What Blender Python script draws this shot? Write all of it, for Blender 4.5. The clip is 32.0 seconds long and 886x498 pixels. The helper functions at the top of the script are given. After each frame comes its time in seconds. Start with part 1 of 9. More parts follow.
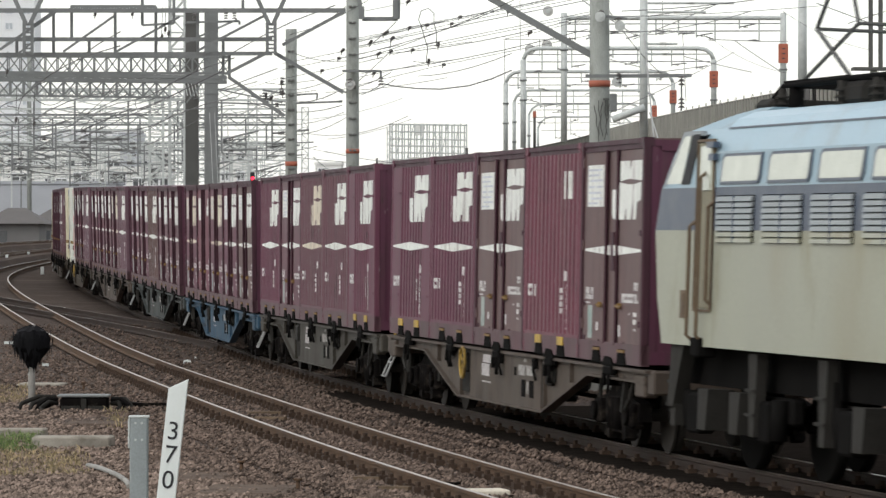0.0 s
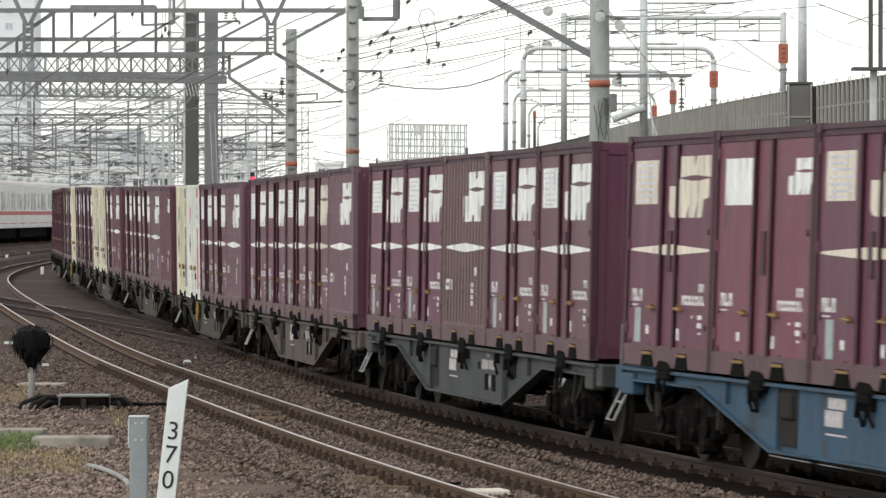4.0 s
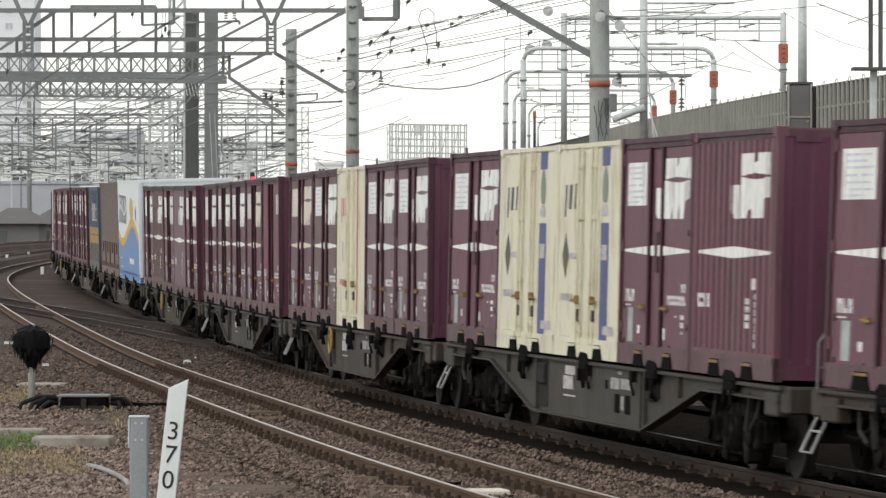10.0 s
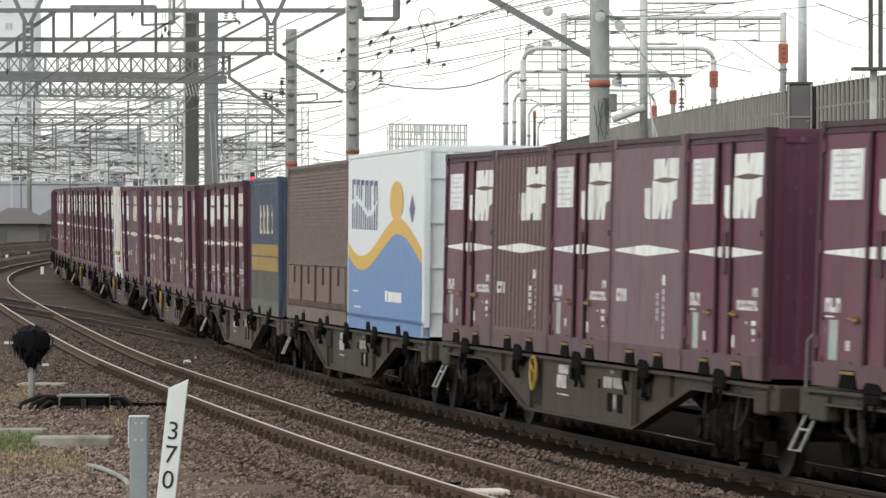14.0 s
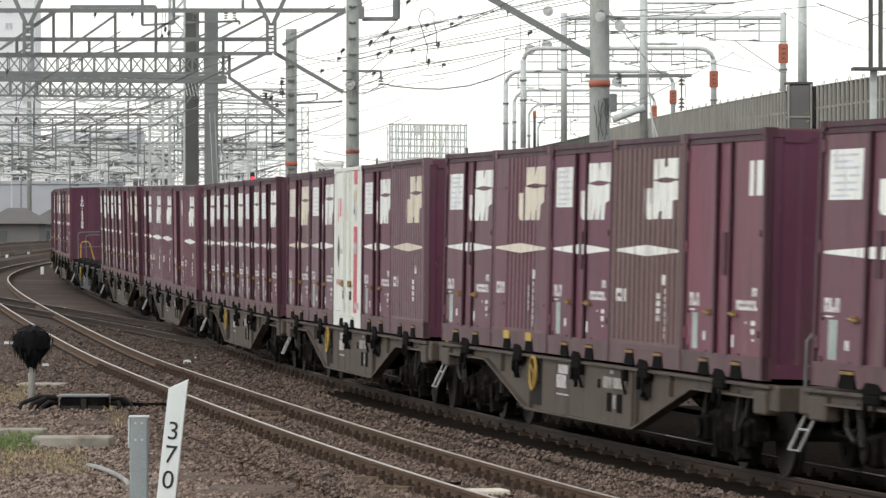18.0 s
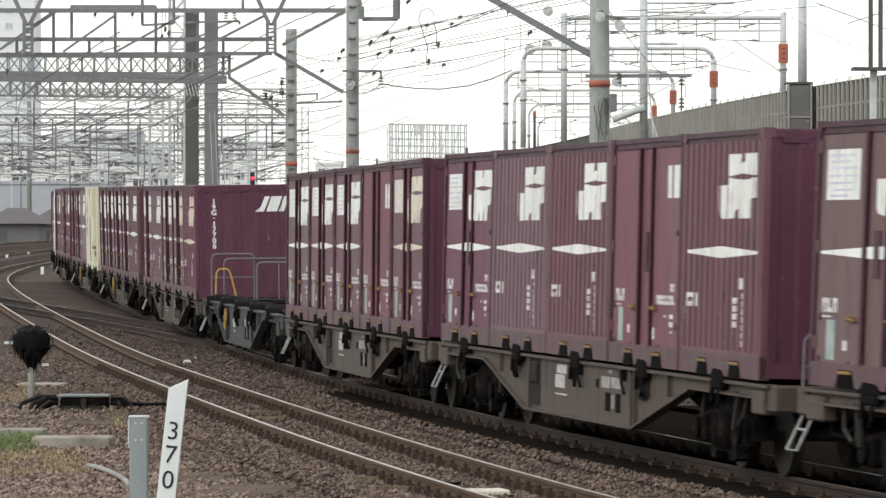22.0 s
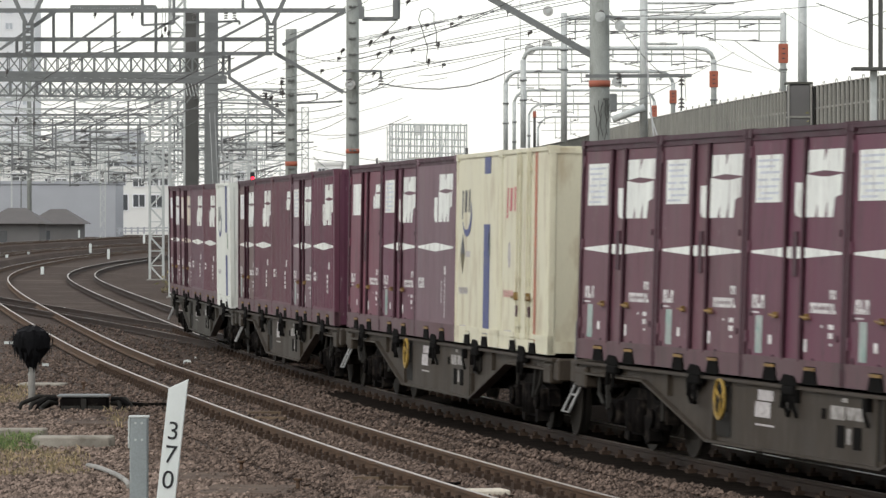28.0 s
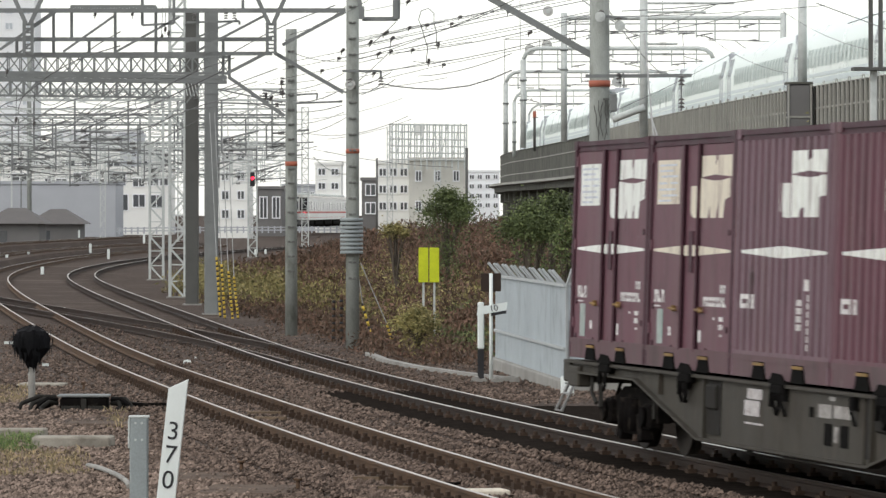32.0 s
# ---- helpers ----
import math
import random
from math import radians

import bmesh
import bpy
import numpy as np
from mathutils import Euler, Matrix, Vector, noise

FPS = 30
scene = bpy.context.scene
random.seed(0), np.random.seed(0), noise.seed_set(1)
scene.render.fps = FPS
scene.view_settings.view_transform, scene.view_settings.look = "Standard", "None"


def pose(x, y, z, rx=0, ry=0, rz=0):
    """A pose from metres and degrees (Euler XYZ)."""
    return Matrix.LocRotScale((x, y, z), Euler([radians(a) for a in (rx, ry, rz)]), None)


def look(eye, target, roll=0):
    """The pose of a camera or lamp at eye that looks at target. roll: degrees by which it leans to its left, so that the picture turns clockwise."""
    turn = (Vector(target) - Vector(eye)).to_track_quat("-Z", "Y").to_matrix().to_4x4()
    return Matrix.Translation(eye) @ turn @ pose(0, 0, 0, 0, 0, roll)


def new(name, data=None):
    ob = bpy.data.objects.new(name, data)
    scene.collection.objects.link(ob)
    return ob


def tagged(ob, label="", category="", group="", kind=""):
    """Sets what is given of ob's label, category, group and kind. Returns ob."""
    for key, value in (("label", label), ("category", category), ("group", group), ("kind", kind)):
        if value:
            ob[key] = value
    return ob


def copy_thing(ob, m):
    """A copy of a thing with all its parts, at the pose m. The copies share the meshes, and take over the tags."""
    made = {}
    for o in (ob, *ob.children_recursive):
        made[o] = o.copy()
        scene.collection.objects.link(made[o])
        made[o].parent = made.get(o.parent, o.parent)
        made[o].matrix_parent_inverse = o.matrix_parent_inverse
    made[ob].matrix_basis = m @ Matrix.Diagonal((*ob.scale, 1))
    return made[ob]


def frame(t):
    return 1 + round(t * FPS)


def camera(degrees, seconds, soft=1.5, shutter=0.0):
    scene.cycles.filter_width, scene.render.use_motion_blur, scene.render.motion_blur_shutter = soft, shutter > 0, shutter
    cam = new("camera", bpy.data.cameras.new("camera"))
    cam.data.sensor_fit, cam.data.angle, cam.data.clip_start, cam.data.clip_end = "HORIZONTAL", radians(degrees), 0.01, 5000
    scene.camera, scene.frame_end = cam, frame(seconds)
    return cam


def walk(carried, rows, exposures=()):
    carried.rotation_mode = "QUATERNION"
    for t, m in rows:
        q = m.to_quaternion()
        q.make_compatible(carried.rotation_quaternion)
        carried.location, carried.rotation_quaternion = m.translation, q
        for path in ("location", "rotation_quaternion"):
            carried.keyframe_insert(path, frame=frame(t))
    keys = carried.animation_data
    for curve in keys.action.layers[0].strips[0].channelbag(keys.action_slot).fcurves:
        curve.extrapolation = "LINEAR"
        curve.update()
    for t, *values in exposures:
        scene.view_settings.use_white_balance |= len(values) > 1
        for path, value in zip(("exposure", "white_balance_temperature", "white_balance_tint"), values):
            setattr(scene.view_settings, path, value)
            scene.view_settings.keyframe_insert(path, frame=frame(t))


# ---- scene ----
cam = camera(9.8605, 32.0, soft=1.45, shutter=0.25)
EYE_Z = 2.7113
walk(cam, [(0, pose(0, 0, EYE_Z, 89.581, 0, 0)), (32, pose(0, 0, EYE_Z, 89.581, 0, 0))],
     exposures=[(0, -0.07), (1, 0.07), (2, 0.15), (3, 0.08), (6, 0.05), (7, -0.04), (8, -0.13), (9, -0.06), (12, -0.03), (14, 0.0), (17, 0.12), (19, -0.03), (20, -0.05),
                (21, 0.06), (22, 0.12), (25, 0.11), (28, -0.10), (29, -0.15), (30, -0.01), (31, 0.0), (32, -0.05)])

# world: a bright even overcast sky, a weak wide sun high behind the clouds
world = bpy.data.worlds.new("overcast_sky")
scene.world = world
world.use_nodes = True
wn, wl = world.node_tree.nodes, world.node_tree.links
wn.clear()
sky = wn.new("ShaderNodeTexSky")
sky.sky_type, sky.sun_disc = "NISHITA", False
sky.sun_elevation, sky.sun_rotation = radians(34), radians(-131)
sky_bg = wn.new("ShaderNodeBackground")
sky_bg.inputs["Strength"].default_value = 0.05
cloud_bg = wn.new("ShaderNodeBackground")
cloud_bg.inputs["Color"].default_value = (1.0, 1.0, 0.985, 1)
cloud_bg.inputs["Strength"].default_value = 0.98
sky_add = wn.new("ShaderNodeAddShader")
wout = wn.new("ShaderNodeOutputWorld")
wl.new(sky.outputs[0], sky_bg.inputs["Color"])
wl.new(sky_bg.outputs[0], sky_add.inputs[0])
wl.new(cloud_bg.outputs[0], sky_add.inputs[1])
wl.new(sky_add.outputs[0], wout.inputs[0])

sun = new("sun", bpy.data.lights.new("sun", "SUN"))
sun.data.energy, sun.data.angle, sun.data.color = 1.0, radians(35), (1.0, 0.97, 0.93)
sun.matrix_world = look((-55, -48, 50), (0, 0, 0))


# ---- small building helpers ----
def bx(bm, x0, x1, y0, y1, z0, z1):
    v = [bm.verts.new((x, y, z)) for x in (x0, x1) for y in (y0, y1) for z in (z0, z1)]
    for q in ((0, 1, 3, 2), (4, 6, 7, 5), (0, 4, 5, 1), (2, 3, 7, 6), (0, 2, 6, 4), (1, 5, 7, 3)):
        bm.faces.new([v[i] for i in q])


def cbx(bm, x0, x1, y0, y1, z0, z1, c=0.02):
    """A box with chamfered edges."""
    b2 = bmesh.new()
    bx(b2, x0, x1, y0, y1, z0, z1)
    bmesh.ops.bevel(b2, geom=b2.edges[:], offset=c, segments=1, affect="EDGES")
    join(bm, b2)


def join(bm, other):
    me = bpy.data.meshes.new("tmp")
    other.to_mesh(me)
    other.free()
    bm.from_mesh(me)
    bpy.data.meshes.remove(me)


def prism(bm, pts, a0, a1, axis="y"):
    """A polygon in the plane across an axis, drawn out along it."""
    def at(p, a):
        return {"y": (p[0], a, p[1]), "x": (a, p[0], p[1]), "z": (p[0], p[1], a)}[axis]
    lo = [bm.verts.new(at(p, a0)) for p in pts]
    hi = [bm.verts.new(at(p, a1)) for p in pts]
    n = len(pts)
    bm.faces.new(lo)
    bm.faces.new(hi[::-1])
    for i in range(n):
        bm.faces.new((lo[i], hi[i], hi[(i + 1) % n], lo[(i + 1) % n]))


def tube(bm, pts, r, n=8, r1=None):
    """A round bar through the points, tapering from r to r1."""
    pts = [Vector(p) for p in pts]
    rings = []
    m = len(pts)
    side = None
    for i, p in enumerate(pts):
        d = (pts[min(i + 1, m - 1)] - pts[max(i - 1, 0)]).normalized()
        if side is None:
            side = d.orthogonal().normalized()
        side = (side - d * side.dot(d)).normalized()
        up = d.cross(side)
        rr = r if r1 is None else r + (r1 - r) * i / (m - 1)
        rings.append([bm.verts.new(p + (side * math.cos(a) + up * math.sin(a)) * rr)
                      for a in (2 * math.pi * k / n for k in range(n))])
    for a, b in zip(rings, rings[1:]):
        for k in range(n):
            f = bm.faces.new((a[k], a[(k + 1) % n], b[(k + 1) % n], b[k]))
            f.smooth = n > 6
    bm.faces.new(rings[0][::-1])
    bm.faces.new(rings[-1])


def bar(bm, a, b, w, h=None):
    """A square bar from a to b."""
    a, b = Vector(a), Vector(b)
    h = h or w
    d = (b - a).normalized()
    up = Vector((0, 0, 1)) if abs(d.z) < 0.95 else Vector((0, 1, 0))
    s = d.cross(up).normalized() * w / 2
    u = s.cross(d).normalized() * h / 2
    lo = [bm.verts.new(a + i * s + j * u) for i, j in ((-1, -1), (1, -1), (1, 1), (-1, 1))]
    hi = [bm.verts.new(b + i * s + j * u) for i, j in ((-1, -1), (1, -1), (1, 1), (-1, 1))]
    bm.faces.new(lo[::-1])
    bm.faces.new(hi)
    for i in range(4):
        bm.faces.new((lo[i], lo[(i + 1) % 4], hi[(i + 1) % 4], hi[i]))


def disc(bm, c, r, axis, depth, n=20):
    a = Vector(c)
    d = Vector(axis).normalized() * depth / 2
    tube(bm, [a - d, a + d], r, n)


def mesh_of(name, bm, material):
    bmesh.ops.recalc_face_normals(bm, faces=bm.faces[:])
    me = bpy.data.meshes.new(name)
    bm.to_mesh(me)
    bm.free()
    me.materials.append(material)
    return me


def part(name, bm, material, parent, label=""):
    ob = new(name, mesh_of(name, bm, material))
    ob.parent = parent
    if label:
        ob["label"] = label
    return ob


def piece(name, me, parent, m):
    """Another object on a mesh that is already there."""
    ob = new(name, me)
    ob.parent = parent
    ob.matrix_basis = m
    return ob


def thing(name, m, label, category, group="", kind=""):
    ob = new(name)
    ob.empty_display_size = 0.2
    ob.matrix_basis = m
    return tagged(ob, label, category, group, kind)


def solid(name, bm, material, label="", category="", group="", kind="", m=None):
    ob = new(name, mesh_of(name, bm, material))
    if m:
        ob.matrix_basis = m
    return tagged(ob, label, category, group, kind)


# ---- materials ----
def material(name, color, rough=0.6, metal=0.0, vary=0.25, scale=3.0, grain=0.12, grain_scale=60.0, bump=0.15,
             stretch=(1, 1, 1), stain=None, stain_amount=0.0, stain_scale=1.2, rand=0.0, spec=0.4, coords="Object", dust=None, dust_amount=0.0, dust_scale=5.0, speck=None, scuff=None):
    """Paint, stone, wood or metal: colour varied at two scales, with stains, grain and relief."""
    mat = bpy.data.materials.new(name)
    mat.use_nodes = True
    n, l = mat.node_tree.nodes, mat.node_tree.links
    b = n["Principled BSDF"]
    b.inputs["Roughness"].default_value = rough
    b.inputs["Metallic"].default_value = metal
    b.inputs["Specular IOR Level"].default_value = spec
    tc = n.new("ShaderNodeTexCoord")
    mp = n.new("ShaderNodeMapping")
    mp.inputs["Scale"].default_value = stretch
    l.new(tc.outputs[coords], mp.inputs["Vector"])
    oi = n.new("ShaderNodeObjectInfo")
    shift = n.new("ShaderNodeVectorMath")
    shift.operation = "ADD"
    sc = n.new("ShaderNodeVectorMath")
    sc.operation = "SCALE"
    sc.inputs[0].default_value = (31, 17, 23)
    l.new(oi.outputs["Random"], sc.inputs["Scale"])
    l.new(mp.outputs[0], shift.inputs[0])
    l.new(sc.outputs[0], shift.inputs[1])

    def noise_tex(s, detail):
        t = n.new("ShaderNodeTexNoise")
        t.inputs["Scale"].default_value = s
        t.inputs["Detail"].default_value = detail
        t.inputs["Roughness"].default_value = 0.6
        l.new(shift.outputs[0], t.inputs["Vector"])
        return t.outputs["Fac"]

    def mix(a, bb, fac, mode="MIX"):
        m = n.new("ShaderNodeMix")
        m.data_type, m.blend_type = "RGBA", mode
        for sock, val in ((m.inputs[6], a), (m.inputs[7], bb), (m.inputs[0], fac)):
            if hasattr(val, "is_output"):
                l.new(val, sock)
            else:
                sock.default_value = val
        return m.outputs[2]

    def span(val, f0, f1, t0, t1):
        m = n.new("ShaderNodeMapRange")
        l.new(val, m.inputs[0])
        for i, q in enumerate((f0, f1, t0, t1)):
            m.inputs[i + 1].default_value = q
        return m.outputs[0]

    big, fine = noise_tex(scale, 5), noise_tex(grain_scale, 3)
    c = (*color, 1)
    dark = tuple(q * (1 - vary) for q in color) + (1,)
    light = tuple(min(1, q * (1 + vary * 0.7)) for q in color) + (1,)
    col = mix(dark, light, span(big, 0.3, 0.7, 0, 1))
    g = span(fine, 0.25, 0.75, 1 - grain, 1 + grain)
    cb = n.new("ShaderNodeCombineColor")
    for i in range(3):
        l.new(g, cb.inputs[i])
    col = mix(col, cb.outputs[0], 1.0, "MULTIPLY")
    if stain:
        st = noise_tex(stain_scale, 8)
        col = mix(col, (*stain, 1), span(st, 0.52, 0.68, 0, stain_amount))
    if dust:
        du = noise_tex(dust_scale, 6)
        col = mix(col, (*dust, 1), span(du, 0.50, 0.74, 0, dust_amount))
    if speck:
        col = mix(col, (*speck, 1), span(noise_tex(11.0, 4), 0.655, 0.70, 0, 0.75))
    if scuff:
        col = mix(col, (*scuff, 1), span(noise_tex(17.0, 3), 0.68, 0.74, 0, 0.5))
    if rand:
        rr = span(oi.outputs["Random"], 0, 1, 1 - rand, 1 + rand)
        cr = n.new("ShaderNodeCombineColor")
        for i in range(3):
            l.new(rr, cr.inputs[i])
        col = mix(col, cr.outputs[0], 1.0, "MULTIPLY")
    l.new(col, b.inputs["Base Color"])
    l.new(span(big, 0.3, 0.7, rough * 0.85, min(1, rough * 1.15)), b.inputs["Roughness"])
    if bump:
        bp = n.new("ShaderNodeBump")
        bp.inputs["Strength"].default_value = bump
        bp.inputs["Distance"].default_value = 0.01
        l.new(fine, bp.inputs["Height"])
        l.new(bp.outputs[0], b.inputs["Normal"])
    return mat


def container_paint(name, color, stain=(0.15, 0.095, 0.09), amount=0.45):
    return material(name, color, rough=0.55, vary=0.16, scale=0.9, grain=0.06, grain_scale=90, bump=0.05,
                    stretch=(1, 1, 0.22), stain=stain, stain_amount=amount, stain_scale=2.2, spec=0.35, dust=(0.05, 0.03, 0.03), dust_amount=0.55, dust_scale=5.5, speck=(0.035, 0.020, 0.018), scuff=(0.30, 0.25, 0.25))


M = {}
M["purple"] = container_paint("purple_paint", (0.134, 0.056, 0.073))
M["purple_pale"] = container_paint("faded_purple_paint", (0.160, 0.092, 0.112))
M["purple_wine"] = container_paint("wine_purple_paint", (0.128, 0.040, 0.066), amount=0.3)
M["purple_brown"] = container_paint("brownish_purple_paint", (0.134, 0.080, 0.076), amount=0.6)
# shade on the ends of purple containers, put into a darker purple
M["purple_end_shade"] = container_paint("shaded_end_purple_paint", (0.098, 0.030, 0.054), amount=0.3)
M["purple_red"] = container_paint("reddish_purple_paint", (0.165, 0.050, 0.073), amount=0.3)
M["purple_low"] = container_paint("grimy_purple_sill", (0.105, 0.052, 0.060), stain=(0.050, 0.034, 0.030), amount=0.7)
# for rods and posts, and for the painted shadow line under the roof edge
M["rod_dark"] = material("dark_purple_rods_and_shadow_line", (0.056, 0.018, 0.028), 0.6, vary=0.2)
M["mark_white"] = material("white_marking", (0.80, 0.82, 0.77), 0.6, vary=0.12, scale=4, stain=(0.30, 0.24, 0.24), stain_amount=0.7, stain_scale=9, stretch=(1, 1, 0.14))
M["mark_yellowed"] = material("yellowed_marking", (0.70, 0.64, 0.52), 0.6, vary=0.12, scale=4, stain=(0.28, 0.20, 0.18), stain_amount=0.7, stain_scale=9, stretch=(1, 1, 0.14))
M["label_grey"] = material("worn_label", (0.50, 0.47, 0.46), 0.6, vary=0.35, scale=14, stain=(0.16, 0.10, 0.10), stain_amount=0.7, stain_scale=12)
M["label_bright"] = material("white_stencil_paint", (0.74, 0.72, 0.70), 0.6, vary=0.25, scale=14, stain=(0.20, 0.13, 0.14), stain_amount=0.7, stain_scale=10)
M["label_worn"] = material("worn_off_label", (0.34, 0.32, 0.30), 0.7, vary=0.5, scale=10, stain=(0.09, 0.075, 0.06), stain_amount=0.95, stain_scale=9)
M["label_teal"] = material("teal_label", (0.37, 0.42, 0.39), 0.6, vary=0.3, scale=5, stain=(0.16, 0.33, 0.28), stain_amount=0.8, stain_scale=4)
M["cream"] = material("cream_paint", (0.66, 0.63, 0.47), 0.5, vary=0.08, scale=1.2, stain=(0.34, 0.25, 0.14), stain_amount=0.55, stain_scale=3, stretch=(1, 1, 0.35), bump=0.0, grain=0.03)
M["white_paint"] = material("white_container_paint", (0.70, 0.72, 0.66), 0.5, vary=0.08, scale=1.2, stain=(0.36, 0.30, 0.22), stain_amount=0.35, stain_scale=3, stretch=(1, 1, 0.35), bump=0.0, grain=0.03)
M["stripe_blue"] = material("blue_stripe", (0.055, 0.07, 0.20), 0.5, vary=0.2, scale=4)
M["stripe_red"] = material("red_stripe", (0.55, 0.085, 0.12), 0.5, vary=0.2, scale=4)
M["mark_ochre"] = material("faded_yellow_print", (0.62, 0.55, 0.25), 0.6, vary=0.2)
M["mark_lilac"] = material("faded_lilac_print", (0.48, 0.40, 0.48), 0.6, vary=0.2)
M["mark_grey_green"] = material("faded_grey_green_print", (0.52, 0.56, 0.50), 0.6, vary=0.2)
M["mark_olive"] = material("dark_olive_print", (0.12, 0.10, 0.045), 0.6, vary=0.2)
M["mark_faded_red"] = material("faded_red_print", (0.58, 0.32, 0.29), 0.6, vary=0.2)
M["latch_brass"] = material("yellow_brown_latch", (0.24, 0.15, 0.05), 0.6, vary=0.3)
M["stripe_orange"] = material("faded_orange_stripe", (0.45, 0.16, 0.09), 0.5, vary=0.3, scale=4)
M["mark_dark"] = material("dark_marking", (0.05, 0.05, 0.055), 0.5)
M["mark_green"] = material("green_grey_marking", (0.18, 0.24, 0.17), 0.5)
M["brown_shutter"] = material("brown_shutter_paint", (0.150, 0.105, 0.085), 0.6, vary=0.15, stain=(0.07, 0.05, 0.04), stain_amount=0.5)
M["box_blue"] = material("blue_container_paint", (0.050, 0.074, 0.112), 0.55, vary=0.15, stain=(0.13, 0.11, 0.06), stain_amount=0.6, stain_scale=1.5)
M["box_olive"] = material("dirty_grey_green_paint", (0.11, 0.11, 0.09), 0.6, vary=0.2, stain=(0.06, 0.055, 0.04), stain_amount=0.5, stain_scale=1.5)
M["gold"] = material("ochre_stripe", (0.36, 0.245, 0.075), 0.55, vary=0.15)
M["van_white"] = material("clean_white_panel", (0.72, 0.77, 0.76), 0.4, vary=0.04)
M["van_blue"] = material("bright_blue_print", (0.115, 0.235, 0.46), 0.45, vary=0.08)
M["van_yellow"] = material("orange_yellow_print", (0.66, 0.40, 0.05), 0.45, vary=0.08)
M["van_ink"] = material("navy_print", (0.06, 0.06, 0.16), 0.45, vary=0.1)
M["yellow"] = material("yellow_paint", (0.50, 0.33, 0.05), 0.55, vary=0.3, stain=(0.1, 0.07, 0.04), stain_amount=0.6, stain_scale=6)
M["worn_yellow"] = material("worn_yellow_wheel", (0.36, 0.23, 0.04), 0.6, vary=0.4, stain=(0.08, 0.05, 0.03), stain_amount=0.8, stain_scale=8)
M["rusty_yellow"] = material("rusty_yellow_paint", (0.26, 0.16, 0.05), 0.7, vary=0.4, scale=8, stain=(0.07, 0.03, 0.03), stain_amount=0.8, stain_scale=9)
M["rust_brown"] = material("rust_brown_latch", (0.10, 0.055, 0.032), 0.8, vary=0.4, scale=9)
M["print_grey"] = material("faded_print", (0.60, 0.63, 0.68), 0.6, vary=0.3, scale=8)
M["grab_brown"] = material("brown_grab_rail", (0.13, 0.09, 0.055), 0.6)
# grimy steel, and the painted shade of pockets, slots and louvre recesses
M["black_gap"] = material("grimy_steel_and_shaded_gaps", (0.010, 0.0095, 0.009), 0.95, vary=0.3, spec=0.02)
M["gear_grey"] = material("grimy_grey_gear", (0.024, 0.022, 0.019), 0.85, vary=0.4, scale=5, stain=(0.02, 0.017, 0.014), stain_amount=0.7, stain_scale=5, spec=0.15)
M["gear_pale"] = material("dusty_grey_gear", (0.036, 0.034, 0.030), 0.85, vary=0.3, scale=4, stain=(0.025, 0.022, 0.02), stain_amount=0.7, stain_scale=4, spec=0.15)
M["bogie"] = material("grimy_running_gear", (0.008, 0.007, 0.0065), 0.95, vary=0.5, scale=5, stain=(0.040, 0.033, 0.027), stain_amount=0.8, stain_scale=6, spec=0.03)
M["wheel_steel"] = material("worn_wheel_steel", (0.045, 0.040, 0.035), 0.8, vary=0.4, spec=0.15)
M["pipe_pale"] = material("pale_pipe_paint", (0.30, 0.30, 0.29), 0.5, vary=0.3, scale=6)
M["pipe_grey"] = material("grey_pipe_paint", (0.15, 0.15, 0.15), 0.5, vary=0.25, scale=6)
for key, nm, colr in (("w_beige", "beige_brown", (0.082, 0.064, 0.051)), ("w_grey", "grey", (0.050, 0.045, 0.036)),
                      ("w_brown", "brown", (0.046, 0.036, 0.026)), ("w_blue", "blue", (0.036, 0.078, 0.120)),
                      ("w_teal", "teal_grey", (0.048, 0.056, 0.054))):
    M[key] = material(nm + "_wagon_paint", colr, 0.65, vary=0.18, scale=1.0, stain=(0.034, 0.026, 0.020), stain_amount=0.85,
                      stain_scale=2.2, stretch=(1, 1, 0.35), bump=0.08, dust=(0.11, 0.088, 0.07), dust_amount=0.3, dust_scale=7, spec=0.2)
M["loco_blue"] = material("pale_blue_loco_paint", (0.31, 0.44, 0.51), 0.35, vary=0.06, scale=0.8, stain=(0.24, 0.25, 0.24), stain_amount=0.4)
M["loco_roof"] = material("greyed_blue_cab_roof", (0.23, 0.34, 0.40), 0.45, vary=0.1, scale=0.9, stain=(0.16, 0.18, 0.18), stain_amount=0.5)
M["loco_band"] = material("slate_blue_loco_band", (0.058, 0.080, 0.118), 0.35, vary=0.08)
M["loco_white"] = material("dirty_white_loco_paint", (0.335, 0.345, 0.27), 0.4, vary=0.10, scale=0.8, stretch=(1, 1, 0.4), stain=(0.21, 0.18, 0.09), stain_amount=0.85, stain_scale=0.7, dust=(0.24, 0.20, 0.10), dust_amount=0.7, dust_scale=0.3)
M["loco_slat"] = material("grey_louvre_slats", (0.30, 0.33, 0.34), 0.5, vary=0.1)
M["loco_door"] = material("brownish_cream_door", (0.27, 0.25, 0.17), 0.5, vary=0.15, stain=(0.12, 0.10, 0.06), stain_amount=0.5)
M["guard_yellow"] = material("bright_yellow_guard", (0.60, 0.42, 0.06), 0.6, vary=0.15)
# translucent panes, the sky's reflection painted into their pale colour
M["glass"] = material("pale_sky_reflection_glazing", (0.56, 0.60, 0.52), 0.15, vary=0.1, bump=0, spec=0.8)
M["cab_glass"] = material("cab_glass", (0.012, 0.012, 0.014), 0.5, vary=0.1, bump=0, spec=0.1)
M["black_sheet"] = material("black_plastic_sheet", (0.005, 0.005, 0.006), 0.7, vary=0.3, spec=0.12)
M["rubber"] = material("black_rubber", (0.006, 0.006, 0.007), 0.6)
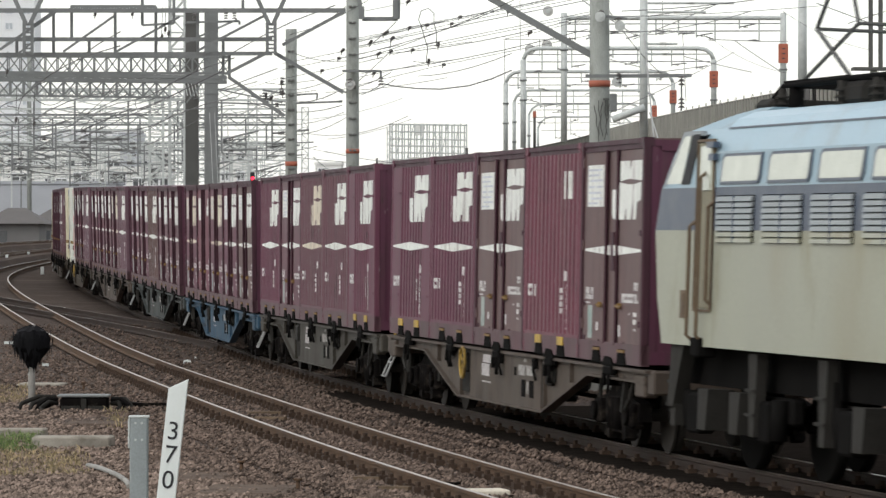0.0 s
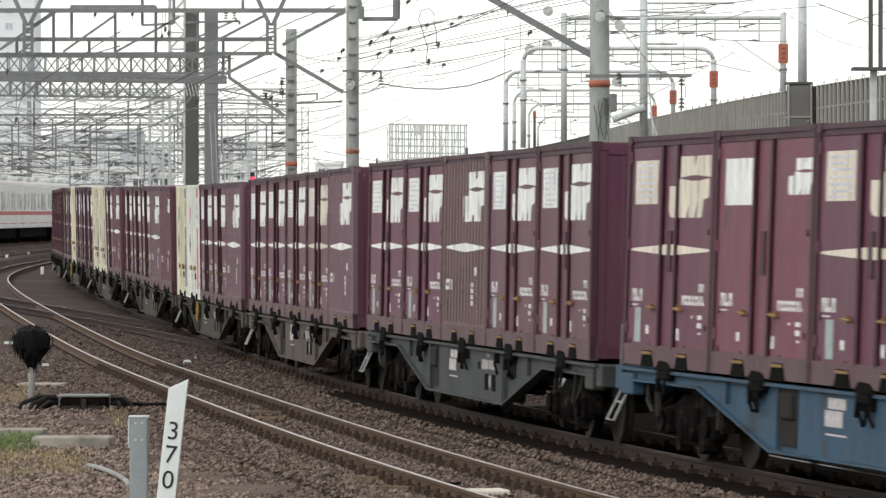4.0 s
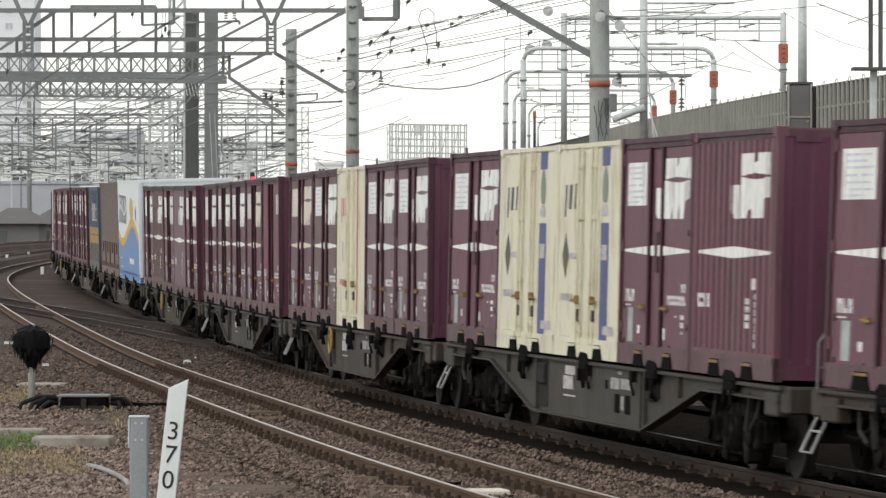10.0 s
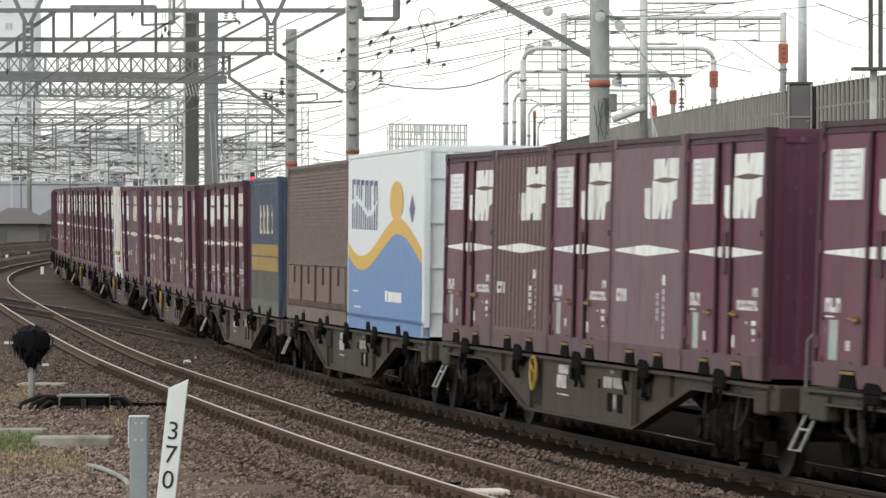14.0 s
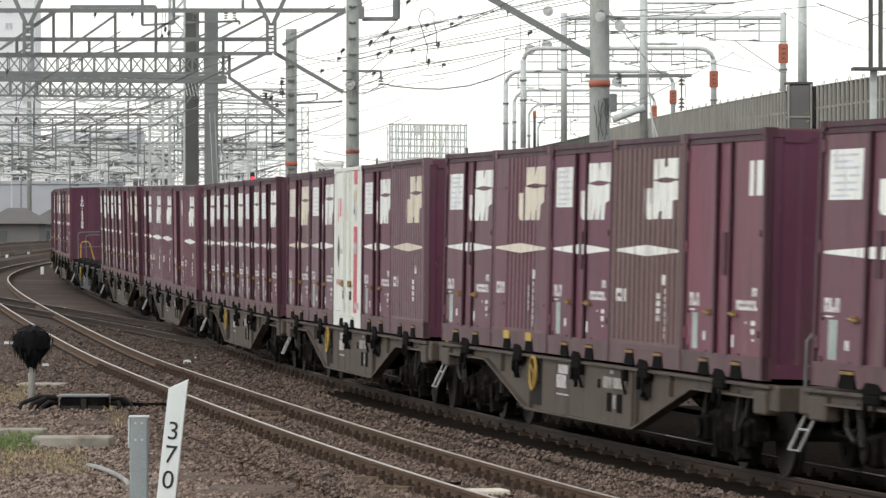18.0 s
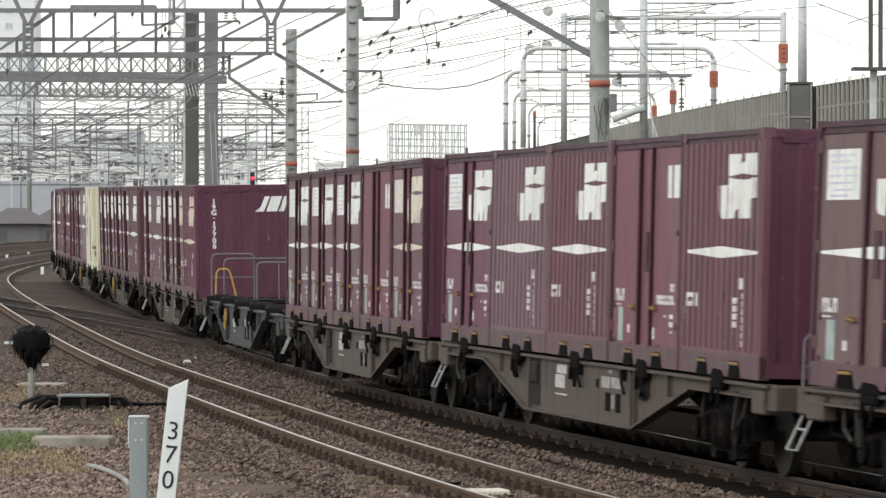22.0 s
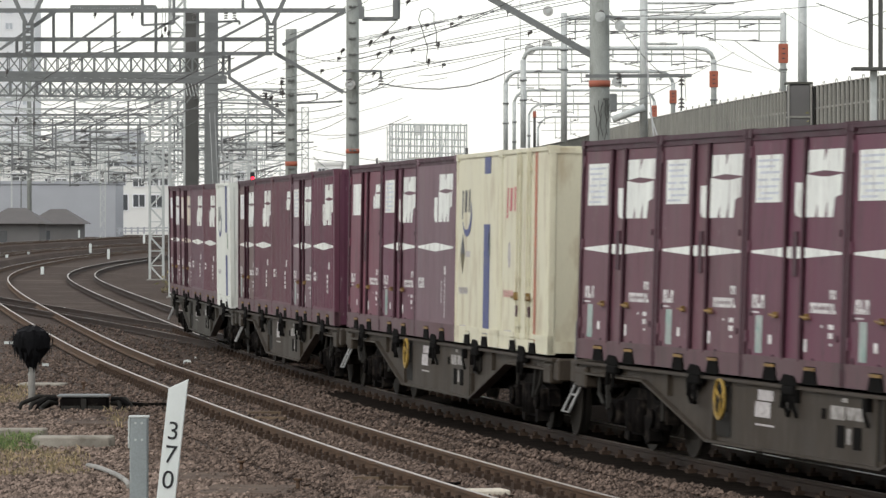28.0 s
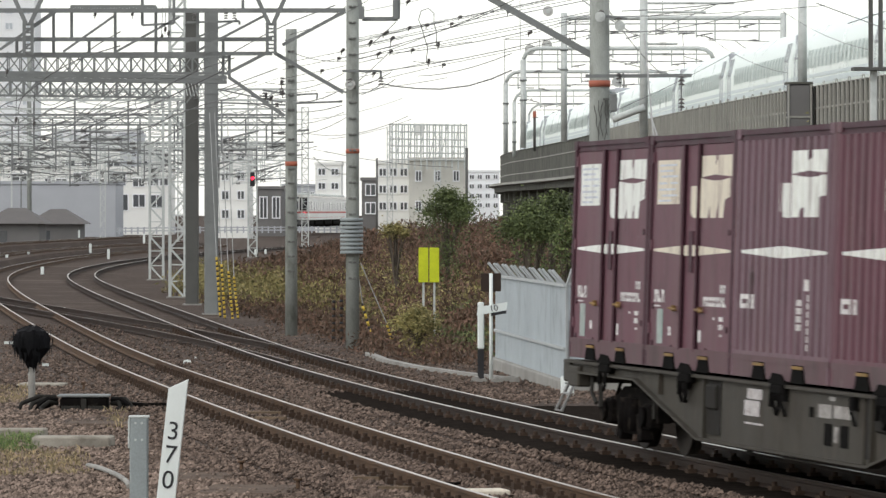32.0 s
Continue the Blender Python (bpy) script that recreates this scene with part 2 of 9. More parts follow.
M["ballast"] = material("ballast_bed", (0.082, 0.063, 0.053), 0.95, spec=0.04, vary=0.55, scale=11, grain=0.65, grain_scale=26, bump=1.0, coords="Object", stain=(0.145, 0.118, 0.095), stain_amount=0.6, stain_scale=0.22)
M["stone_dusty"] = material("dusty_gravel", (0.195, 0.148, 0.120), 0.95, spec=0.05, vary=0.3, scale=1.2, grain=0.3, grain_scale=60, bump=0.2)
M["stone"] = material("ballast_stone", (0.130, 0.096, 0.077), 0.95, spec=0.1, vary=0.3, scale=2.0, grain=0.3, grain_scale=60, bump=0.2)
# ballast darkened in its colour to hold the shade under the train
M["bed_dark"] = material("shade_painted_track_bed", (0.020, 0.0165, 0.014), 1.0, vary=0.4, scale=6, spec=0.0, grain=0.4, grain_scale=30, bump=0.6)
M["rail"] = material("rusty_rail_steel", (0.105, 0.066, 0.042), 0.85, spec=0.15, vary=0.3, scale=3, stain=(0.05, 0.035, 0.03), stain_amount=0.5)
M["rail_clip"] = material("rusty_rail_clips", (0.066, 0.045, 0.033), 0.85, spec=0.1, vary=0.3, scale=5)
M["rail_dark"] = material("grimy_dark_rail_steel", (0.042, 0.030, 0.024), 0.8, spec=0.15, vary=0.3, scale=3)
M["rail_brown"] = material("rusty_rail_head", (0.10, 0.072, 0.052), 0.55, vary=0.3, scale=4, spec=0.3)
M["rail_head"] = material("polished_rail_head", (0.40, 0.345, 0.29), 0.33, metal=0.7, vary=0.2, scale=4)
M["sleeper"] = material("weathered_sleeper", (0.070, 0.054, 0.045), 0.9, vary=0.3, scale=4)
M["old_wood"] = material("weathered_brown_plank", (0.17, 0.125, 0.085), 0.9, vary=0.4, scale=6, stretch=(0.3, 1, 1), spec=0.1)
M["duct_lid"] = material("dusty_duct_lid", (0.125, 0.095, 0.075), 0.95, vary=0.35, scale=3, stain=(0.07, 0.05, 0.04), stain_amount=0.8, stain_scale=2.5, spec=0.05)
M["old_concrete"] = material("dirty_old_concrete", (0.31, 0.285, 0.24), 0.95, vary=0.3, scale=2.5, stain=(0.11, 0.09, 0.065), stain_amount=0.8, stain_scale=2, bump=0.5, spec=0.1)
M["concrete"] = material("weathered_concrete", (0.30, 0.29, 0.265), 0.9, vary=0.2, scale=1.5, stain=(0.15, 0.14, 0.12), stain_amount=0.6, stain_scale=1.1)
M["pole_concrete"] = material("grey_concrete_pole", (0.30, 0.315, 0.29), 0.9, vary=0.22, scale=3, stain=(0.13, 0.135, 0.115), stain_amount=0.7, stain_scale=3.5, stretch=(1, 1, 0.35), spec=0.2)
M["viaduct_panel"] = material("dark_streaked_parapet_panel", (0.112, 0.112, 0.096), 0.9, vary=0.45, scale=1.2, stain=(0.022, 0.022, 0.020), stain_amount=0.8, stain_scale=1.6, stretch=(1, 1, 0.3), spec=0.15)
M["viaduct"] = material("dirty_viaduct_concrete", (0.120, 0.120, 0.103), 0.9, vary=0.3, scale=0.6, stain=(0.05, 0.05, 0.042), stain_amount=0.8, stain_scale=0.9, stretch=(1, 1, 0.5), spec=0.2)
M["viaduct_post"] = material("pale_viaduct_posts", (0.34, 0.335, 0.30), 0.9, vary=0.2, scale=0.5)
M["girder"] = material("weathered_steel_beam", (0.20, 0.21, 0.205), 0.7, vary=0.15, scale=2)
M["girder_dark"] = material("dark_steel_column", (0.092, 0.092, 0.085), 0.7, vary=0.15, scale=2)
M["bolt_grey"] = material("dull_step_steel", (0.17, 0.17, 0.16), 0.8, vary=0.2)
M["galv"] = material("galvanised_steel", (0.52, 0.545, 0.525), 0.55, metal=0.0, vary=0.15, scale=4)
M["wire"] = material("dark_wire", (0.10, 0.10, 0.10), 0.6)
M["wire_pale"] = material("pale_wire", (0.34, 0.34, 0.33), 0.6)
M["insulator"] = material("brown_grey_insulator", (0.09, 0.08, 0.075), 0.3)
M["porcelain"] = material("pale_porcelain", (0.50, 0.50, 0.48), 0.3)
M["orange"] = material("orange_marker_paint", (0.42, 0.125, 0.075), 0.6, vary=0.2, stain=(0.25, 0.14, 0.11), stain_amount=0.5)
M["sign_white"] = material("white_sign_paint", (0.74, 0.78, 0.75), 0.5, vary=0.04, grain=0.02, bump=0)
M["sign_black"] = material("black_sign_paint", (0.02, 0.02, 0.022), 0.5)
M["box_grey"] = material("grey_box_paint", (0.27, 0.30, 0.30), 0.5, vary=0.1)
M["fence"] = material("blue_grey_corrugated_sheet", (0.40, 0.445, 0.465), 0.5, vary=0.08, scale=1.0, stain=(0.2, 0.22, 0.23), stain_amount=0.4)
M["fence_rail"] = material("pale_fence_steel", (0.42, 0.44, 0.44), 0.55, vary=0.15)
M["fluor"] = material("fluorescent_yellow_board", (0.62, 0.68, 0.02), 0.6, vary=0.12)
M["soil"] = material("brown_earth", (0.075, 0.052, 0.036), 0.95, spec=0.04, vary=0.4, scale=0.8, bump=0.6, grain=0.4, grain_scale=14)
M["weed"] = material("dry_brown_weeds", (0.135, 0.085, 0.056), 0.9, vary=0.45, scale=0.35, rand=0.2, bump=0)
M["weed_gold"] = material("yellowing_weeds", (0.20, 0.175, 0.07), 0.9, vary=0.35, scale=0.6, bump=0)
M["leaf"] = material("green_leaves", (0.105, 0.135, 0.050), 0.8, vary=0.45, scale=0.8, bump=0)
M["leaf_gold"] = material("turning_leaves", (0.27, 0.24, 0.095), 0.8, vary=0.45, scale=0.8, bump=0)
M["grass"] = material("green_grass", (0.13, 0.19, 0.06), 0.8, vary=0.35, scale=3, bump=0)
M["straw"] = material("dry_grass", (0.30, 0.24, 0.13), 0.9, vary=0.35, scale=3, bump=0)
M["bark"] = material("grey_brown_bark", (0.11, 0.09, 0.07), 0.9, vary=0.3)
M["wall_white"] = material("white_wall_paint", (0.80, 0.80, 0.765), 0.8, vary=0.06, scale=0.3)
M["wall_cream"] = material("cream_render", (0.62, 0.61, 0.55), 0.8, vary=0.08, scale=0.3)
# stained pale wall, darkened in colour for the viaduct's shade
M["arcade"] = material("viaduct_shaded_arcade", (0.20, 0.20, 0.18), 0.9, vary=0.2, scale=0.8, stain=(0.10, 0.10, 0.085), stain_amount=0.7, stain_scale=0.8)
M["wall_grey"] = material("grey_cladding", (0.40, 0.415, 0.44), 0.7, vary=0.06, scale=0.3)
# distance haze is mixed into this wall colour
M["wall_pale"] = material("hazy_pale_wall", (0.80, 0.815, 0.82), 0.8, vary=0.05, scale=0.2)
M["wall_dark"] = material("dark_wall", (0.16, 0.155, 0.15), 0.8, vary=0.15, scale=0.3)
M["roof_tile"] = material("dark_roof_tiles", (0.115, 0.105, 0.10), 0.8, vary=0.2, scale=1)
# window pane paled in its colour to stand for distance haze
M["pane_pale"] = material("haze_paled_pane", (0.50, 0.54, 0.57), 0.3, vary=0.1, bump=0, spec=0.5)
M["pane"] = material("dark_window_pane", (0.085, 0.09, 0.095), 0.15, vary=0.2, bump=0, spec=0.7)
M["commuter_roof"] = material("cream_train_roof", (0.52, 0.49, 0.44), 0.6, vary=0.1)
M["commuter"] = material("commuter_paint", (0.76, 0.76, 0.72), 0.4, vary=0.06, scale=0.5)
M["commuter_red"] = material("commuter_red_band", (0.50, 0.09, 0.075), 0.45, vary=0.1)
M["express_pane"] = material("tinted_train_window", (0.42, 0.50, 0.47), 0.4, vary=0.1, bump=0, spec=0.2)
M["express_white"] = material("express_white_paint", (0.80, 0.88, 0.82), 0.3, vary=0.03, scale=0.3)
M["express_blue"] = material("express_blue_band", (0.58, 0.66, 0.66), 0.35, vary=0.05)


def emitter(name, color, strength):
    mat = bpy.data.materials.new(name)
    mat.use_nodes = True
    b = mat.node_tree.nodes["Principled BSDF"]
    b.inputs["Base Color"].default_value = (*color, 1)
    b.inputs["Emission Color"].default_value = (*color, 1)
    b.inputs["Emission Strength"].default_value = strength
    return mat


M["red_lamp"] = emitter("red_signal_light", (1.0, 0.02, 0.05), 4.0)
M["head_lamp"] = emitter("train_head_light", (1.0, 0.95, 0.85), 1.5)


# ---- the lie of the land and the tracks ----
LAND_Y = (28.7, 67.6, 107.3, 147.0, 186.8, 226.7, 266.6, 306.6, 346.5)
LAND_Z = (0.078, -0.031, -0.238, -0.041, 0.083, 0.009, -0.014, 0.006, 0.0)


LAND_FY = np.arange(-100.0, 500.0, 2.0)
LAND_FZ = np.convolve(np.pad(np.interp(LAND_FY, LAND_Y, LAND_Z), 12, mode="edge"), np.hanning(27)[1:-1] / np.hanning(27)[1:-1].sum(), mode="valid")


def land(y):
    """Height of the rail tops at that distance."""
    return float(np.interp(y, LAND_FY, LAND_FZ))


# the freight track: curvature (1/km), lean (rad) and height at stations along it; s grows towards the camera
ST = np.array([-640, -260, -220, -180, -140, -100, -60, -20, 20, 60, 110, 700.0])
CURV = np.array([0.5, 0.58, 0.84, 1.11, 1.28, 0.81, 0.15, -0.2, 1.84, 5.02, 0, 0]) / 1000
LEAN = (0.017, 0.0167, 0.0159, 0.0149, 0.0055, -0.0093, -0.0305, -0.0102, 0.0181, 0.0509, 0.02, 0)
RISE = (0, 0.0, 0.006, -0.014, 0.009, 0.083, -0.041, -0.238, -0.031, 0.078, 0.078, 0.078)
SS = np.arange(-640, 701, 1.0)


def integrate():
    k = np.interp(SS, ST, CURV)
    th = np.concatenate([[0], np.cumsum((k[1:] + k[:-1]) / 2)])
    i0 = int(np.searchsorted(SS, 0))
    th += 0.12297 - th[i0]
    dx, dy = np.sin(th), -np.cos(th)
    x = np.concatenate([[0], np.cumsum((dx[1:] + dx[:-1]) / 2)])
    y = np.concatenate([[0], np.cumsum((dy[1:] + dy[:-1]) / 2)])
    return x - x[i0] - 1.230, y - y[i0] + 87.452, th


TX, TY, TH = integrate()
TL = np.interp(SS, ST, LEAN)
TZ = np.convolve(np.pad(np.interp(SS, ST, RISE), 25, mode="edge"), np.hanning(53)[1:-1] / np.hanning(53)[1:-1].sum(), mode="valid")


def on_track(s, half=0.0):
    """The pose of a vehicle (x ahead, y to its far side) whose bogies stand half a base before and behind s."""
    def val(a, q):
        return float(np.interp(q, SS, a))
    f, r = s + half, s - half
    x, y, z = ((val(a, f) + val(a, r)) / 2 for a in (TX, TY, TZ))
    if half:
        ang = math.atan2(val(TY, f) - val(TY, r), val(TX, f) - val(TX, r))
        pitch = math.atan2(val(TZ, f) - val(TZ, r), 2 * half)
    else:
        ang, pitch = val(TH, s) - math.pi / 2, 0.0
    lean = (val(TL, f) + val(TL, r)) / 2
    return Matrix.Translation((x, y, z)) @ Euler((-lean, -pitch, ang)).to_matrix().to_4x4()


def spline(pts, step=1.5):
    """A smooth line through plan points (x, y), as dense points with headings."""
    p = np.array(pts, float)
    d = np.concatenate([[0], np.cumsum(np.hypot(*np.diff(p, axis=0).T))])
    m = np.gradient(p, d, axis=0)
    q = np.arange(0, d[-1], step)
    out = []
    for s in q:
        i = min(int(np.searchsorted(d, s, side="right")) - 1, len(d) - 2)
        h = d[i + 1] - d[i]
        t = (s - d[i]) / h
        out.append((2 * t**3 - 3 * t**2 + 1) * p[i] + (t**3 - 2 * t**2 + t) * h * m[i] + (3 * t**2 - 2 * t**3) * p[i + 1] + (t**3 - t**2) * h * m[i + 1])
    return np.array(out)


RAIL_PROFILE = [(-0.062, -0.153), (0.062, -0.153), (0.062, -0.140), (0.012, -0.118), (0.010, -0.045), (0.033, -0.036), (0.0325, -0.004), (-0.0325, -0.004), (-0.033, -0.036), (-0.010, -0.045), (-0.012, -0.118), (-0.062, -0.140)]
HEAD_PROFILE = [(-0.024, -0.0035), (0.024, -0.0035), (0.018, 0.0), (-0.018, 0.0)]


def sweep(bm, pts, profile):
    """Draw a profile (side, up) along points (x, y, z)."""
    rings = []
    pts = [Vector(p) for p in pts]
    for i, p in enumerate(pts):
        d = (pts[min(i + 1, len(pts) - 1)] - pts[max(i - 1, 0)])
        side = Vector((d.y, -d.x, 0)).normalized()
        rings.append([bm.verts.new(p + side * a + Vector((0, 0, b))) for a, b in profile])
    n = len(profile)
    for a, b in zip(rings, rings[1:]):
        for k in range(n):
            bm.faces.new((a[k], a[(k + 1) % n], b[(k + 1) % n], b[k]))
    bm.faces.new(rings[0])
    bm.faces.new(rings[-1][::-1])


def lay_track(name, centre, label, sleepers_to=130.0, lean=None, rail_mat="rail", gauge=1.067, head_mat="rail_head"):
    """Two rails on sleepers along a dense plan line [(x, y, z)]."""
    track = thing(name, Matrix(), label, "railway track", kind="structure")
    c = np.array(centre)
    d = np.gradient(c[:, :2], axis=0)
    d /= np.hypot(*d.T)[:, None]
    side = np.stack([-d[:, 1], d[:, 0]], 1)
    for sgn in (-1, 1):
        off = c[:, :2] + side * sgn * (gauge / 2 + 0.0325)
        z = c[:, 2] + (0 if lean is None else -sgn * np.array(lean) * (gauge / 2) * (-1))
        pts = [(a, b, q) for (a, b), q in zip(off, z)]
        bm = bmesh.new()
        sweep(bm, pts, RAIL_PROFILE)
        part("rail", bm, M[rail_mat], track)
        bm = bmesh.new()
        sweep(bm, pts, HEAD_PROFILE)
        part("rail_head", bm, M[head_mat], track, "worn running surface")
    bm = bmesh.new()
    bx(bm, -0.11, 0.11, -1.0, 1.0, -0.14, 0)
    me = mesh_of("sleeper", bm, M["sleeper"])
    clip = bmesh.new()
    for sgn in (-1, 1):
        for q in (-0.1, 0.1):
            y = sgn * 0.566 + q
            bx(clip, -0.085, 0.085, y - 0.05, y + 0.05, 0.0, 0.065)
            tube(clip, [(0, y, 0.03), (0, y, 0.11)], 0.032, 6)
    clip_me = mesh_of("rail_fastening", clip, M["rail_clip"])
    run = 0.0
    last = c[0]
    for i in range(len(c)):
        run += math.hypot(*(c[i] - last)[:2])
        last = c[i]
        if run >= 0.62 and c[i][1] < sleepers_to and c[i][1] > 40:
            run = 0.0
            m = Matrix.Translation((c[i][0], c[i][1], c[i][2] - 0.157)) @ Matrix.Rotation(math.atan2(d[i][1], d[i][0]), 4, "Z")
            sl = piece("sleeper", me, track, m)
            piece("rail_fastening", clip_me, track, m)
    return track


# freight track
sel = (SS > -330) & (SS < 75)
fine_s = np.arange(-330, 75, 0.31)
freight_line = [(float(np.interp(s, SS, TX)), float(np.interp(s, SS, TY)), float(np.interp(s, SS, TZ))) for s in fine_s]
lay_track("freight_track", freight_line, "curved railway track with rusty rails in dark ballast", 128,
          lean=[-float(np.interp(s, SS, TL)) for s in fine_s], rail_mat="rail_dark")
# near track, curving beside it
near_pts = [(7.5, 20), (3.4, 36), (1.03, 48.1), (0.07, 54.5), (-0.98, 61.4), (-2.52, 72.4), (-3.96, 83.2), (-5.72, 97.3), (-8.14, 116.9), (-9.80, 129.4), (-11.70, 144.7), (-13.60, 161.5), (-17.1, 196), (-18.7, 214.5), (-20.3, 240), (-21.4, 265), (-21.9, 288), (-21.9, 309), (-21.2, 350), (-18, 420)]
near_fit = np.polyfit([(q[1] - 180) / 100 for q in near_pts], [q[0] for q in near_pts], 7, w=[2 if 45 < q[1] < 250 else 1 for q in near_pts])
near_line = [(x, y, land(y)) for x, y in spline([(float(np.polyval(near_fit, (y - 180) / 100)), y) for y in np.arange(24, 420, 8.0)], 0.31)]
lay_track("near_track", near_line, "curved railway track with shiny brown rails and clips", 100)
# crossover between the two
cross_pts = [(-16.2, 172), (-13.9, 158.3), (-12.2, 151.5), (-10.5, 143.5), (-8.7, 136.6), (-6.5, 124.0), (-4.55, 113.8), (-2.35, 100.0)]
cross_fit = np.polyfit([q[1] - 135 for q in cross_pts], [q[0] for q in cross_pts], 3)
cross_line = [(x, y, land(y) - 0.012) for x, y in spline([(float(np.polyval(cross_fit, y - 135)), y) for y in np.arange(172, 99, -6.0)], 0.31)]
lay_track("crossover_track", cross_line, "dark crossover rails joining two tracks", 60, rail_mat="rail_dark", head_mat="rail_brown")
# ground: one sheet to the horizon, folded to the land's height
gb = bmesh.new()
ys = [-900, -300, -60, 0, 20, 35] + list(np.arange(45, 350, 4.0)) + [360, 400, 470, 600, 800, 1200, 2000, 3500]
xs = [-1500, -500, -120, -60] + list(np.arange(-40, 31, 2.5)) + [45, 100, 400, 1500]
grid = []
for y in ys:
    row = []
    for x in xs:
        h = land(y) - 0.20
        if 46 < y < 340 and -38 < x < 28:
            h += 0.035 * noise.noise((x * 0.5, y * 0.25, 0))
        row.append(gb.verts.new((x, y, h)))
    grid.append(row)
for a, b in zip(grid, grid[1:]):
    for k in range(len(xs) - 1):
        f = gb.faces.new((a[k], a[k + 1], b[k + 1], b[k]))
        f.smooth = True
solid("ground", gb, M["ballast"], "brown ballast and earth of a railway yard", "ground", kind="structure")


# dark strips paint the train's shade on the ballast below and beyond it
bm = bmesh.new()
sweep(bm, [(x, y, z) for x, y, z in freight_line[::8] if y < 86], [(-1.35, -0.22), (1.35, -0.22), (1.1, -0.135), (-1.1, -0.135)])
sweep(bm, [(x, y, z) for x, y, z in freight_line[::8] if y < 80], [(-4.5, -0.24), (-1.3, -0.24), (-1.2, -0.155), (-4.4, -0.165)])
solid("track_bed", bm, M["bed_dark"], "dark ballast bed with the freight train's shade painted in", "track bed", kind="structure")


def ground_z(y):
    return land(y) - 0.20


# loose ballast stones, thickest where the camera is nearest
rng = np.random.RandomState(5)


def vary_stones(mat):
    """Tint each stone on its own."""
    nn, ll = mat.node_tree.nodes, mat.node_tree.links
    geo, hsv, mr = nn.new("ShaderNodeNewGeometry"), nn.new("ShaderNodeHueSaturation"), nn.new("ShaderNodeMapRange")
    b = nn["Principled BSDF"]
    src = b.inputs["Base Color"].links[0].from_socket
    mr.inputs[3].default_value, mr.inputs[4].default_value = 0.35, 1.75
    ll.new(geo.outputs["Random Per Island"], mr.inputs[0])
    ll.new(mr.outputs[0], hsv.inputs["Value"])
    ll.new(src, hsv.inputs["Color"])
    ll.new(hsv.outputs[0], b.inputs["Base Color"])


def scatter_stones(count):
    oct_v = np.array([(1, 0, 0), (-1, 0, 0), (0, 1, 0), (0, -1, 0), (0, 0, 1), (0, 0, -1)], float)
    oct_f = np.array([(0, 2, 4), (2, 1, 4), (1, 3, 4), (3, 0, 4), (2, 0, 5), (1, 2, 5), (3, 1, 5), (0, 3, 5)])
    u = rng.rand(count)
    y = 47.5 / (1 - u * (1 - 47.5 / 135))
    half = y * 784 / 9088 * 1.02
    x = (rng.rand(count) * 2 - 1) * half
    z = np.interp(y, LAND_FY, LAND_FZ) - 0.20
    # shoulders: the bed rises to the sleepers beside each track
    def dist_to(line):
        ln = np.array(line)[::3]
        o = np.argsort(ln[:, 1])
        return np.abs(x - np.interp(y, ln[o, 1], ln[o, 0]))
    d = np.minimum(dist_to(freight_line), dist_to(near_line))
    fl = np.array(freight_line)[::3]
    past = x - np.interp(y, fl[::-1, 1], fl[::-1, 0])
    keep = ~((np.abs(d - 0.566) < 0.17)) & ((dist_to(freight_line) > 1.2) | (y > 84)) & ~((past > 0) & (past < 4.4) & (y < 80))
    z = z + np.where(d < 1.6, 0.04, 0.0) + rng.rand(count) * 0.02
    x, y, z = x[keep], y[keep], z[keep]
    n = len(x)
    size = 0.020 + 0.022 * rng.rand(n) ** 2
    ax = rng.rand(n) * 6.28
    jit = 0.65 + 0.7 * rng.rand(n, 6, 1)
    v = oct_v[None] * jit * size[:, None, None]
    v[:, :, 2] *= 0.75
    ca, sa = np.cos(ax)[:, None], np.sin(ax)[:, None]
    vx = v[:, :, 0] * ca - v[:, :, 1] * sa + v[:, :, 2] * 0.4
    vy = v[:, :, 0] * sa + v[:, :, 1] * ca
    vv = np.stack([vx + x[:, None], vy + y[:, None], v[:, :, 2] + z[:, None]], 2)
    ln = np.array(near_line)[::3]
    dusty = (np.interp(y, ln[:, 1], ln[:, 0]) - x > 1.9 + 1.2 * rng.rand(n)) & (y < 82 + 8 * rng.rand(n))
    for pick_, name, key, lab in ((~dusty, "ballast_stones", "stone", "loose angular brown ballast stones over the yard"), (dusty, "dusty_gravel", "stone_dusty", "dusty paler gravel beside the near track")):
        k = int(pick_.sum())
        ff = (oct_f[None] + (np.arange(k) * 6)[:, None, None]).reshape(-1, 3)
        me = bpy.data.meshes.new(name)
        me.from_pydata(vv[pick_].reshape(-1, 3).tolist(), [], ff.tolist())
        vary_stones(M[key])
        me.materials.append(M[key])
        tagged(new(name, me), lab, "ballast", kind="stuff")


scatter_stones(90000)


# ---- the freight train ----
LC, WC, HC = 3.74, 1.225, 2.5          # container length, half width, height
PITCH = 3.79                           # from one container to the next
WAGON = 20.66                          # from one wagon to the next
DECK = 1.0


def corr(x, depth=0.06, pitch=0.262):
    """Depth of a trapezoid corrugation at x."""
    t = (x / pitch) % 1.0
    if t < 0.46:
        return 0.0
    if t < 0.56:
        return depth * (t - 0.46) / 0.10
    if t < 0.90:
        return depth
    return depth * (1 - (t - 0.90) / 0.10)


def corr_breaks(x0, x1, pitch=0.262):
    out = [x0]
    k = math.floor(x0 / pitch)
    while k * pitch < x1:
        for f in (0.0, 0.46, 0.56, 0.90):
            q = (k + f) * pitch
            if x0 + 1e-4 < q < x1 - 1e-4:
                out.append(q)
        k += 1
    return out + [x1]


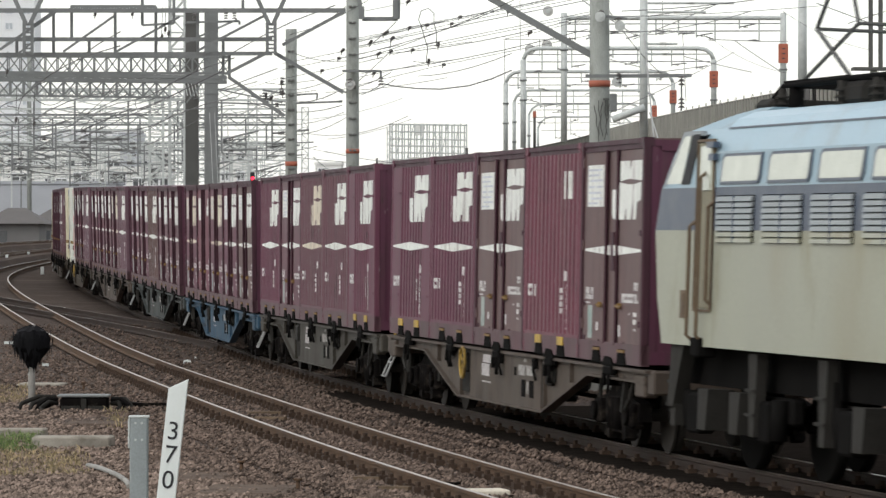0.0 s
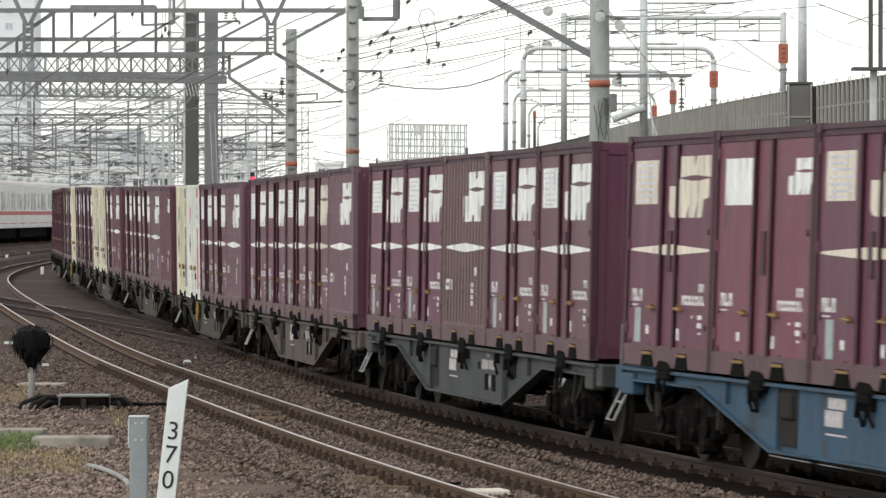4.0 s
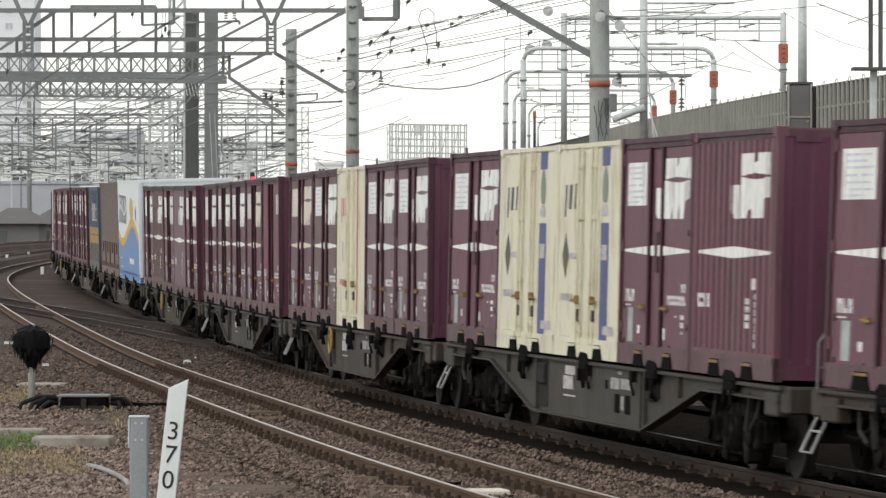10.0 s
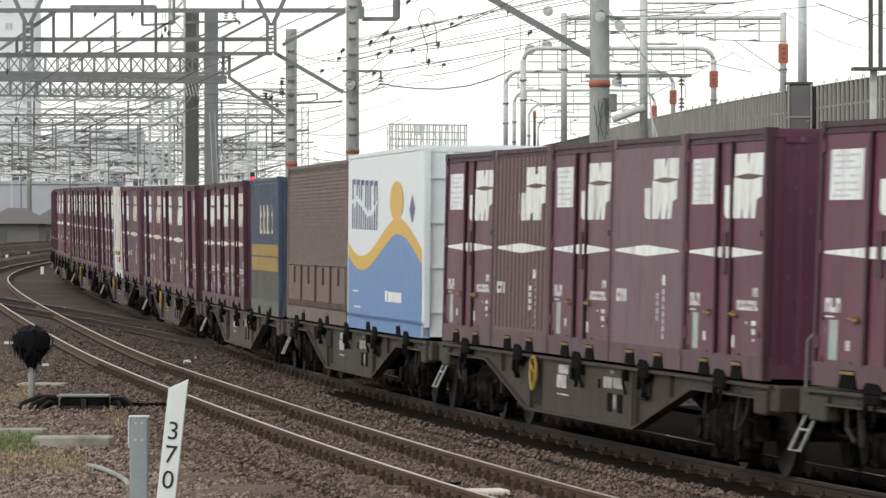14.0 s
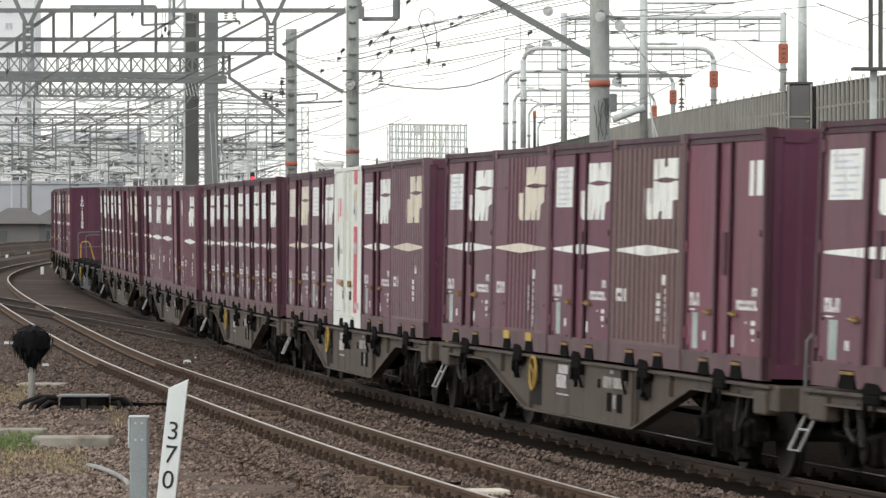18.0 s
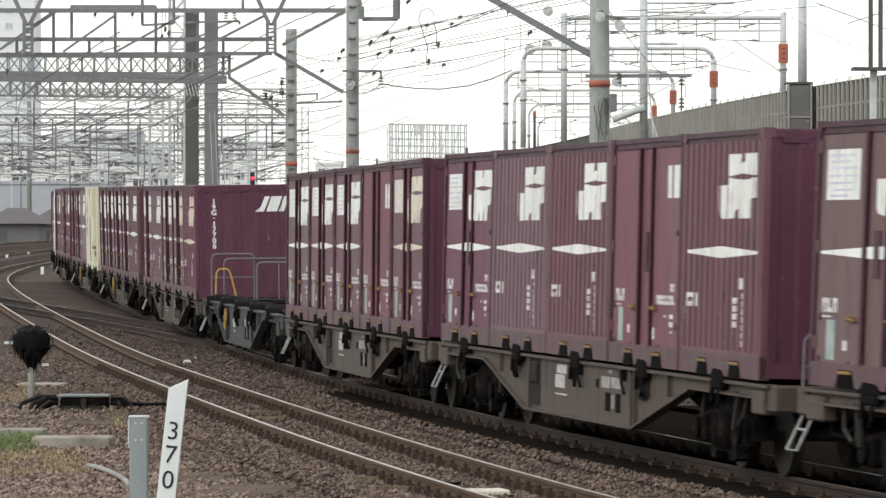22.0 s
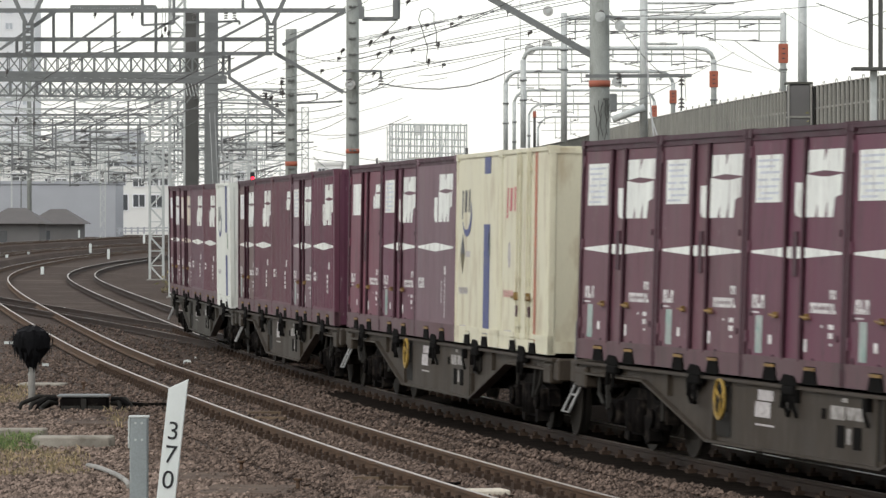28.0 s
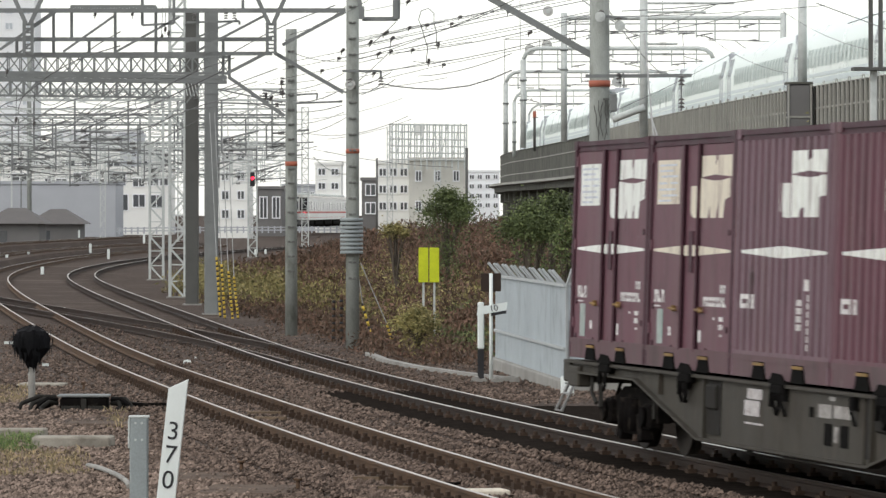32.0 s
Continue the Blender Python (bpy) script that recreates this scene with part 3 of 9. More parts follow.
def corr_sheet(bm, x0, x1, z0, z1, face, across=False, depth=0.06, pitch=0.262):
    """A corrugated wall with thickness: along x at y=face (or along y at x=face)."""
    xs = corr_breaks(x0, x1, pitch)
    sg = -1 if face < 0 else 1

    def p(a, d, z):
        return (face - sg * d, a, z) if across else (a, face - sg * d, z)
    cols = [(bm.verts.new(p(a, corr(a, depth, pitch), z0)), bm.verts.new(p(a, corr(a, depth, pitch), z1))) for a in xs]
    back = [(bm.verts.new(p(a, depth + 0.02, z0)), bm.verts.new(p(a, depth + 0.02, z1))) for a in (x0, x1)]
    for a, b in zip(cols, cols[1:]):
        bm.faces.new((a[0], b[0], b[1], a[1]))
    bm.faces.new((back[0][0], back[0][1], back[1][1], back[1][0]))


def decal(bm, upper, lower, face, wave=False):
    """A painted patch on the near side: upper and lower outlines as (x, z) from left to right, on a flat or corrugated wall."""
    x0, x1 = upper[0][0], upper[-1][0]
    xs = sorted(set([p[0] for p in upper] + [p[0] for p in lower] + (corr_breaks(x0, x1) if wave else [])))
    ux, uz = zip(*upper)
    lx, lz = zip(*lower)
    cols = []
    for x in xs:
        y = face - 0.004 + (corr(x) if wave else 0)
        cols.append((bm.verts.new((x, y, float(np.interp(x, lx, lz)))), bm.verts.new((x, y, float(np.interp(x, ux, uz))))))
    for a, b in zip(cols, cols[1:]):
        bm.faces.new((a[0], b[0], b[1], a[1]))


def UV(u, v, length=LC, height=HC):
    """A point of the near side: u from its rear to its front, v from its top down."""
    return ((u - 0.5) * length, height * (1 - v))


def patch(bm, u0, u1, v0, v1, face, wave=False, length=LC, height=HC):
    a, b = UV(u0, v0, length, height), UV(u1, v1, length, height)
    decal(bm, [(a[0], a[1]), (b[0], a[1])], [(a[0], b[1]), (b[0], b[1])], face, wave)


def emblem(face, wave=False, du=0.0, k=1.0, v_top=0.10):
    """The white slanted emblem of blocks, cut by a lens shape and two slits."""
    bm = bmesh.new()

    def q(u, v):
        return UV(0.60 + du + (u - 0.60) * k + (0.23 - v) * 0.09, v_top + (v - 0.10) * k)
    for up, lo in (([(0.60, .10), (0.745, .10)], [(0.60, .190), (0.745, .180)]),
                   ([(0.750, .145), (0.774, .10), (0.93, .10)], [(0.750, .180), (0.93, .190)]),
                   ([(0.60, .194), (0.708, .203)], [(0.60, .36), (0.69, .36), (0.708, .31)]),
                   ([(0.714, .204), (0.805, .205)], [(0.714, .345), (0.722, .36), (0.785, .36), (0.805, .29)]),
                   ([(0.812, .205), (0.925, .195)], [(0.812, .36), (0.865, .36), (0.875, .285), (0.925, .275)]),
                   ([(0.49, .225), (0.565, .225)], [(0.49, .335), (0.51, .355), (0.565, .362)])):
        decal(bm, [q(*p) for p in up], [q(*p) for p in lo], face, wave)
    return bm


def lens(face, wave=False, u0=0.05, u1=0.95, v=0.497):
    bm = bmesh.new()
    um = (u0 + u1) / 2
    a, b, c = UV(u0, v), UV(um, v), UV(u1, v)
    decal(bm, [(a[0], a[1] + 0.012), (b[0], b[1] + 0.062), (c[0], c[1] + 0.012)],
          [(a[0], a[1] - 0.012), (b[0], b[1] - 0.062), (c[0], c[1] - 0.012)], face, wave)
    return bm


def sill_and_feet(ob, paint, yellow, length=LC):
    """Bottom sill on stout feet, with two fork pockets between them."""
    h = length / 2
    fx = 0.20 * length
    for sg in (-1, 1):
        bm = bmesh.new()
        y0, y1 = (-WC, -WC + 0.10) if sg < 0 else (WC - 0.10, WC)
        bx(bm, -h, h, y0, y1, 0.165, 0.225)
        for a, b, c, d in ((-h, -fx - 0.30, -fx - 0.20, -h), (-fx + 0.30, fx - 0.30, fx - 0.20, -fx + 0.20), (fx + 0.30, h, h, fx + 0.20)):
            prism(bm, [(a, 0.0), (b, 0.0), (c, 0.165), (d, 0.165)], y0 + 0.004, y1)
        part("bottom_sill", bm, M["purple_low"] if paint is M["purple"] else paint, ob)
    # black blocks paint the shade inside the fork pockets
    for xc in (-fx, fx):
        bm = bmesh.new()
        bx(bm, xc - 0.29, xc + 0.29, -WC + 0.055, -WC + 0.5, 0.0, 0.163)
        prism(bm, [(xc - 0.25, -0.01), (xc + 0.25, -0.01), (xc + 0.18, 0.12), (xc - 0.18, 0.12)], -WC - 0.006, -WC + 0.06)
        part("fork_pocket", bm, M["black_gap"], ob)
        bm = bmesh.new()
        bx(bm, xc - 0.19, xc + 0.19, -WC - 0.012, -WC - 0.001, 0.125, 0.225 if yellow is M["yellow"] else 0.155)
        part("pocket_lip", bm, yellow, ob, "worn yellow lip of a fork pocket")


def shell(ob, paint, deep, length=LC, height=HC, corr_ends=True, post=None):
    """Roof, floor, posts, rails and ends that all containers share."""
    h = length / 2
    bm = bmesh.new()
    bx(bm, -h + 0.08, h - 0.08, -WC + 0.09, WC - 0.07, 0.15, height - 0.06)
    part("body", bm, paint, ob)
    bm = bmesh.new()
    prism(bm, [(-WC + 0.02, height - 0.07), (-WC + 0.05, height - 0.015), (0, height), (WC - 0.05, height - 0.015), (WC - 0.02, height - 0.07)], -h + 0.02, h - 0.02, "x")
    part("roof", bm, paint, ob)
    for sx in (-1, 1):
        for sy in (-1, 1):
            bm = bmesh.new()
            x0, x1 = sorted((sx * h, sx * (h - 0.085)))
            y0, y1 = sorted((sy * WC, sy * (WC - 0.09)))
            cbx(bm, x0, x1, y0, y1, 0.0, height - 0.02, 0.012)
            if sy < 0:
                bx(bm, *sorted((sx * (h - 0.001), sx * (h - 0.17))), -WC - 0.006, -WC + 0.12, height - 0.10, height - 0.004)
            part("corner_post", bm, post or paint, ob)
    for sy in (-1, 1):
        bm = bmesh.new()
        y0, y1 = sorted((sy * (WC - 0.002), sy * (WC - 0.07)))
        bx(bm, -h + 0.085, h - 0.085, y0, y1, height - 0.065, height - 0.012)
        bx(bm, -h + 0.085, h - 0.085, *sorted((sy * (WC - 0.02), sy * (WC - 0.075))), height - 0.125, height - 0.066)
        # on purple containers the dark rail paints the shadow gap at the top
        part("top_rail", bm, M["rod_dark"] if paint is M["purple"] else paint, ob)
    # ends take deep, which on purple containers has their shade in the colour
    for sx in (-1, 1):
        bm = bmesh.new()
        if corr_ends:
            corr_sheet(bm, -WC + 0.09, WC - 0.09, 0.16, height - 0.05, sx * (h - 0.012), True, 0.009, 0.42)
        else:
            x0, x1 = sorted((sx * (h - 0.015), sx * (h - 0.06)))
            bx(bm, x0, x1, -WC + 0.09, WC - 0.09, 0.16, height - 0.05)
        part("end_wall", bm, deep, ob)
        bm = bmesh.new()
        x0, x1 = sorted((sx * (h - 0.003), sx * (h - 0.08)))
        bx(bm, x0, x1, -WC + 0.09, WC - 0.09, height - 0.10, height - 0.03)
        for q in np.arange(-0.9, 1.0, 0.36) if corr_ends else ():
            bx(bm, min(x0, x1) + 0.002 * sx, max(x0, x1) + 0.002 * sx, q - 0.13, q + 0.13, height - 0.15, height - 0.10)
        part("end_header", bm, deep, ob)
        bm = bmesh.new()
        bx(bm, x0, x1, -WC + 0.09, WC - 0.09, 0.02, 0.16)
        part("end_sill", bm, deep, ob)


def strokes(bm, u0, u1, v0, v1, n, face, wave=False, seed=0):
    """A row of unreadable characters as little bars."""
    r = random.Random(seed * 31 + n)
    w = (u1 - u0) / n
    for i in range(n):
        a, e = u0 + w * i, u0 + w * (i + 0.84)
        kind = r.randrange(3)
        patch(bm, a, a + w * 0.36, v0, v1, face, wave)
        if kind != 1:
            patch(bm, a + w * 0.36, e, v0, v0 + (v1 - v0) * 0.34, face, wave)
        if kind != 2:
            patch(bm, a + w * 0.36, e, v1 - (v1 - v0) * 0.34, v1, face, wave)
        if kind == 2:
            patch(bm, e - w * 0.26, e, v0 + (v1 - v0) * 0.25, v1, face, wave)


def small_labels(ob, face, wave=False, teal=True):
    bm = bmesh.new()
    strokes(bm, .075, .205, .668, .722, 3, face, wave, 1)
    patch(bm, .075, .15, .735, .741, face, wave)
    part("owner_label", bm, M["label_bright"], ob, "worn white stencilled label")
    if teal:
        bm = bmesh.new()
        patch(bm, .115, .185, .75, .90, face, wave)
        part("card_holder", bm, M["label_teal"], ob, "pale teal card holder")
    bm = bmesh.new()
    strokes(bm, .66, .915, .688, .728, 7, face, wave, 2)
    strokes(bm, .845, .91, .637, .672, 2, face, wave, 3)
    for u0, u1, v0, v1 in ((.25, .285, .825, .862), (.61, .64, .83, .88), (.84, .89, .768, .787), (.84, .885, .80, .822), (.77, .79, .772, .782), (.855, .88, .84, .85)):
        patch(bm, u0, u1, v0, v1, face, wave)
    tagged(part("number_marking", bm, M["label_bright"], ob, "small worn white lettering"), kind="stuff")
    bm = bmesh.new()
    for u, v in ((.06, .74), (.06, .90), (.93, .82), (.70, .915), (.30, .915), (.93, .42)):
        x, z = UV(u, v)
        disc(bm, (x, face - 0.004, z), 0.035, (0, 1, 0), 0.02, 8)
    tagged(part("bolt_head", bm, M["rod_dark"], ob), kind="stuff")


def door_container(style, name="freight_container"):
    """A twelve-foot container with two flat doors on its side."""
    paint, deep = M["purple"], M["purple_end_shade"]
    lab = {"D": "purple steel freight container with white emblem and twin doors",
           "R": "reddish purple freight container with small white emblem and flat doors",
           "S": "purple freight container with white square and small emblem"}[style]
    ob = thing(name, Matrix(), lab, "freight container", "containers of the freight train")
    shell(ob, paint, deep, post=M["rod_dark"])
    face = -WC + 0.03
    h = LC / 2
    for u0, u1 in ((.025, .385), (.60, .975)):
        bm = bmesh.new()
        x0, x1 = UV(u0, 0)[0], UV(u1, 0)[0]
        cbx(bm, x0, x1, face, face + 0.05, 0.205, HC - 0.125, 0.008)
        for zc in (0.35, 1.25, 2.2):
            bx(bm, x0 - 0.01 if u0 < .1 else x1 - 0.05, x0 + 0.05 if u0 < .1 else x1 + 0.01, face - 0.02, face + 0.01, zc, zc + 0.12)
        part("door", bm, paint, ob)
    bm = bmesh.new()
    bx(bm, UV(.385, 0)[0], UV(.60, 0)[0], face + 0.012, face + 0.06, 0.205, HC - 0.125)
    part("door_centre", bm, paint, ob)
    for u in (.40, .575):
        bm = bmesh.new()
        x = UV(u, 0)[0]
        bx(bm, x - 0.035, x + 0.035, face - 0.022, face + 0.02, 0.205, HC - 0.125)
        tube(bm, [(x + 0.05, face - 0.02, 0.2), (x + 0.05, face - 0.02, HC - 0.12)], 0.02, 6)
        part("lock_rod", bm, M["rod_dark"], ob)
    bm = bmesh.new()
    bx(bm, UV(.47, 0)[0], UV(.515, 0)[0], face - 0.006, face + 0.03, HC * 0.41, HC * 0.585)
    part("lock_plate", bm, M["rod_dark"], ob)
    for u in (.33, .645):
        bm = bmesh.new()
        x = UV(u, 0)[0]
        tube(bm, [(x - 0.16, face - 0.035, HC * .255), (x + 0.13, face - 0.035, HC * .25)], 0.014, 6)
        bx(bm, x - 0.02, x + 0.02, face - 0.045, face, HC * .243, HC * .268)
        part("handle", bm, M["rusty_yellow"], ob, "rusty yellow door handle")
    if style == "D":
        bm = bmesh.new()
        patch(bm, .075, .345, .11, .30, face)
        part("data_panel", bm, M["mark_white"], ob, "white data panel")
        bm = bmesh.new()
        for v0, u0, u1 in ((.128, .095, .31), (.152, .095, .27), (.176, .12, .325), (.205, .095, .2), (.205, .23, .325), (.232, .095, .30), (.258, .13, .32), (.28, .095, .25)):
            patch(bm, u0, u1, v0, v0 + .009, face - 0.003)
        tagged(part("print", bm, M["print_grey"], ob, "faint printed lines"), kind="stuff")
        part("emblem", emblem(face), M["mark_white"], ob, "white slanted emblem")
        part("lens_stripe", lens(face), M["mark_white"], ob, "white lens-shaped stripe")
        small_labels(ob, face)
    elif style == "S":
        bm = bmesh.new()
        patch(bm, .09, .38, .12, .31, face)
        part("data_panel", bm, M["mark_white"], ob, "plain white square")
        part("emblem", emblem(face, du=0.20, k=0.55, v_top=0.13), M["mark_white"], ob, "small white emblem")
        small_labels(ob, face, teal=False)
    else:
        bm = bmesh.new()
        for u0, u1, v0, v1 in ((.785, .84, .13, .27), (.865, .945, .13, .27)):
            patch(bm, u0, u1, v0, v1, face)
        part("emblem", bm, M["mark_white"], ob, "small white emblem of bars")
        small_labels(ob, face)
    sill_and_feet(ob, paint, M["rusty_yellow"])
    return ob


def corrugated_container(style):
    """A twelve-foot container with corrugated sides."""
    paint, deep = M["purple"], M["purple_end_shade"]
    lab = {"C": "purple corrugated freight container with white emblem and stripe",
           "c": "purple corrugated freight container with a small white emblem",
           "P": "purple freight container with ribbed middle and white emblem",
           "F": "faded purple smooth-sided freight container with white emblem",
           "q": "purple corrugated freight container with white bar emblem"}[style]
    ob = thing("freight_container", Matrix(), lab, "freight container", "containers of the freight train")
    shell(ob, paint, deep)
    face = -WC + 0.008
    h = LC / 2
    wave = style not in "PF"
    bm = bmesh.new()
    if wave:
        corr_sheet(bm, -h + 0.085, h - 0.085, 0.26, HC - 0.12, face)
        part("side_wall", bm, paint, ob)
    elif style == "P":
        corr_sheet(bm, -0.25 * LC, 0.27 * LC, 0.2, HC - 0.12, face + 0.004)
        part("side_wall", bm, paint, ob)
        for a, b in ((-h + 0.085, -0.25 * LC), (0.27 * LC, h - 0.085)):
            bm = bmesh.new()
            cbx(bm, a, b, face, face + 0.05, 0.2, HC - 0.12, 0.006)
            for z in (0.55, 2.0):
                bx(bm, a + 0.1, b - 0.1, face - 0.012, face, z, z + 0.03)
            part("side_panel", bm, paint, ob)
    else:
        bx(bm, -h + 0.085, h - 0.085, face, face + 0.05, 0.2, HC - 0.12)
        part("side_wall", bm, paint, ob)
    bm = bmesh.new()
    bx(bm, -h + 0.085, h - 0.085, face - 0.003, face + 0.04, 0.20, 0.262)
    part("lower_rail", bm, paint, ob)
    if style in "CPF":
        part("emblem", emblem(face, wave, du=-0.02), M["mark_white"], ob, "white slanted emblem")
        part("lens_stripe", lens(face, wave), M["mark_white"], ob, "white lens-shaped stripe")
    elif style == "c":
        part("emblem", emblem(face, wave, du=0.20, k=0.5, v_top=0.12), M["mark_white"], ob, "small white emblem")
    else:
        bm = bmesh.new()
        for u0, u1, v0, v1 in ((.685, .74, .13, .26), (.765, .845, .13, .26)):
            patch(bm, u0, u1, v0, v1, face, wave)
        part("emblem", bm, M["mark_white"], ob, "white emblem of bars")
    bm = bmesh.new()
    strokes(bm, .08, .235, .668, .725, 3, face, wave, 4)
    part("owner_label", bm, M["label_bright"], ob, "worn white stencilled label")
    bm = bmesh.new()
    patch(bm, .735, .775, .60, .645, face, wave)
    for k in range(7):
        patch(bm, .745, .762, .66 + .032 * k, .684 + .032 * k, face, wave)
    for k in range(4):
        patch(bm, .664, .680, .68 + .032 * k, .704 + .032 * k, face, wave)
    tagged(part("number_marking", bm, M["label_bright"], ob, "upright worn white lettering"), kind="stuff")
    sill_and_feet(ob, paint, M["yellow" if style in "qP" else "rusty_yellow"])
    return ob


def pale_container(style):
    """Cream or white insulated container with doors and a coloured stripe."""
    pal, stripe, lab = {
        "b": ("cream", "stripe_blue", "stained cream insulated container with navy stripe"),
        "r": ("white_paint", "stripe_red", "white insulated container with red stripe and doors"),
        "o": ("cream", "stripe_orange", "stained cream container with faded orange stripe"),
        "m": ("cream", "stripe_blue", "smooth cream container with crescent mark and navy stripe"),
        "w": ("white_paint", "stripe_blue", "smooth white container with crescent mark and navy stripe")}[style]
    paint = M[pal]
    ob = thing("insulated_container", Matrix(), lab, "freight container", "containers of the freight train")
    shell(ob, paint, paint, corr_ends=False)
    face = -WC + 0.015
    h = LC / 2
    smooth = style in "mw"
    if smooth:
        bm = bmesh.new()
        cbx(bm, -h + 0.085, h - 0.085, face, face + 0.06, 0.2, HC - 0.1, 0.006)
        part("side_wall", bm, paint, ob)
        if style == "w":
            bm = bmesh.new()
            cbx(bm, UV(.97, 0)[0], h + 0.0, -WC - 0.003, -WC + 0.02, 0.1, HC - 0.1, 0.006)
            part("corner_fairing", bm, paint, ob)
    else:
        for u0, u1 in ((.025, .42), (.44, .66), (.68, .975)):
            bm = bmesh.new()
            cbx(bm, UV(u0, 0)[0], UV(u1, 0)[0], face, face + 0.06, 0.2, HC - 0.1, 0.012)
            part("door", bm, paint, ob)
        for u in (.37, .43, .575, .63):
            bm = bmesh.new()
            x = UV(u, 0)[0]
            tube(bm, [(x, face - 0.02, 0.15), (x, face - 0.02, HC - 0.05)], 0.013, 6)
            for z in (0.3, 0.85, 1.6, 2.2):
                bx(bm, x - 0.03, x + 0.03, face - 0.035, face, z, z + 0.05)
            part("lock_rod", bm, paint, ob)
        for u, way in ((.385, -1), (.625, 1)):
            bm = bmesh.new()
            x = UV(u, 0)[0]
            bar(bm, (x, face - 0.045, 0.665), (x + 0.24 * way, face - 0.045, 0.655), 0.03)
            cbx(bm, x - 0.035, x + 0.035, face - 0.06, face, 0.62, 0.72, 0.01)
            part("handle", bm, M["latch_brass"], ob, "yellow-brown latch")
            bm = bmesh.new()
            cbx(bm, x - 0.045, x + 0.045, face - 0.03, face, 0.42, 0.56, 0.01)
            part("catch_plate", bm, M["rod_dark"], ob)
    cu = {"b": (.71, .83), "r": (.715, .845), "o": (.70, .75), "m": (.64, .78), "w": (.62, .75)}[style]
    for v0, v1 in {"w": ((.02, .40), (.58, .97)), "o": ((.02, .97),)}.get(style, ((.03, .115), (.375, .97))):
        bm = bmesh.new()
        patch(bm, cu[0], cu[1], v0, v1, face)
        part("stripe", bm, M[stripe], ob, "vertical painted stripe")
    if style in "br":
        bm = bmesh.new()
        patch(bm, cu[0] + .015, cu[1] - .015, .475, .545, face - 0.003)
        part("stripe_label", bm, M["label_grey"], ob, "pale lettering block on the stripe")
        for u, v, ru, rv, key in {"b": ((.765, .21, .045, .085, "mark_green"), (.765, .32, .05, .03, "label_grey")),
                                  "r": ((.80, .185, .035, .05, "mark_ochre"), (.735, .20, .02, .05, "mark_lilac"), (.735, .275, .02, .03, "stripe_blue"), (.80, .29, .035, .06, "mark_grey_green"))}[style]:
            bm = bmesh.new()
            ring_ = [UV(u + ru * math.cos(t), v + rv * math.sin(t) * (1 + 0.15 * math.sin(3 * t))) for t in np.linspace(0, 2 * math.pi, 18, endpoint=False)]
            bm.faces.new([bm.verts.new((x, face - 0.004, z)) for x, z in ring_])
            part("picture_mark", bm, M[key], ob, "faded printed picture")
        bm = bmesh.new()
        patch(bm, .77, .93, .845, .885, face - 0.003)
        part("notice_plate", bm, M["label_grey"], ob, "small grey notice plate")
    elif style in "mw":
        bm = bmesh.new()
        patch(bm, .735, .785, .41, .53, face)
        part("picture_mark", bm, M["mark_green"], ob, "faded green emblem")
    ink = {"b": "mark_dark", "r": "stripe_red", "o": "stripe_red", "m": "mark_dark", "w": "mark_dark"}[style]
    for u0, u1, v0, v1 in ((.125, .15, .195, .345), (.19, .235, .195, .31), (.28, .305, .19, .31)):
        bm = bmesh.new()
        a, b, c, e = UV(u0 + .012, v0), UV(u1 + .012, v0), UV(u0, v1), UV(u1, v1)
        bm.faces.new([bm.verts.new((x, face - 0.004, z)) for x, z in (c, e, b, a)])
        part("mark_bar", bm, M[ink], ob, "plain bar of the owner's mark")
    if style in "brm":
        a, b, c = UV(.10, .53), UV(.155, .53), UV(.21, .53)
        for way, key in ((1, "mark_dark"), (-1, "mark_olive")):
            bm = bmesh.new()
            bm.faces.new([bm.verts.new((x, face - 0.004, z)) for x, z in ((a[0], a[1]), (c[0], c[1]), (b[0], b[1] + 0.27 * way))])
            part("diamond_half", bm, M[key], ob, "half of a diamond mark")
        bm = bmesh.new()
        patch(bm, .225, .33, .515, .545, face)
        part("small_marking", bm, M["label_grey"], ob)
    elif style == "o":
        bm = bmesh.new()
        cx, cz = UV(.19, .53)
        bm.faces.new([bm.verts.new((cx + 0.10 * math.cos(t), face - 0.004, cz + 0.17 * math.sin(t))) for t in np.linspace(0, 2 * math.pi, 18, endpoint=False)])
        part("oval_mark", bm, M["label_grey"], ob, "faded grey oval mark")
    if smooth:
        bm = bmesh.new()
        cx, cz = UV(.25, .32)
        pts = [(cx + 0.42 * math.cos(a), cz + 0.30 * math.sin(a)) for a in np.linspace(-2.6, 0.5, 14)]
        inner = [(cx - 0.06 + 0.38 * math.cos(a), cz + 0.05 + 0.26 * math.sin(a)) for a in np.linspace(-2.6, 0.5, 14)]
        for i in range(13):
            q = [pts[i], pts[i + 1], inner[i + 1], inner[i]]
            bm.faces.new([bm.verts.new((x, face - 0.005, z)) for x, z in q])
        part("crescent_mark", bm, M["stripe_blue"], ob, "navy crescent mark")
    bm = bmesh.new()
    for q in range(7):
        patch(bm, .08 + .03 * q, .10 + .03 * q, .705, .74, face)
    part("number_marking", bm, M["mark_faded_red" if style in "ro" else "label_grey"], ob, "faded number as plain bars")
    bm = bmesh.new()
    patch(bm, .10, .25, .905, .93, face)
    part("small_marking", bm, M["label_grey"], ob)
    sill_and_feet(ob, paint, paint)
    return ob


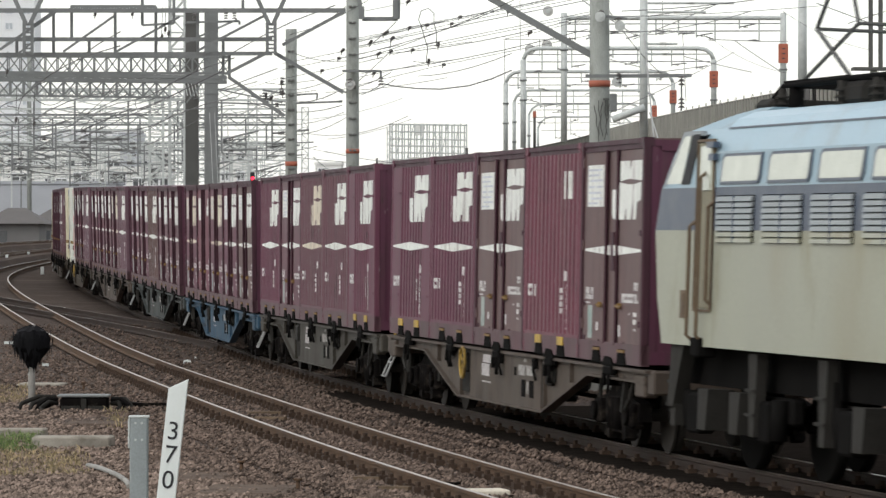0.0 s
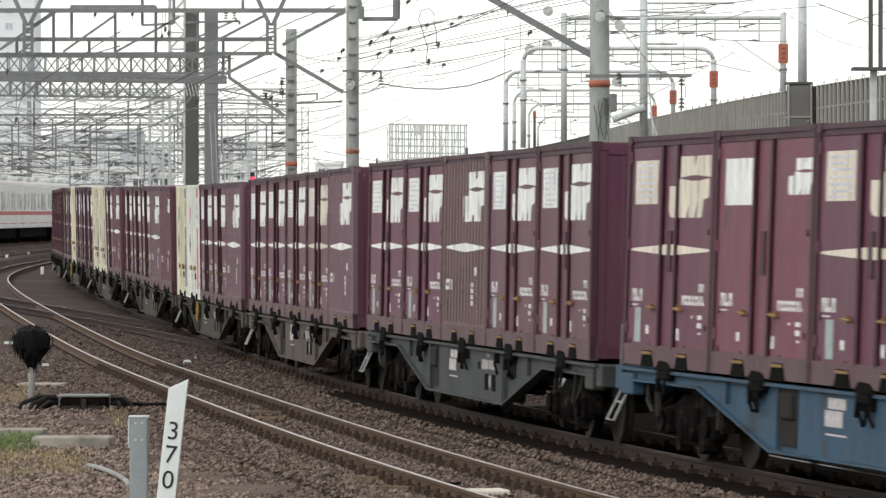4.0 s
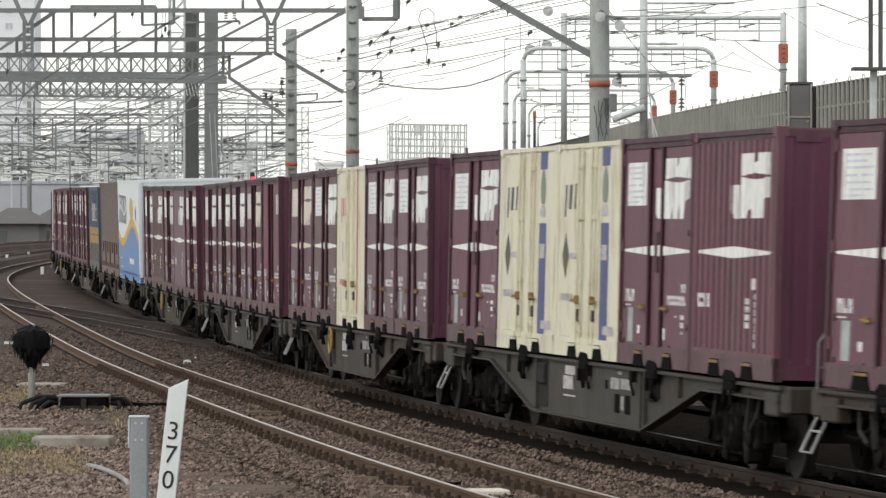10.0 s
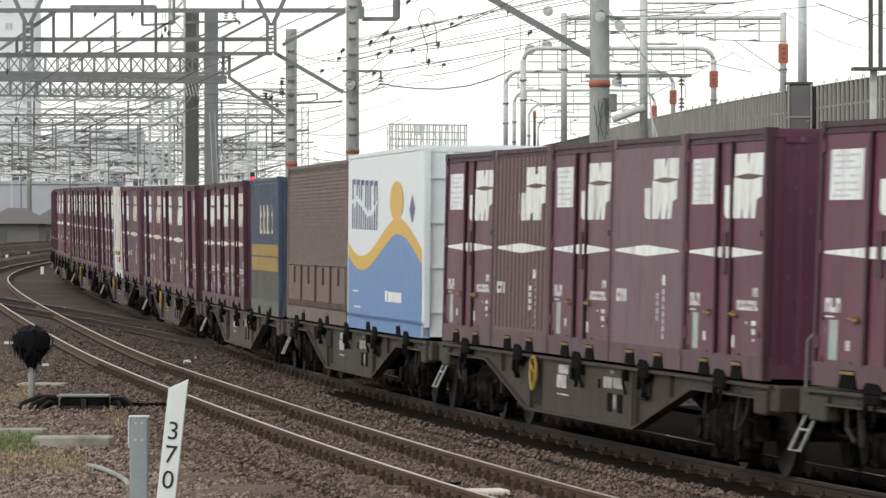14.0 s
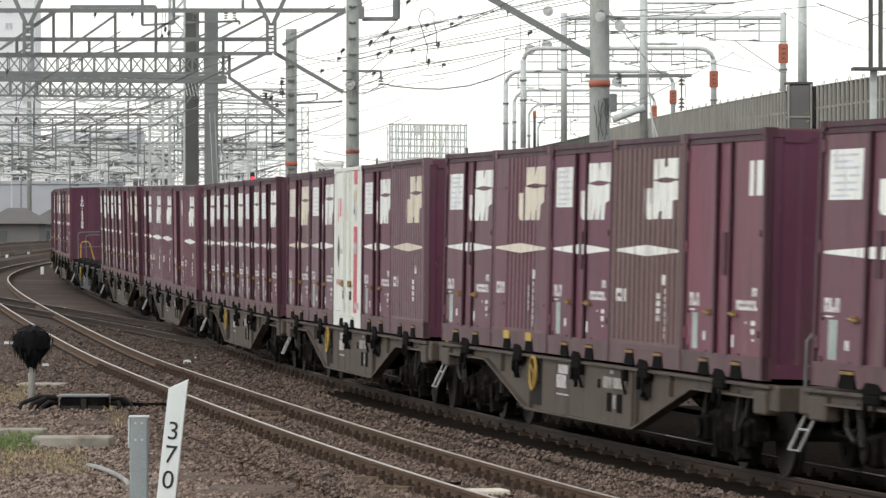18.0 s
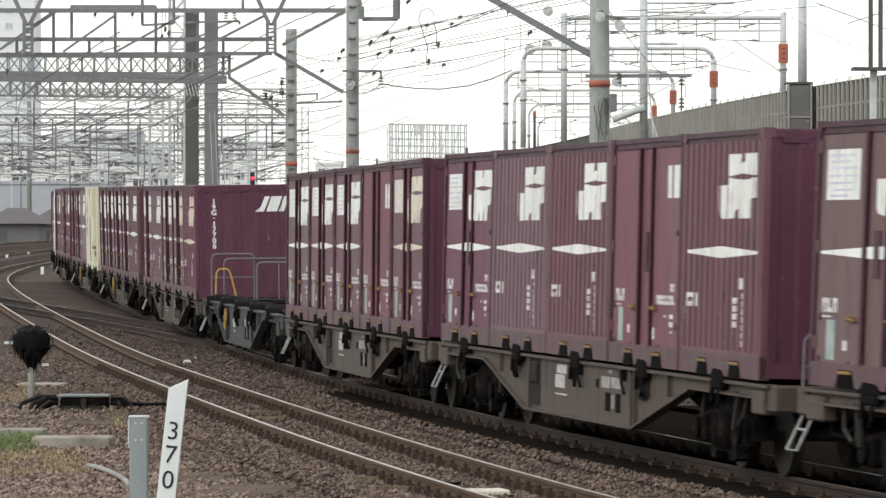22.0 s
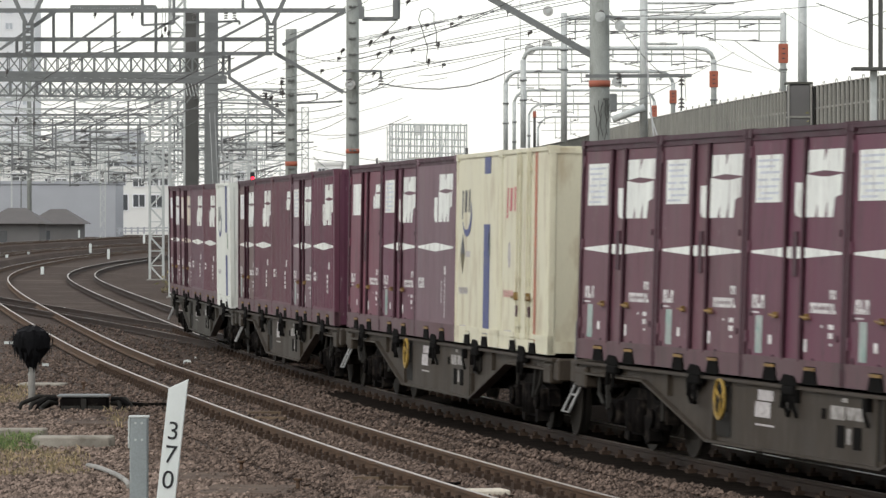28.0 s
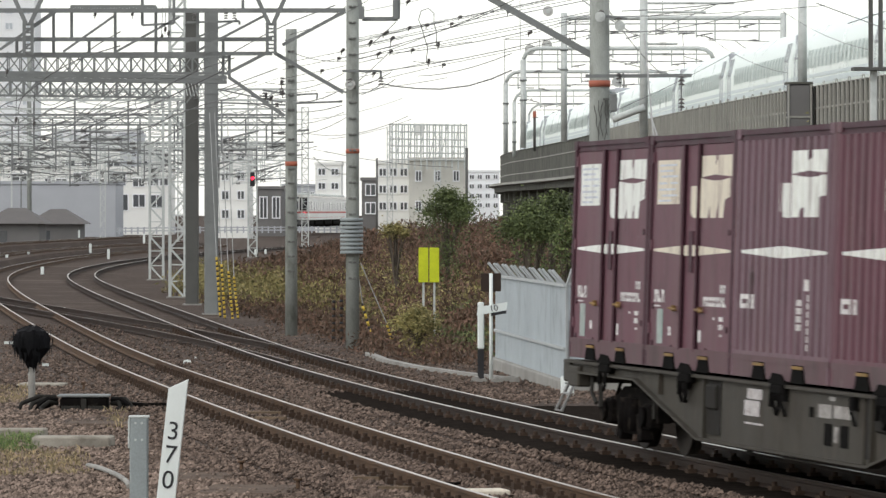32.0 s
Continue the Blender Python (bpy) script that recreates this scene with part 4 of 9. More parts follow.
def blue_container():
    """Twenty-foot corrugated container in blue over a dirty lower half, with two ochre bands."""
    ln = 6.06
    ob = thing("long_container", Matrix(), "blue corrugated container with two ochre bands", "freight container", "containers of the freight train")
    shell(ob, M["box_blue"], M["box_blue"], ln)
    h, face = ln / 2, -WC + 0.008
    for z0, z1, key, nm in ((1.28, HC - 0.12, "box_blue", "upper_side"), (0.26, 0.80, "box_olive", "lower_side")):
        bm = bmesh.new()
        corr_sheet(bm, -h + 0.085, h - 0.085, z0, z1, face)
        part(nm, bm, M[key], ob)
    for z0, z1, key in ((0.80, 1.045, "gold"), (1.045, 1.075, "box_olive"), (1.075, 1.28, "gold")):
        bm = bmesh.new()
        corr_sheet(bm, -h + 0.085, h - 0.085, z0, z1, face)
        part("side_band", bm, M[key], ob, "ochre band" if key == "gold" else "")
    bm = bmesh.new()
    bx(bm, -h + 0.085, h - 0.085, face - 0.003, face + 0.04, 0.16, 0.262)
    part("lower_rail", bm, M["box_olive"], ob)
    for u0 in (.34, .47, .60, .74):
        bm = bmesh.new()
        for a, b, v0, v1 in ((u0, u0 + .022, .20, .41), (u0 + .022, u0 + .075, .255, .285), (u0 + .055, u0 + .075, .22, .40), (u0 + .022, u0 + .055, .385, .41)):
            patch(bm, a, b, v0, v1, face, True, ln)
        part("lettering", bm, M["mark_yellowed"], ob, "worn pale lettering as plain bars")
    sill_and_feet(ob, M["box_olive"], M["box_olive"], ln)
    return ob


def brown_container(ln=9.3):
    """Long container with a ribbed roller shutter over lower panels."""
    ob = thing("shutter_container", Matrix(), "brown long container with roller shutter side", "freight container", "containers of the freight train")
    shell(ob, M["brown_shutter"], M["brown_shutter"], ln, 2.62, False)
    h, face = ln / 2, -WC + 0.02
    z = 0.98
    shutter = new("roller_shutter")
    shutter.parent = ob
    while z < 2.5:
        bm = bmesh.new()
        bx(bm, -h + 0.09, h - 0.09, face, face + 0.03, z, z + 0.045)
        bx(bm, -h + 0.09, h - 0.09, face + 0.012, face + 0.03, z + 0.045, z + 0.06)
        z += 0.06
        part("slat", bm, M["brown_shutter"], shutter)
    bm = bmesh.new()
    bx(bm, -h + 0.09, h - 0.09, face - 0.01, face + 0.05, 0.93, 0.985)
    part("middle_rail", bm, M["brown_shutter"], ob)
    n = 4
    for k in range(n):
        a = -h + 0.1 + (ln - 0.2) * k / n
        w = (ln - 0.2) / n
        bm = bmesh.new()
        cbx(bm, a, a + w - 0.04, face, face + 0.05, 0.26, 0.92, 0.01)
        for q in range(int(w / 0.28)):
            bx(bm, a + 0.1 + q * 0.28, a + 0.17 + q * 0.28, face - 0.02, face, 0.24, 0.34)
        part("drop_panel", bm, M["brown_shutter"], ob)
        bm = bmesh.new()
        bar(bm, (a + w - 0.02, face - 0.015, 0.93), (a + w - 0.02, face - 0.015, 0.30), 0.07, 0.03)
        part("latch_bar", bm, M["rust_brown"], ob)
        bm = bmesh.new()
        bar(bm, (a + w * 0.5, face - 0.015, 0.90), (a + w * 0.5, face - 0.015, 0.62), 0.05, 0.03)
        part("latch_bar", bm, M["rust_brown"], ob)
    sill_and_feet(ob, M["brown_shutter"], M["brown_shutter"], ln)
    return ob


def van_container(ln=9.3):
    """Tall white refrigerated box with a blue and orange wave print."""
    ob = thing("refrigerated_container", Matrix(), "tall white refrigerated container with blue and orange wave print", "freight container", "containers of the freight train")
    hh = 2.68
    shell(ob, M["van_white"], M["van_white"], ln, hh, False)
    h, face = ln / 2, -WC + 0.004
    bm = bmesh.new()
    bx(bm, -h + 0.08, h - 0.08, face, face + 0.06, 0.15, hh - 0.1)
    part("side_wall", bm, M["van_white"], ob)
    us = np.linspace(0.01, 0.985, 30)
    curve = spline([(0, .50), (.08, .555), (.17, .585), (.27, .575), (.42, .50), (.56, .415), (.66, .375), (.76, .39), (.88, .46), (1.0, .555)], 0.01)
    top_y = [(u, float(np.interp(u, curve[:, 0], curve[:, 1]))) for u in us]
    low_y = [(u, v + 0.090 - 0.03 * abs(u - 0.55)) for u, v in top_y]
    bm = bmesh.new()
    decal(bm, [UV(u, v, ln, hh) for u, v in top_y], [UV(u, v + .002, ln, hh) for u, v in low_y], face)
    part("wave_print", bm, M["van_yellow"], ob, "orange-yellow printed wave")
    bm = bmesh.new()
    decal(bm, [UV(u, v, ln, hh) for u, v in low_y], [UV(u, .95, ln, hh) for u in us], face)
    part("blue_print", bm, M["van_blue"], ob, "bright blue printed field")
    for k in range(6):
        u0 = 0.06 + 0.062 * k
        bm = bmesh.new()
        v0, v1 = .145 + .004 * k, .43 + .002 * k
        for a, b, c, d in ((u0, u0 + .017, v0, v1), (u0 + .017, u0 + .047, v0, v0 + .03), (u0 + .033, u0 + .047, v0 + (.03 if k % 2 else .16), v1)):
            patch(bm, a, b, c, d, face, False, ln, hh)
        part("owner_mark", bm, M["van_ink"], ob, "navy owner's mark as plain bars")
    bm = bmesh.new()
    decal(bm, [UV(u, v, ln, hh) for u, v in ((.05, .27), (.12, .235), (.2, .27), (.28, .33), (.36, .32), (.44, .25))], [UV(u, v + .022, ln, hh) for u, v in ((.05, .27), (.12, .25), (.2, .285), (.28, .345), (.36, .33), (.44, .25))], face - 0.003)
    part("white_slash", bm, M["van_white"], ob, "white wave through the mark")
    bm = bmesh.new()
    cx, cz = UV(.67, .285, ln, hh)
    vs = [bm.verts.new((cx + 0.80 * math.cos(a), face - 0.007, cz + 0.29 * math.sin(a))) for a in np.linspace(0, 2 * math.pi, 24, endpoint=False)]
    bm.faces.new(vs)
    part("round_print", bm, M["van_yellow"], ob, "round orange printed badge")
    bm = bmesh.new()
    a, b, c = UV(.83, .33, ln, hh), UV(.865, .33, ln, hh), UV(.90, .33, ln, hh)
    decal(bm, [(a[0], a[1]), (b[0], b[1] + 0.22), (c[0], c[1])], [(a[0], a[1]), (b[0], b[1] - 0.22), (c[0], c[1])], face)
    part("diamond_mark", bm, M["van_ink"], ob, "small dark diamond")
    bm = bmesh.new()
    for u0, u1, v0, v1 in ((.53, .56, .77, .83), (.57, .74, .775, .83), (.08, .16, .78, .79), (.1, .2, .87, .88)):
        patch(bm, u0, u1, v0, v1, face - 0.002, False, ln, hh)
    part("lettering", bm, M["mark_white"], ob, "white lettering as plain bars")
    # the front end: frame, ladder rungs and a dark machinery recess
    bm = bmesh.new()
    for y in (-WC + 0.05, -WC + 0.38):
        bx(bm, h - 0.004, h + 0.05, y - 0.04, y + 0.04, 0.15, hh - 0.05)
    for z in np.arange(0.35, 2.6, 0.62):
        bx(bm, h, h + 0.02, -WC + 0.05, -WC + 0.38, z, z + 0.04)
    part("ladder_frame", bm, M["van_white"], ob)
    bm = bmesh.new()
    cbx(bm, h - 0.002, h + 0.12, -WC + 0.45, WC - 0.2, 0.9, hh - 0.25, 0.02)
    part("cooling_unit", bm, M["black_gap"], ob, "dark cooling unit recess")
    sill_and_feet(ob, M["van_blue"], M["van_blue"], ln)
    return ob


def wheelset():
    bm = bmesh.new()
    tube(bm, [(0, -0.9, 0), (0, 0.9, 0)], 0.07, 10)
    for sg in (-1, 1):
        y = sg * 0.5675
        disc(bm, (0, y - sg * 0.02, 0), 0.405, (0, 1, 0), 0.10, 28)
        disc(bm, (0, y + sg * 0.045, 0), 0.43, (0, 1, 0), 0.03, 28)
        for k in range(3):
            a = k * 2.094
            disc(bm, (0.25 * math.cos(a), y - sg * 0.075, 0.25 * math.sin(a)), 0.05, (0, 1, 0), 0.02, 8)
    return mesh_of("wheelset", bm, M["wheel_steel"])


WHEELSET = wheelset()
bm = bmesh.new()
prism(bm, [(-0.34, 0.966), (0.34, 0.966), (0.24, 1.03), (0.15, 1.06), (-0.14, 1.07), (-0.22, 1.02)], -1.245, -0.98)
cbx(bm, -0.22, 0.24, -1.25, -1.17, 0.86, 0.965, 0.02)
tube(bm, [(-0.14, -1.24, 0.87), (-0.17, -1.24, 0.74)], 0.03, 6)
tube(bm, [(0.12, -1.24, 0.87), (0.17, -1.25, 0.72), (0.10, -1.25, 0.67)], 0.02, 6)
LOCK = mesh_of("container_lock", bm, M["black_gap"])


def bogie(wagon, x):
    """A two-axle bogie: side frames with springs and axle boxes, bolster, and two wheelsets that turn."""
    bg = new("bogie")
    bg.parent = wagon
    bg.matrix_basis = pose(x, 0, 0)
    for sg in (-1, 1):
        bm = bmesh.new()
        y0, y1 = sorted((sg * 0.86, sg * 1.0))
        prism(bm, [(-1.25, 0.36), (-0.75, 0.36), (-0.45, 0.20), (0.45, 0.20), (0.75, 0.36), (1.25, 0.36), (1.22, 0.56), (0.7, 0.62), (0.42, 0.72), (-0.42, 0.72), (-0.7, 0.62), (-1.22, 0.56)], y0, y1)
        for a in (-0.95, 0.95):
            cbx(bm, a - 0.17, a + 0.17, sg * 1.0 - 0.08, sg * 1.0 + 0.10, 0.28, 0.56, 0.03)
            disc(bm, (a, sg * 1.11, 0.42), 0.11, (0, 1, 0), 0.04, 12)
        for q in (-0.22, 0, 0.22):
            tube(bm, [(q, sg * 1.02, 0.24), (q, sg * 1.02, 0.60)], 0.075, 8)
        prism(bm, [(-0.62, 0.16), (-0.42, 0.12), (-0.30, 0.42), (-0.52, 0.46)], y0 + sg * 0.03, y1 + sg * 0.03)
        prism(bm, [(0.62, 0.16), (0.42, 0.12), (0.30, 0.42), (0.52, 0.46)], y0 + sg * 0.03, y1 + sg * 0.03)
        part("side_frame", bm, M["bogie"], bg)
    bm = bmesh.new()
    bx(bm, -0.3, 0.3, -0.95, 0.95, 0.45, 0.78)
    part("bolster", bm, M["bogie"], bg)
    for q in (-0.95, 0.95):
        piece("wheelset", WHEELSET, bg, pose(q, 0, 0.43))
    return bg


def pipe_loop(bm, pts, r=0.014):
    tube(bm, pts, r, 6)


def container_wagon(key, label, wheel=False, rails="pipe_grey", lift=0.0):
    """A flat bogie wagon with fish-bellied sills for five containers."""
    paint = M[key]
    ob = thing("container_wagon", Matrix(), label, "flat wagon", "wagons of the freight train")
    zt = 0.965 + lift
    for sg in (-1, 1):
        # thin end beams, raking braces and a deep middle plate
        bm = bmesh.new()
        y0, y1 = sorted((sg * 1.09, sg * 1.145))
        prism(bm, [(-9.6, zt - 0.13), (-6.25, zt - 0.13), (-3.35, 0.30), (3.15, 0.30), (6.15, zt - 0.13), (9.6, zt - 0.13), (9.6, zt - 0.03), (-9.6, zt - 0.03)], y0, y1)
        part("side_sill", bm, paint, ob)
        bm = bmesh.new()
        y0, y1 = sorted((sg * 1.10, sg * 1.168))
        prism(bm, [(-2.4, 0.305), (2.95, 0.305), (2.95, zt - 0.035), (-2.4, zt - 0.035)], y0, y1)
        part("middle_plate", bm, paint, ob)
        bm = bmesh.new()
        y0, y1 = sorted((sg * 1.08, sg * 1.215))
        bx(bm, -9.75, 9.75, y0, y1, zt - 0.035, zt)
        part("sill_flange", bm, paint, ob)
        bm = bmesh.new()
        y2, y3 = sorted((sg * 1.07, sg * 1.205))
        for a, b in (((-9.6, zt - 0.14), (-6.25, zt - 0.14)), ((-6.25, zt - 0.14), (-3.35, 0.29)), ((-3.35, 0.29), (3.15, 0.29)), ((3.15, 0.29), (6.15, zt - 0.14)), ((6.15, zt - 0.14), (9.6, zt - 0.14))):
            prism(bm, [(a[0], a[1] - 0.012), (b[0], b[1] - 0.012), (b[0], b[1] + 0.014), (a[0], a[1] + 0.014)], y2, y3)
        part("lower_flange", bm, paint, ob)
        for x in (-5.1, -3.1, 3.25, 5.0) if sg < 0 else ():
            bm = bmesh.new()
            y2, y3 = sorted((sg * 1.14, sg * 1.195))
            bx(bm, x - 0.02, x + 0.02, y2, y3, 0.31 if abs(x) < 4 else 0.70, zt - 0.036)
            part("stiffener", bm, paint, ob)
    # dark lock gear in the recesses beside the middle plate
    for x0, x1 in ((-3.05, -2.45), (3.0, 3.22), (3.35, 3.9)):
        bm = bmesh.new()
        bx(bm, x0, x1, -1.165, -1.14, 0.36 if x0 < 3.3 else 0.66, zt - 0.036)
        if x0 != 3.0:
            cbx(bm, x0 + 0.05, x1 - 0.1, -1.20, -1.15, 0.62, 0.88, 0.02)
        part("lock_housing", bm, M["gear_grey"], ob)
    bm = bmesh.new()
    for x in np.arange(-9.0, 9.1, 1.5):
        bx(bm, x - 0.06, x + 0.06, -1.08, 1.08, 0.80 + lift, zt - 0.01)
    bx(bm, -9.3, 9.3, -0.35, -0.22, 0.62, zt - 0.015)
    bx(bm, -9.3, 9.3, 0.22, 0.35, 0.62, zt - 0.015)
    part("deck_frame", bm, M["bogie"], ob)
    for sx in (-1, 1):
        bm = bmesh.new()
        x0, x1 = sorted((sx * 9.6, sx * 9.95))
        cbx(bm, x0, x1, -1.17, 1.17, 0.70 + lift, zt - 0.002, 0.02)
        part("end_beam", bm, paint, ob)
        bm = bmesh.new()
        x0, x1 = sorted((sx * 9.95, sx * 10.30))
        bx(bm, x0, x1, -0.14, 0.14, 0.72, 1.0)
        cbx(bm, sx * 10.2 - 0.12, sx * 10.2 + 0.12, -0.2, 0.2, 0.68, 1.05, 0.03)
        tube(bm, [(sx * 9.6, -0.55, 0.72), (sx * 9.85, -0.56, 0.50), (sx * 10.1, -0.50, 0.48), (sx * 10.3, -0.4, 0.62)], 0.022, 6)
        part("coupler", bm, M["bogie"], ob)
        bm = bmesh.new()
        x = sx * 9.3
        cbx(bm, x - 0.26, x + 0.26, -1.20, -1.04, 0.66, 0.90, 0.02)
        part("valve_box", bm, paint, ob)
        bm = bmesh.new()
        bar(bm, (sx * 8.2, -1.13, 0.86), (sx * 8.05, -1.14, 0.46), 0.05)
        tube(bm, [(sx * 8.6, -1.12, 0.88), (sx * 8.5, -1.15, 0.62), (sx * 8.25, -1.15, 0.5)], 0.025, 6)
        tube(bm, [(sx * 6.05, -1.0, 0.80), (sx * 5.95, -1.02, 0.40)], 0.03, 6)
        tagged(part("brake_hanger", bm, M["gear_pale"], ob, "dusty grey brake rods and hangers"), kind="stuff")
    # one hand rail and one foot step at the rear corner
    x, y = -9.98, -1.10
    bm = bmesh.new()
    if rails == "none":
        pipe_loop(bm, [(x, 0.9, zt - 0.1), (x, 0.9, zt + 0.5)], 0.017)
    elif rails == "yellow":
        pipe_loop(bm, [(x, y + 0.04, zt - 0.1), (x, y + 0.04, zt + 0.70), (x, y + 0.09, zt + 0.78), (x, y + 0.17, zt + 0.79)], 0.02)
    else:
        pipe_loop(bm, [(x, y, zt - 0.1), (x, y, zt + 0.44), (x, y + 0.06, zt + 0.52), (x, y + 0.30, zt + 0.52), (x, y + 0.36, zt + 0.44), (x, y + 0.36, zt)], 0.017)
        pipe_loop(bm, [(x, y, zt + 0.2), (x, y + 0.36, zt + 0.2)], 0.012)
    part("hand_rail", bm, M["yellow" if rails == "yellow" else "pipe_grey"], ob, "bent pipe hand rail")
    bm = bmesh.new()
    x = -9.82
    pipe_loop(bm, [(x - 0.16, -1.04, 0.80), (x - 0.16, -1.24, 0.36), (x + 0.16, -1.24, 0.36), (x + 0.16, -1.04, 0.80)], 0.017)
    pipe_loop(bm, [(x - 0.16, -1.15, 0.56), (x + 0.16, -1.15, 0.56)], 0.013)
    part("foot_step", bm, M["pipe_pale"], ob, "pale pipe foot step")
    for x in (-7.1, 7.1):
        bogie(ob, x)
    # container locks along the sill
    for k in range(-2, 3):
        piece("container_lock", LOCK, ob, pose(k * PITCH, 0, lift))
    # brake gear between the sills
    bm = bmesh.new()
    tube(bm, [(-3.4, -0.7, 0.55), (-1.9, -0.7, 0.55)], 0.2, 12)
    bx(bm, 0.6, 1.6, -0.95, -0.5, 0.38, 0.75)
    bar(bm, (-6.0, -0.6, 0.5), (6.0, -0.6, 0.5), 0.05)
    part("brake_gear", bm, M["bogie"], ob)
    # markings on the belly
    f = -1.170
    bm = bmesh.new()
    for x0, x1, z0, z1 in ((-1.35, -0.75, 0.78, 0.885), (-1.45, -0.85, 0.61, 0.765), (-1.42, -0.7, 0.525, 0.545)):
        decal(bm, [(x0, z1), (x1, z1)], [(x0, z0), (x1, z0)], f)
    tagged(part("inspection_label", bm, M["label_grey"], ob, "worn white inspection marks"), kind="stuff")
    bm = bmesh.new()
    for x0, x1, z0, z1 in ((1.36, 1.85, 0.69, 0.82), (1.92, 2.5, 0.70, 0.82), (1.75, 1.95, 0.86, 0.90), (1.95, 2.1, 0.47, 0.62)):
        decal(bm, [(x0, z1), (x1, z1)], [(x0, z0), (x1, z0)], f)
    tagged(part("number_label", bm, M["label_worn"], ob, "worn pale number marks"), kind="stuff")
    # slots drawn as black plates, the shade of the opening in their colour
    for x0, x1, z0, z1 in ((1.60, 1.86, 0.43, 0.64), (2.18, 2.44, 0.43, 0.64), (1.05, 1.18, 0.68, 0.78)):
        bm = bmesh.new()
        bx(bm, x0, x1, f - 0.006, f + 0.003, z0, z1)
        part("belly_slot", bm, M["black_gap"], ob)
    bm = bmesh.new()
    for x in (-0.15, 0.18, 2.7, 3.75, -3.85, -4.05):
        tube(bm, [(x, -1.19, zt - 0.03), (x - 0.02, -1.22, 0.78), (x + 0.06, -1.2, 0.66)], 0.02, 6)
        bx(bm, x - 0.07, x + 0.07, -1.23, -1.17, 0.80, 0.92)
    tagged(part("lock_lever", bm, M["black_gap"], ob), kind="stuff")
    if wheel:
        bm = bmesh.new()
        xc, zc = -2.66, 0.74
        ring = [(xc + 0.20 * math.cos(a), -1.235, zc + 0.20 * math.sin(a)) for a in np.linspace(0, 2 * math.pi, 20)]
        tube(bm, ring, 0.019, 6)
        for a in (0.5, 2.6, 4.7):
            tube(bm, [(xc, -1.225, zc), (xc + 0.20 * math.cos(a), -1.235, zc + 0.20 * math.sin(a))], 0.013, 6)
        part("brake_wheel", bm, M["worn_yellow"], ob, "yellow brake hand wheel")
    return ob


def paint_of(key):
    return M[key]


def empty_wagon(*args):
    """The wagon that runs empty, with the railing of its rear platform in full view."""
    ob = container_wagon(*args, lift=0.07)
    for k in range(-2, 3):
        for dx in (-1.2, 1.2):
            bm = bmesh.new()
            xc = k * PITCH + dx
            prism(bm, [(xc - 0.30, 1.036), (xc + 0.30, 1.036), (xc + 0.20, 1.075), (xc + 0.1, 1.085), (xc + 0.08, 1.15), (xc - 0.08, 1.15), (xc - 0.1, 1.085), (xc - 0.20, 1.075)], -1.0, -0.7)
            part("lock_pedestal", bm, M["gear_grey"], ob)
    for y in (-0.75, 0.95):
        bm = bmesh.new()
        bx(bm, -9.3, 9.3, y - 0.05, y + 0.05, 1.0, 1.055)
        part("deck_rail", bm, paint_of(args[0]), ob)
    x = -9.96
    for y0, y1, z, mid in ((-0.98, -0.06, 2.0, 1.50), (-0.72, 1.14, 1.90, None), (-0.02, 1.10, 1.82, None)):
        bm = bmesh.new()
        pipe_loop(bm, [(x, y0, 0.95), (x, y0, z - 0.10), (x, y0 + 0.03, z - 0.03), (x, y0 + 0.10, z), (x, y1 - 0.10, z), (x, y1 - 0.03, z - 0.03), (x, y1, z - 0.10), (x, y1, 0.95)], 0.019)
        if mid:
            pipe_loop(bm, [(x, y0, mid), (x, y1, mid)], 0.015)
        part("platform_rail", bm, M["pipe_grey"], ob, "grey pipe platform railing")
        x += 0.10
    for y in (0.45, 0.72):
        bm = bmesh.new()
        pipe_loop(bm, [(x, y, 0.95), (x, y, 1.82)])
        part("rail_post", bm, M["pipe_grey"], ob)
    bm = bmesh.new()
    pipe_loop(bm, [(x, -0.92, 0.95), (x, -0.90, 1.60), (x, -0.84, 1.68), (x, -0.66, 1.68), (x, -0.60, 1.6), (x, -0.44, 0.95)], 0.019)
    part("yellow_hoop", bm, M["yellow"], ob, "yellow pipe hoop")
    return ob


def recolour(ob, old, fresh):
    """Give this copy another paint without touching the shared meshes."""
    for o in ob.children_recursive:
        if o.type == "MESH":
            sl = o.material_slots[0]
            mat = o.data.materials[0]
            for a, b in zip(old, fresh):
                if mat is M[a]:
                    sl.link = "OBJECT"
                    sl.material = M[b]


def upright_text(chars, parent, x, y, z_top, step, size):
    """Characters one under another on an end wall that faces ahead."""
    for i, ch in enumerate(chars):
        cu = bpy.data.curves.new("number", "FONT")
        cu.body, cu.size, cu.align_x = ch, size, "CENTER"
        cu.extrude = 0.002
        tmp = bpy.data.objects.new("tmp", cu)
        thin = bpy.data.meshes.new_from_object(tmp)
        bpy.data.objects.remove(tmp)
        bm = bmesh.new()
        for dx, dy, dz in ((-0.007, 0, 0), (0.007, 0, 0.0004), (0, -0.005, 0.0008), (0, 0.005, 0.0012)):
            thin.transform(Matrix.Translation((dx, dy, dz)))
            bm.from_mesh(thin)
            thin.transform(Matrix.Translation((-dx, -dy, -dz)))
        me = mesh_of("end_number", bm, M["mark_white"])
        ob = new("end_number", me)
        ob.parent = parent
        ob.matrix_basis = Matrix.Translation((x, y, z_top - step * i)) @ Euler((radians(90), 0, radians(90))).to_matrix().to_4x4()


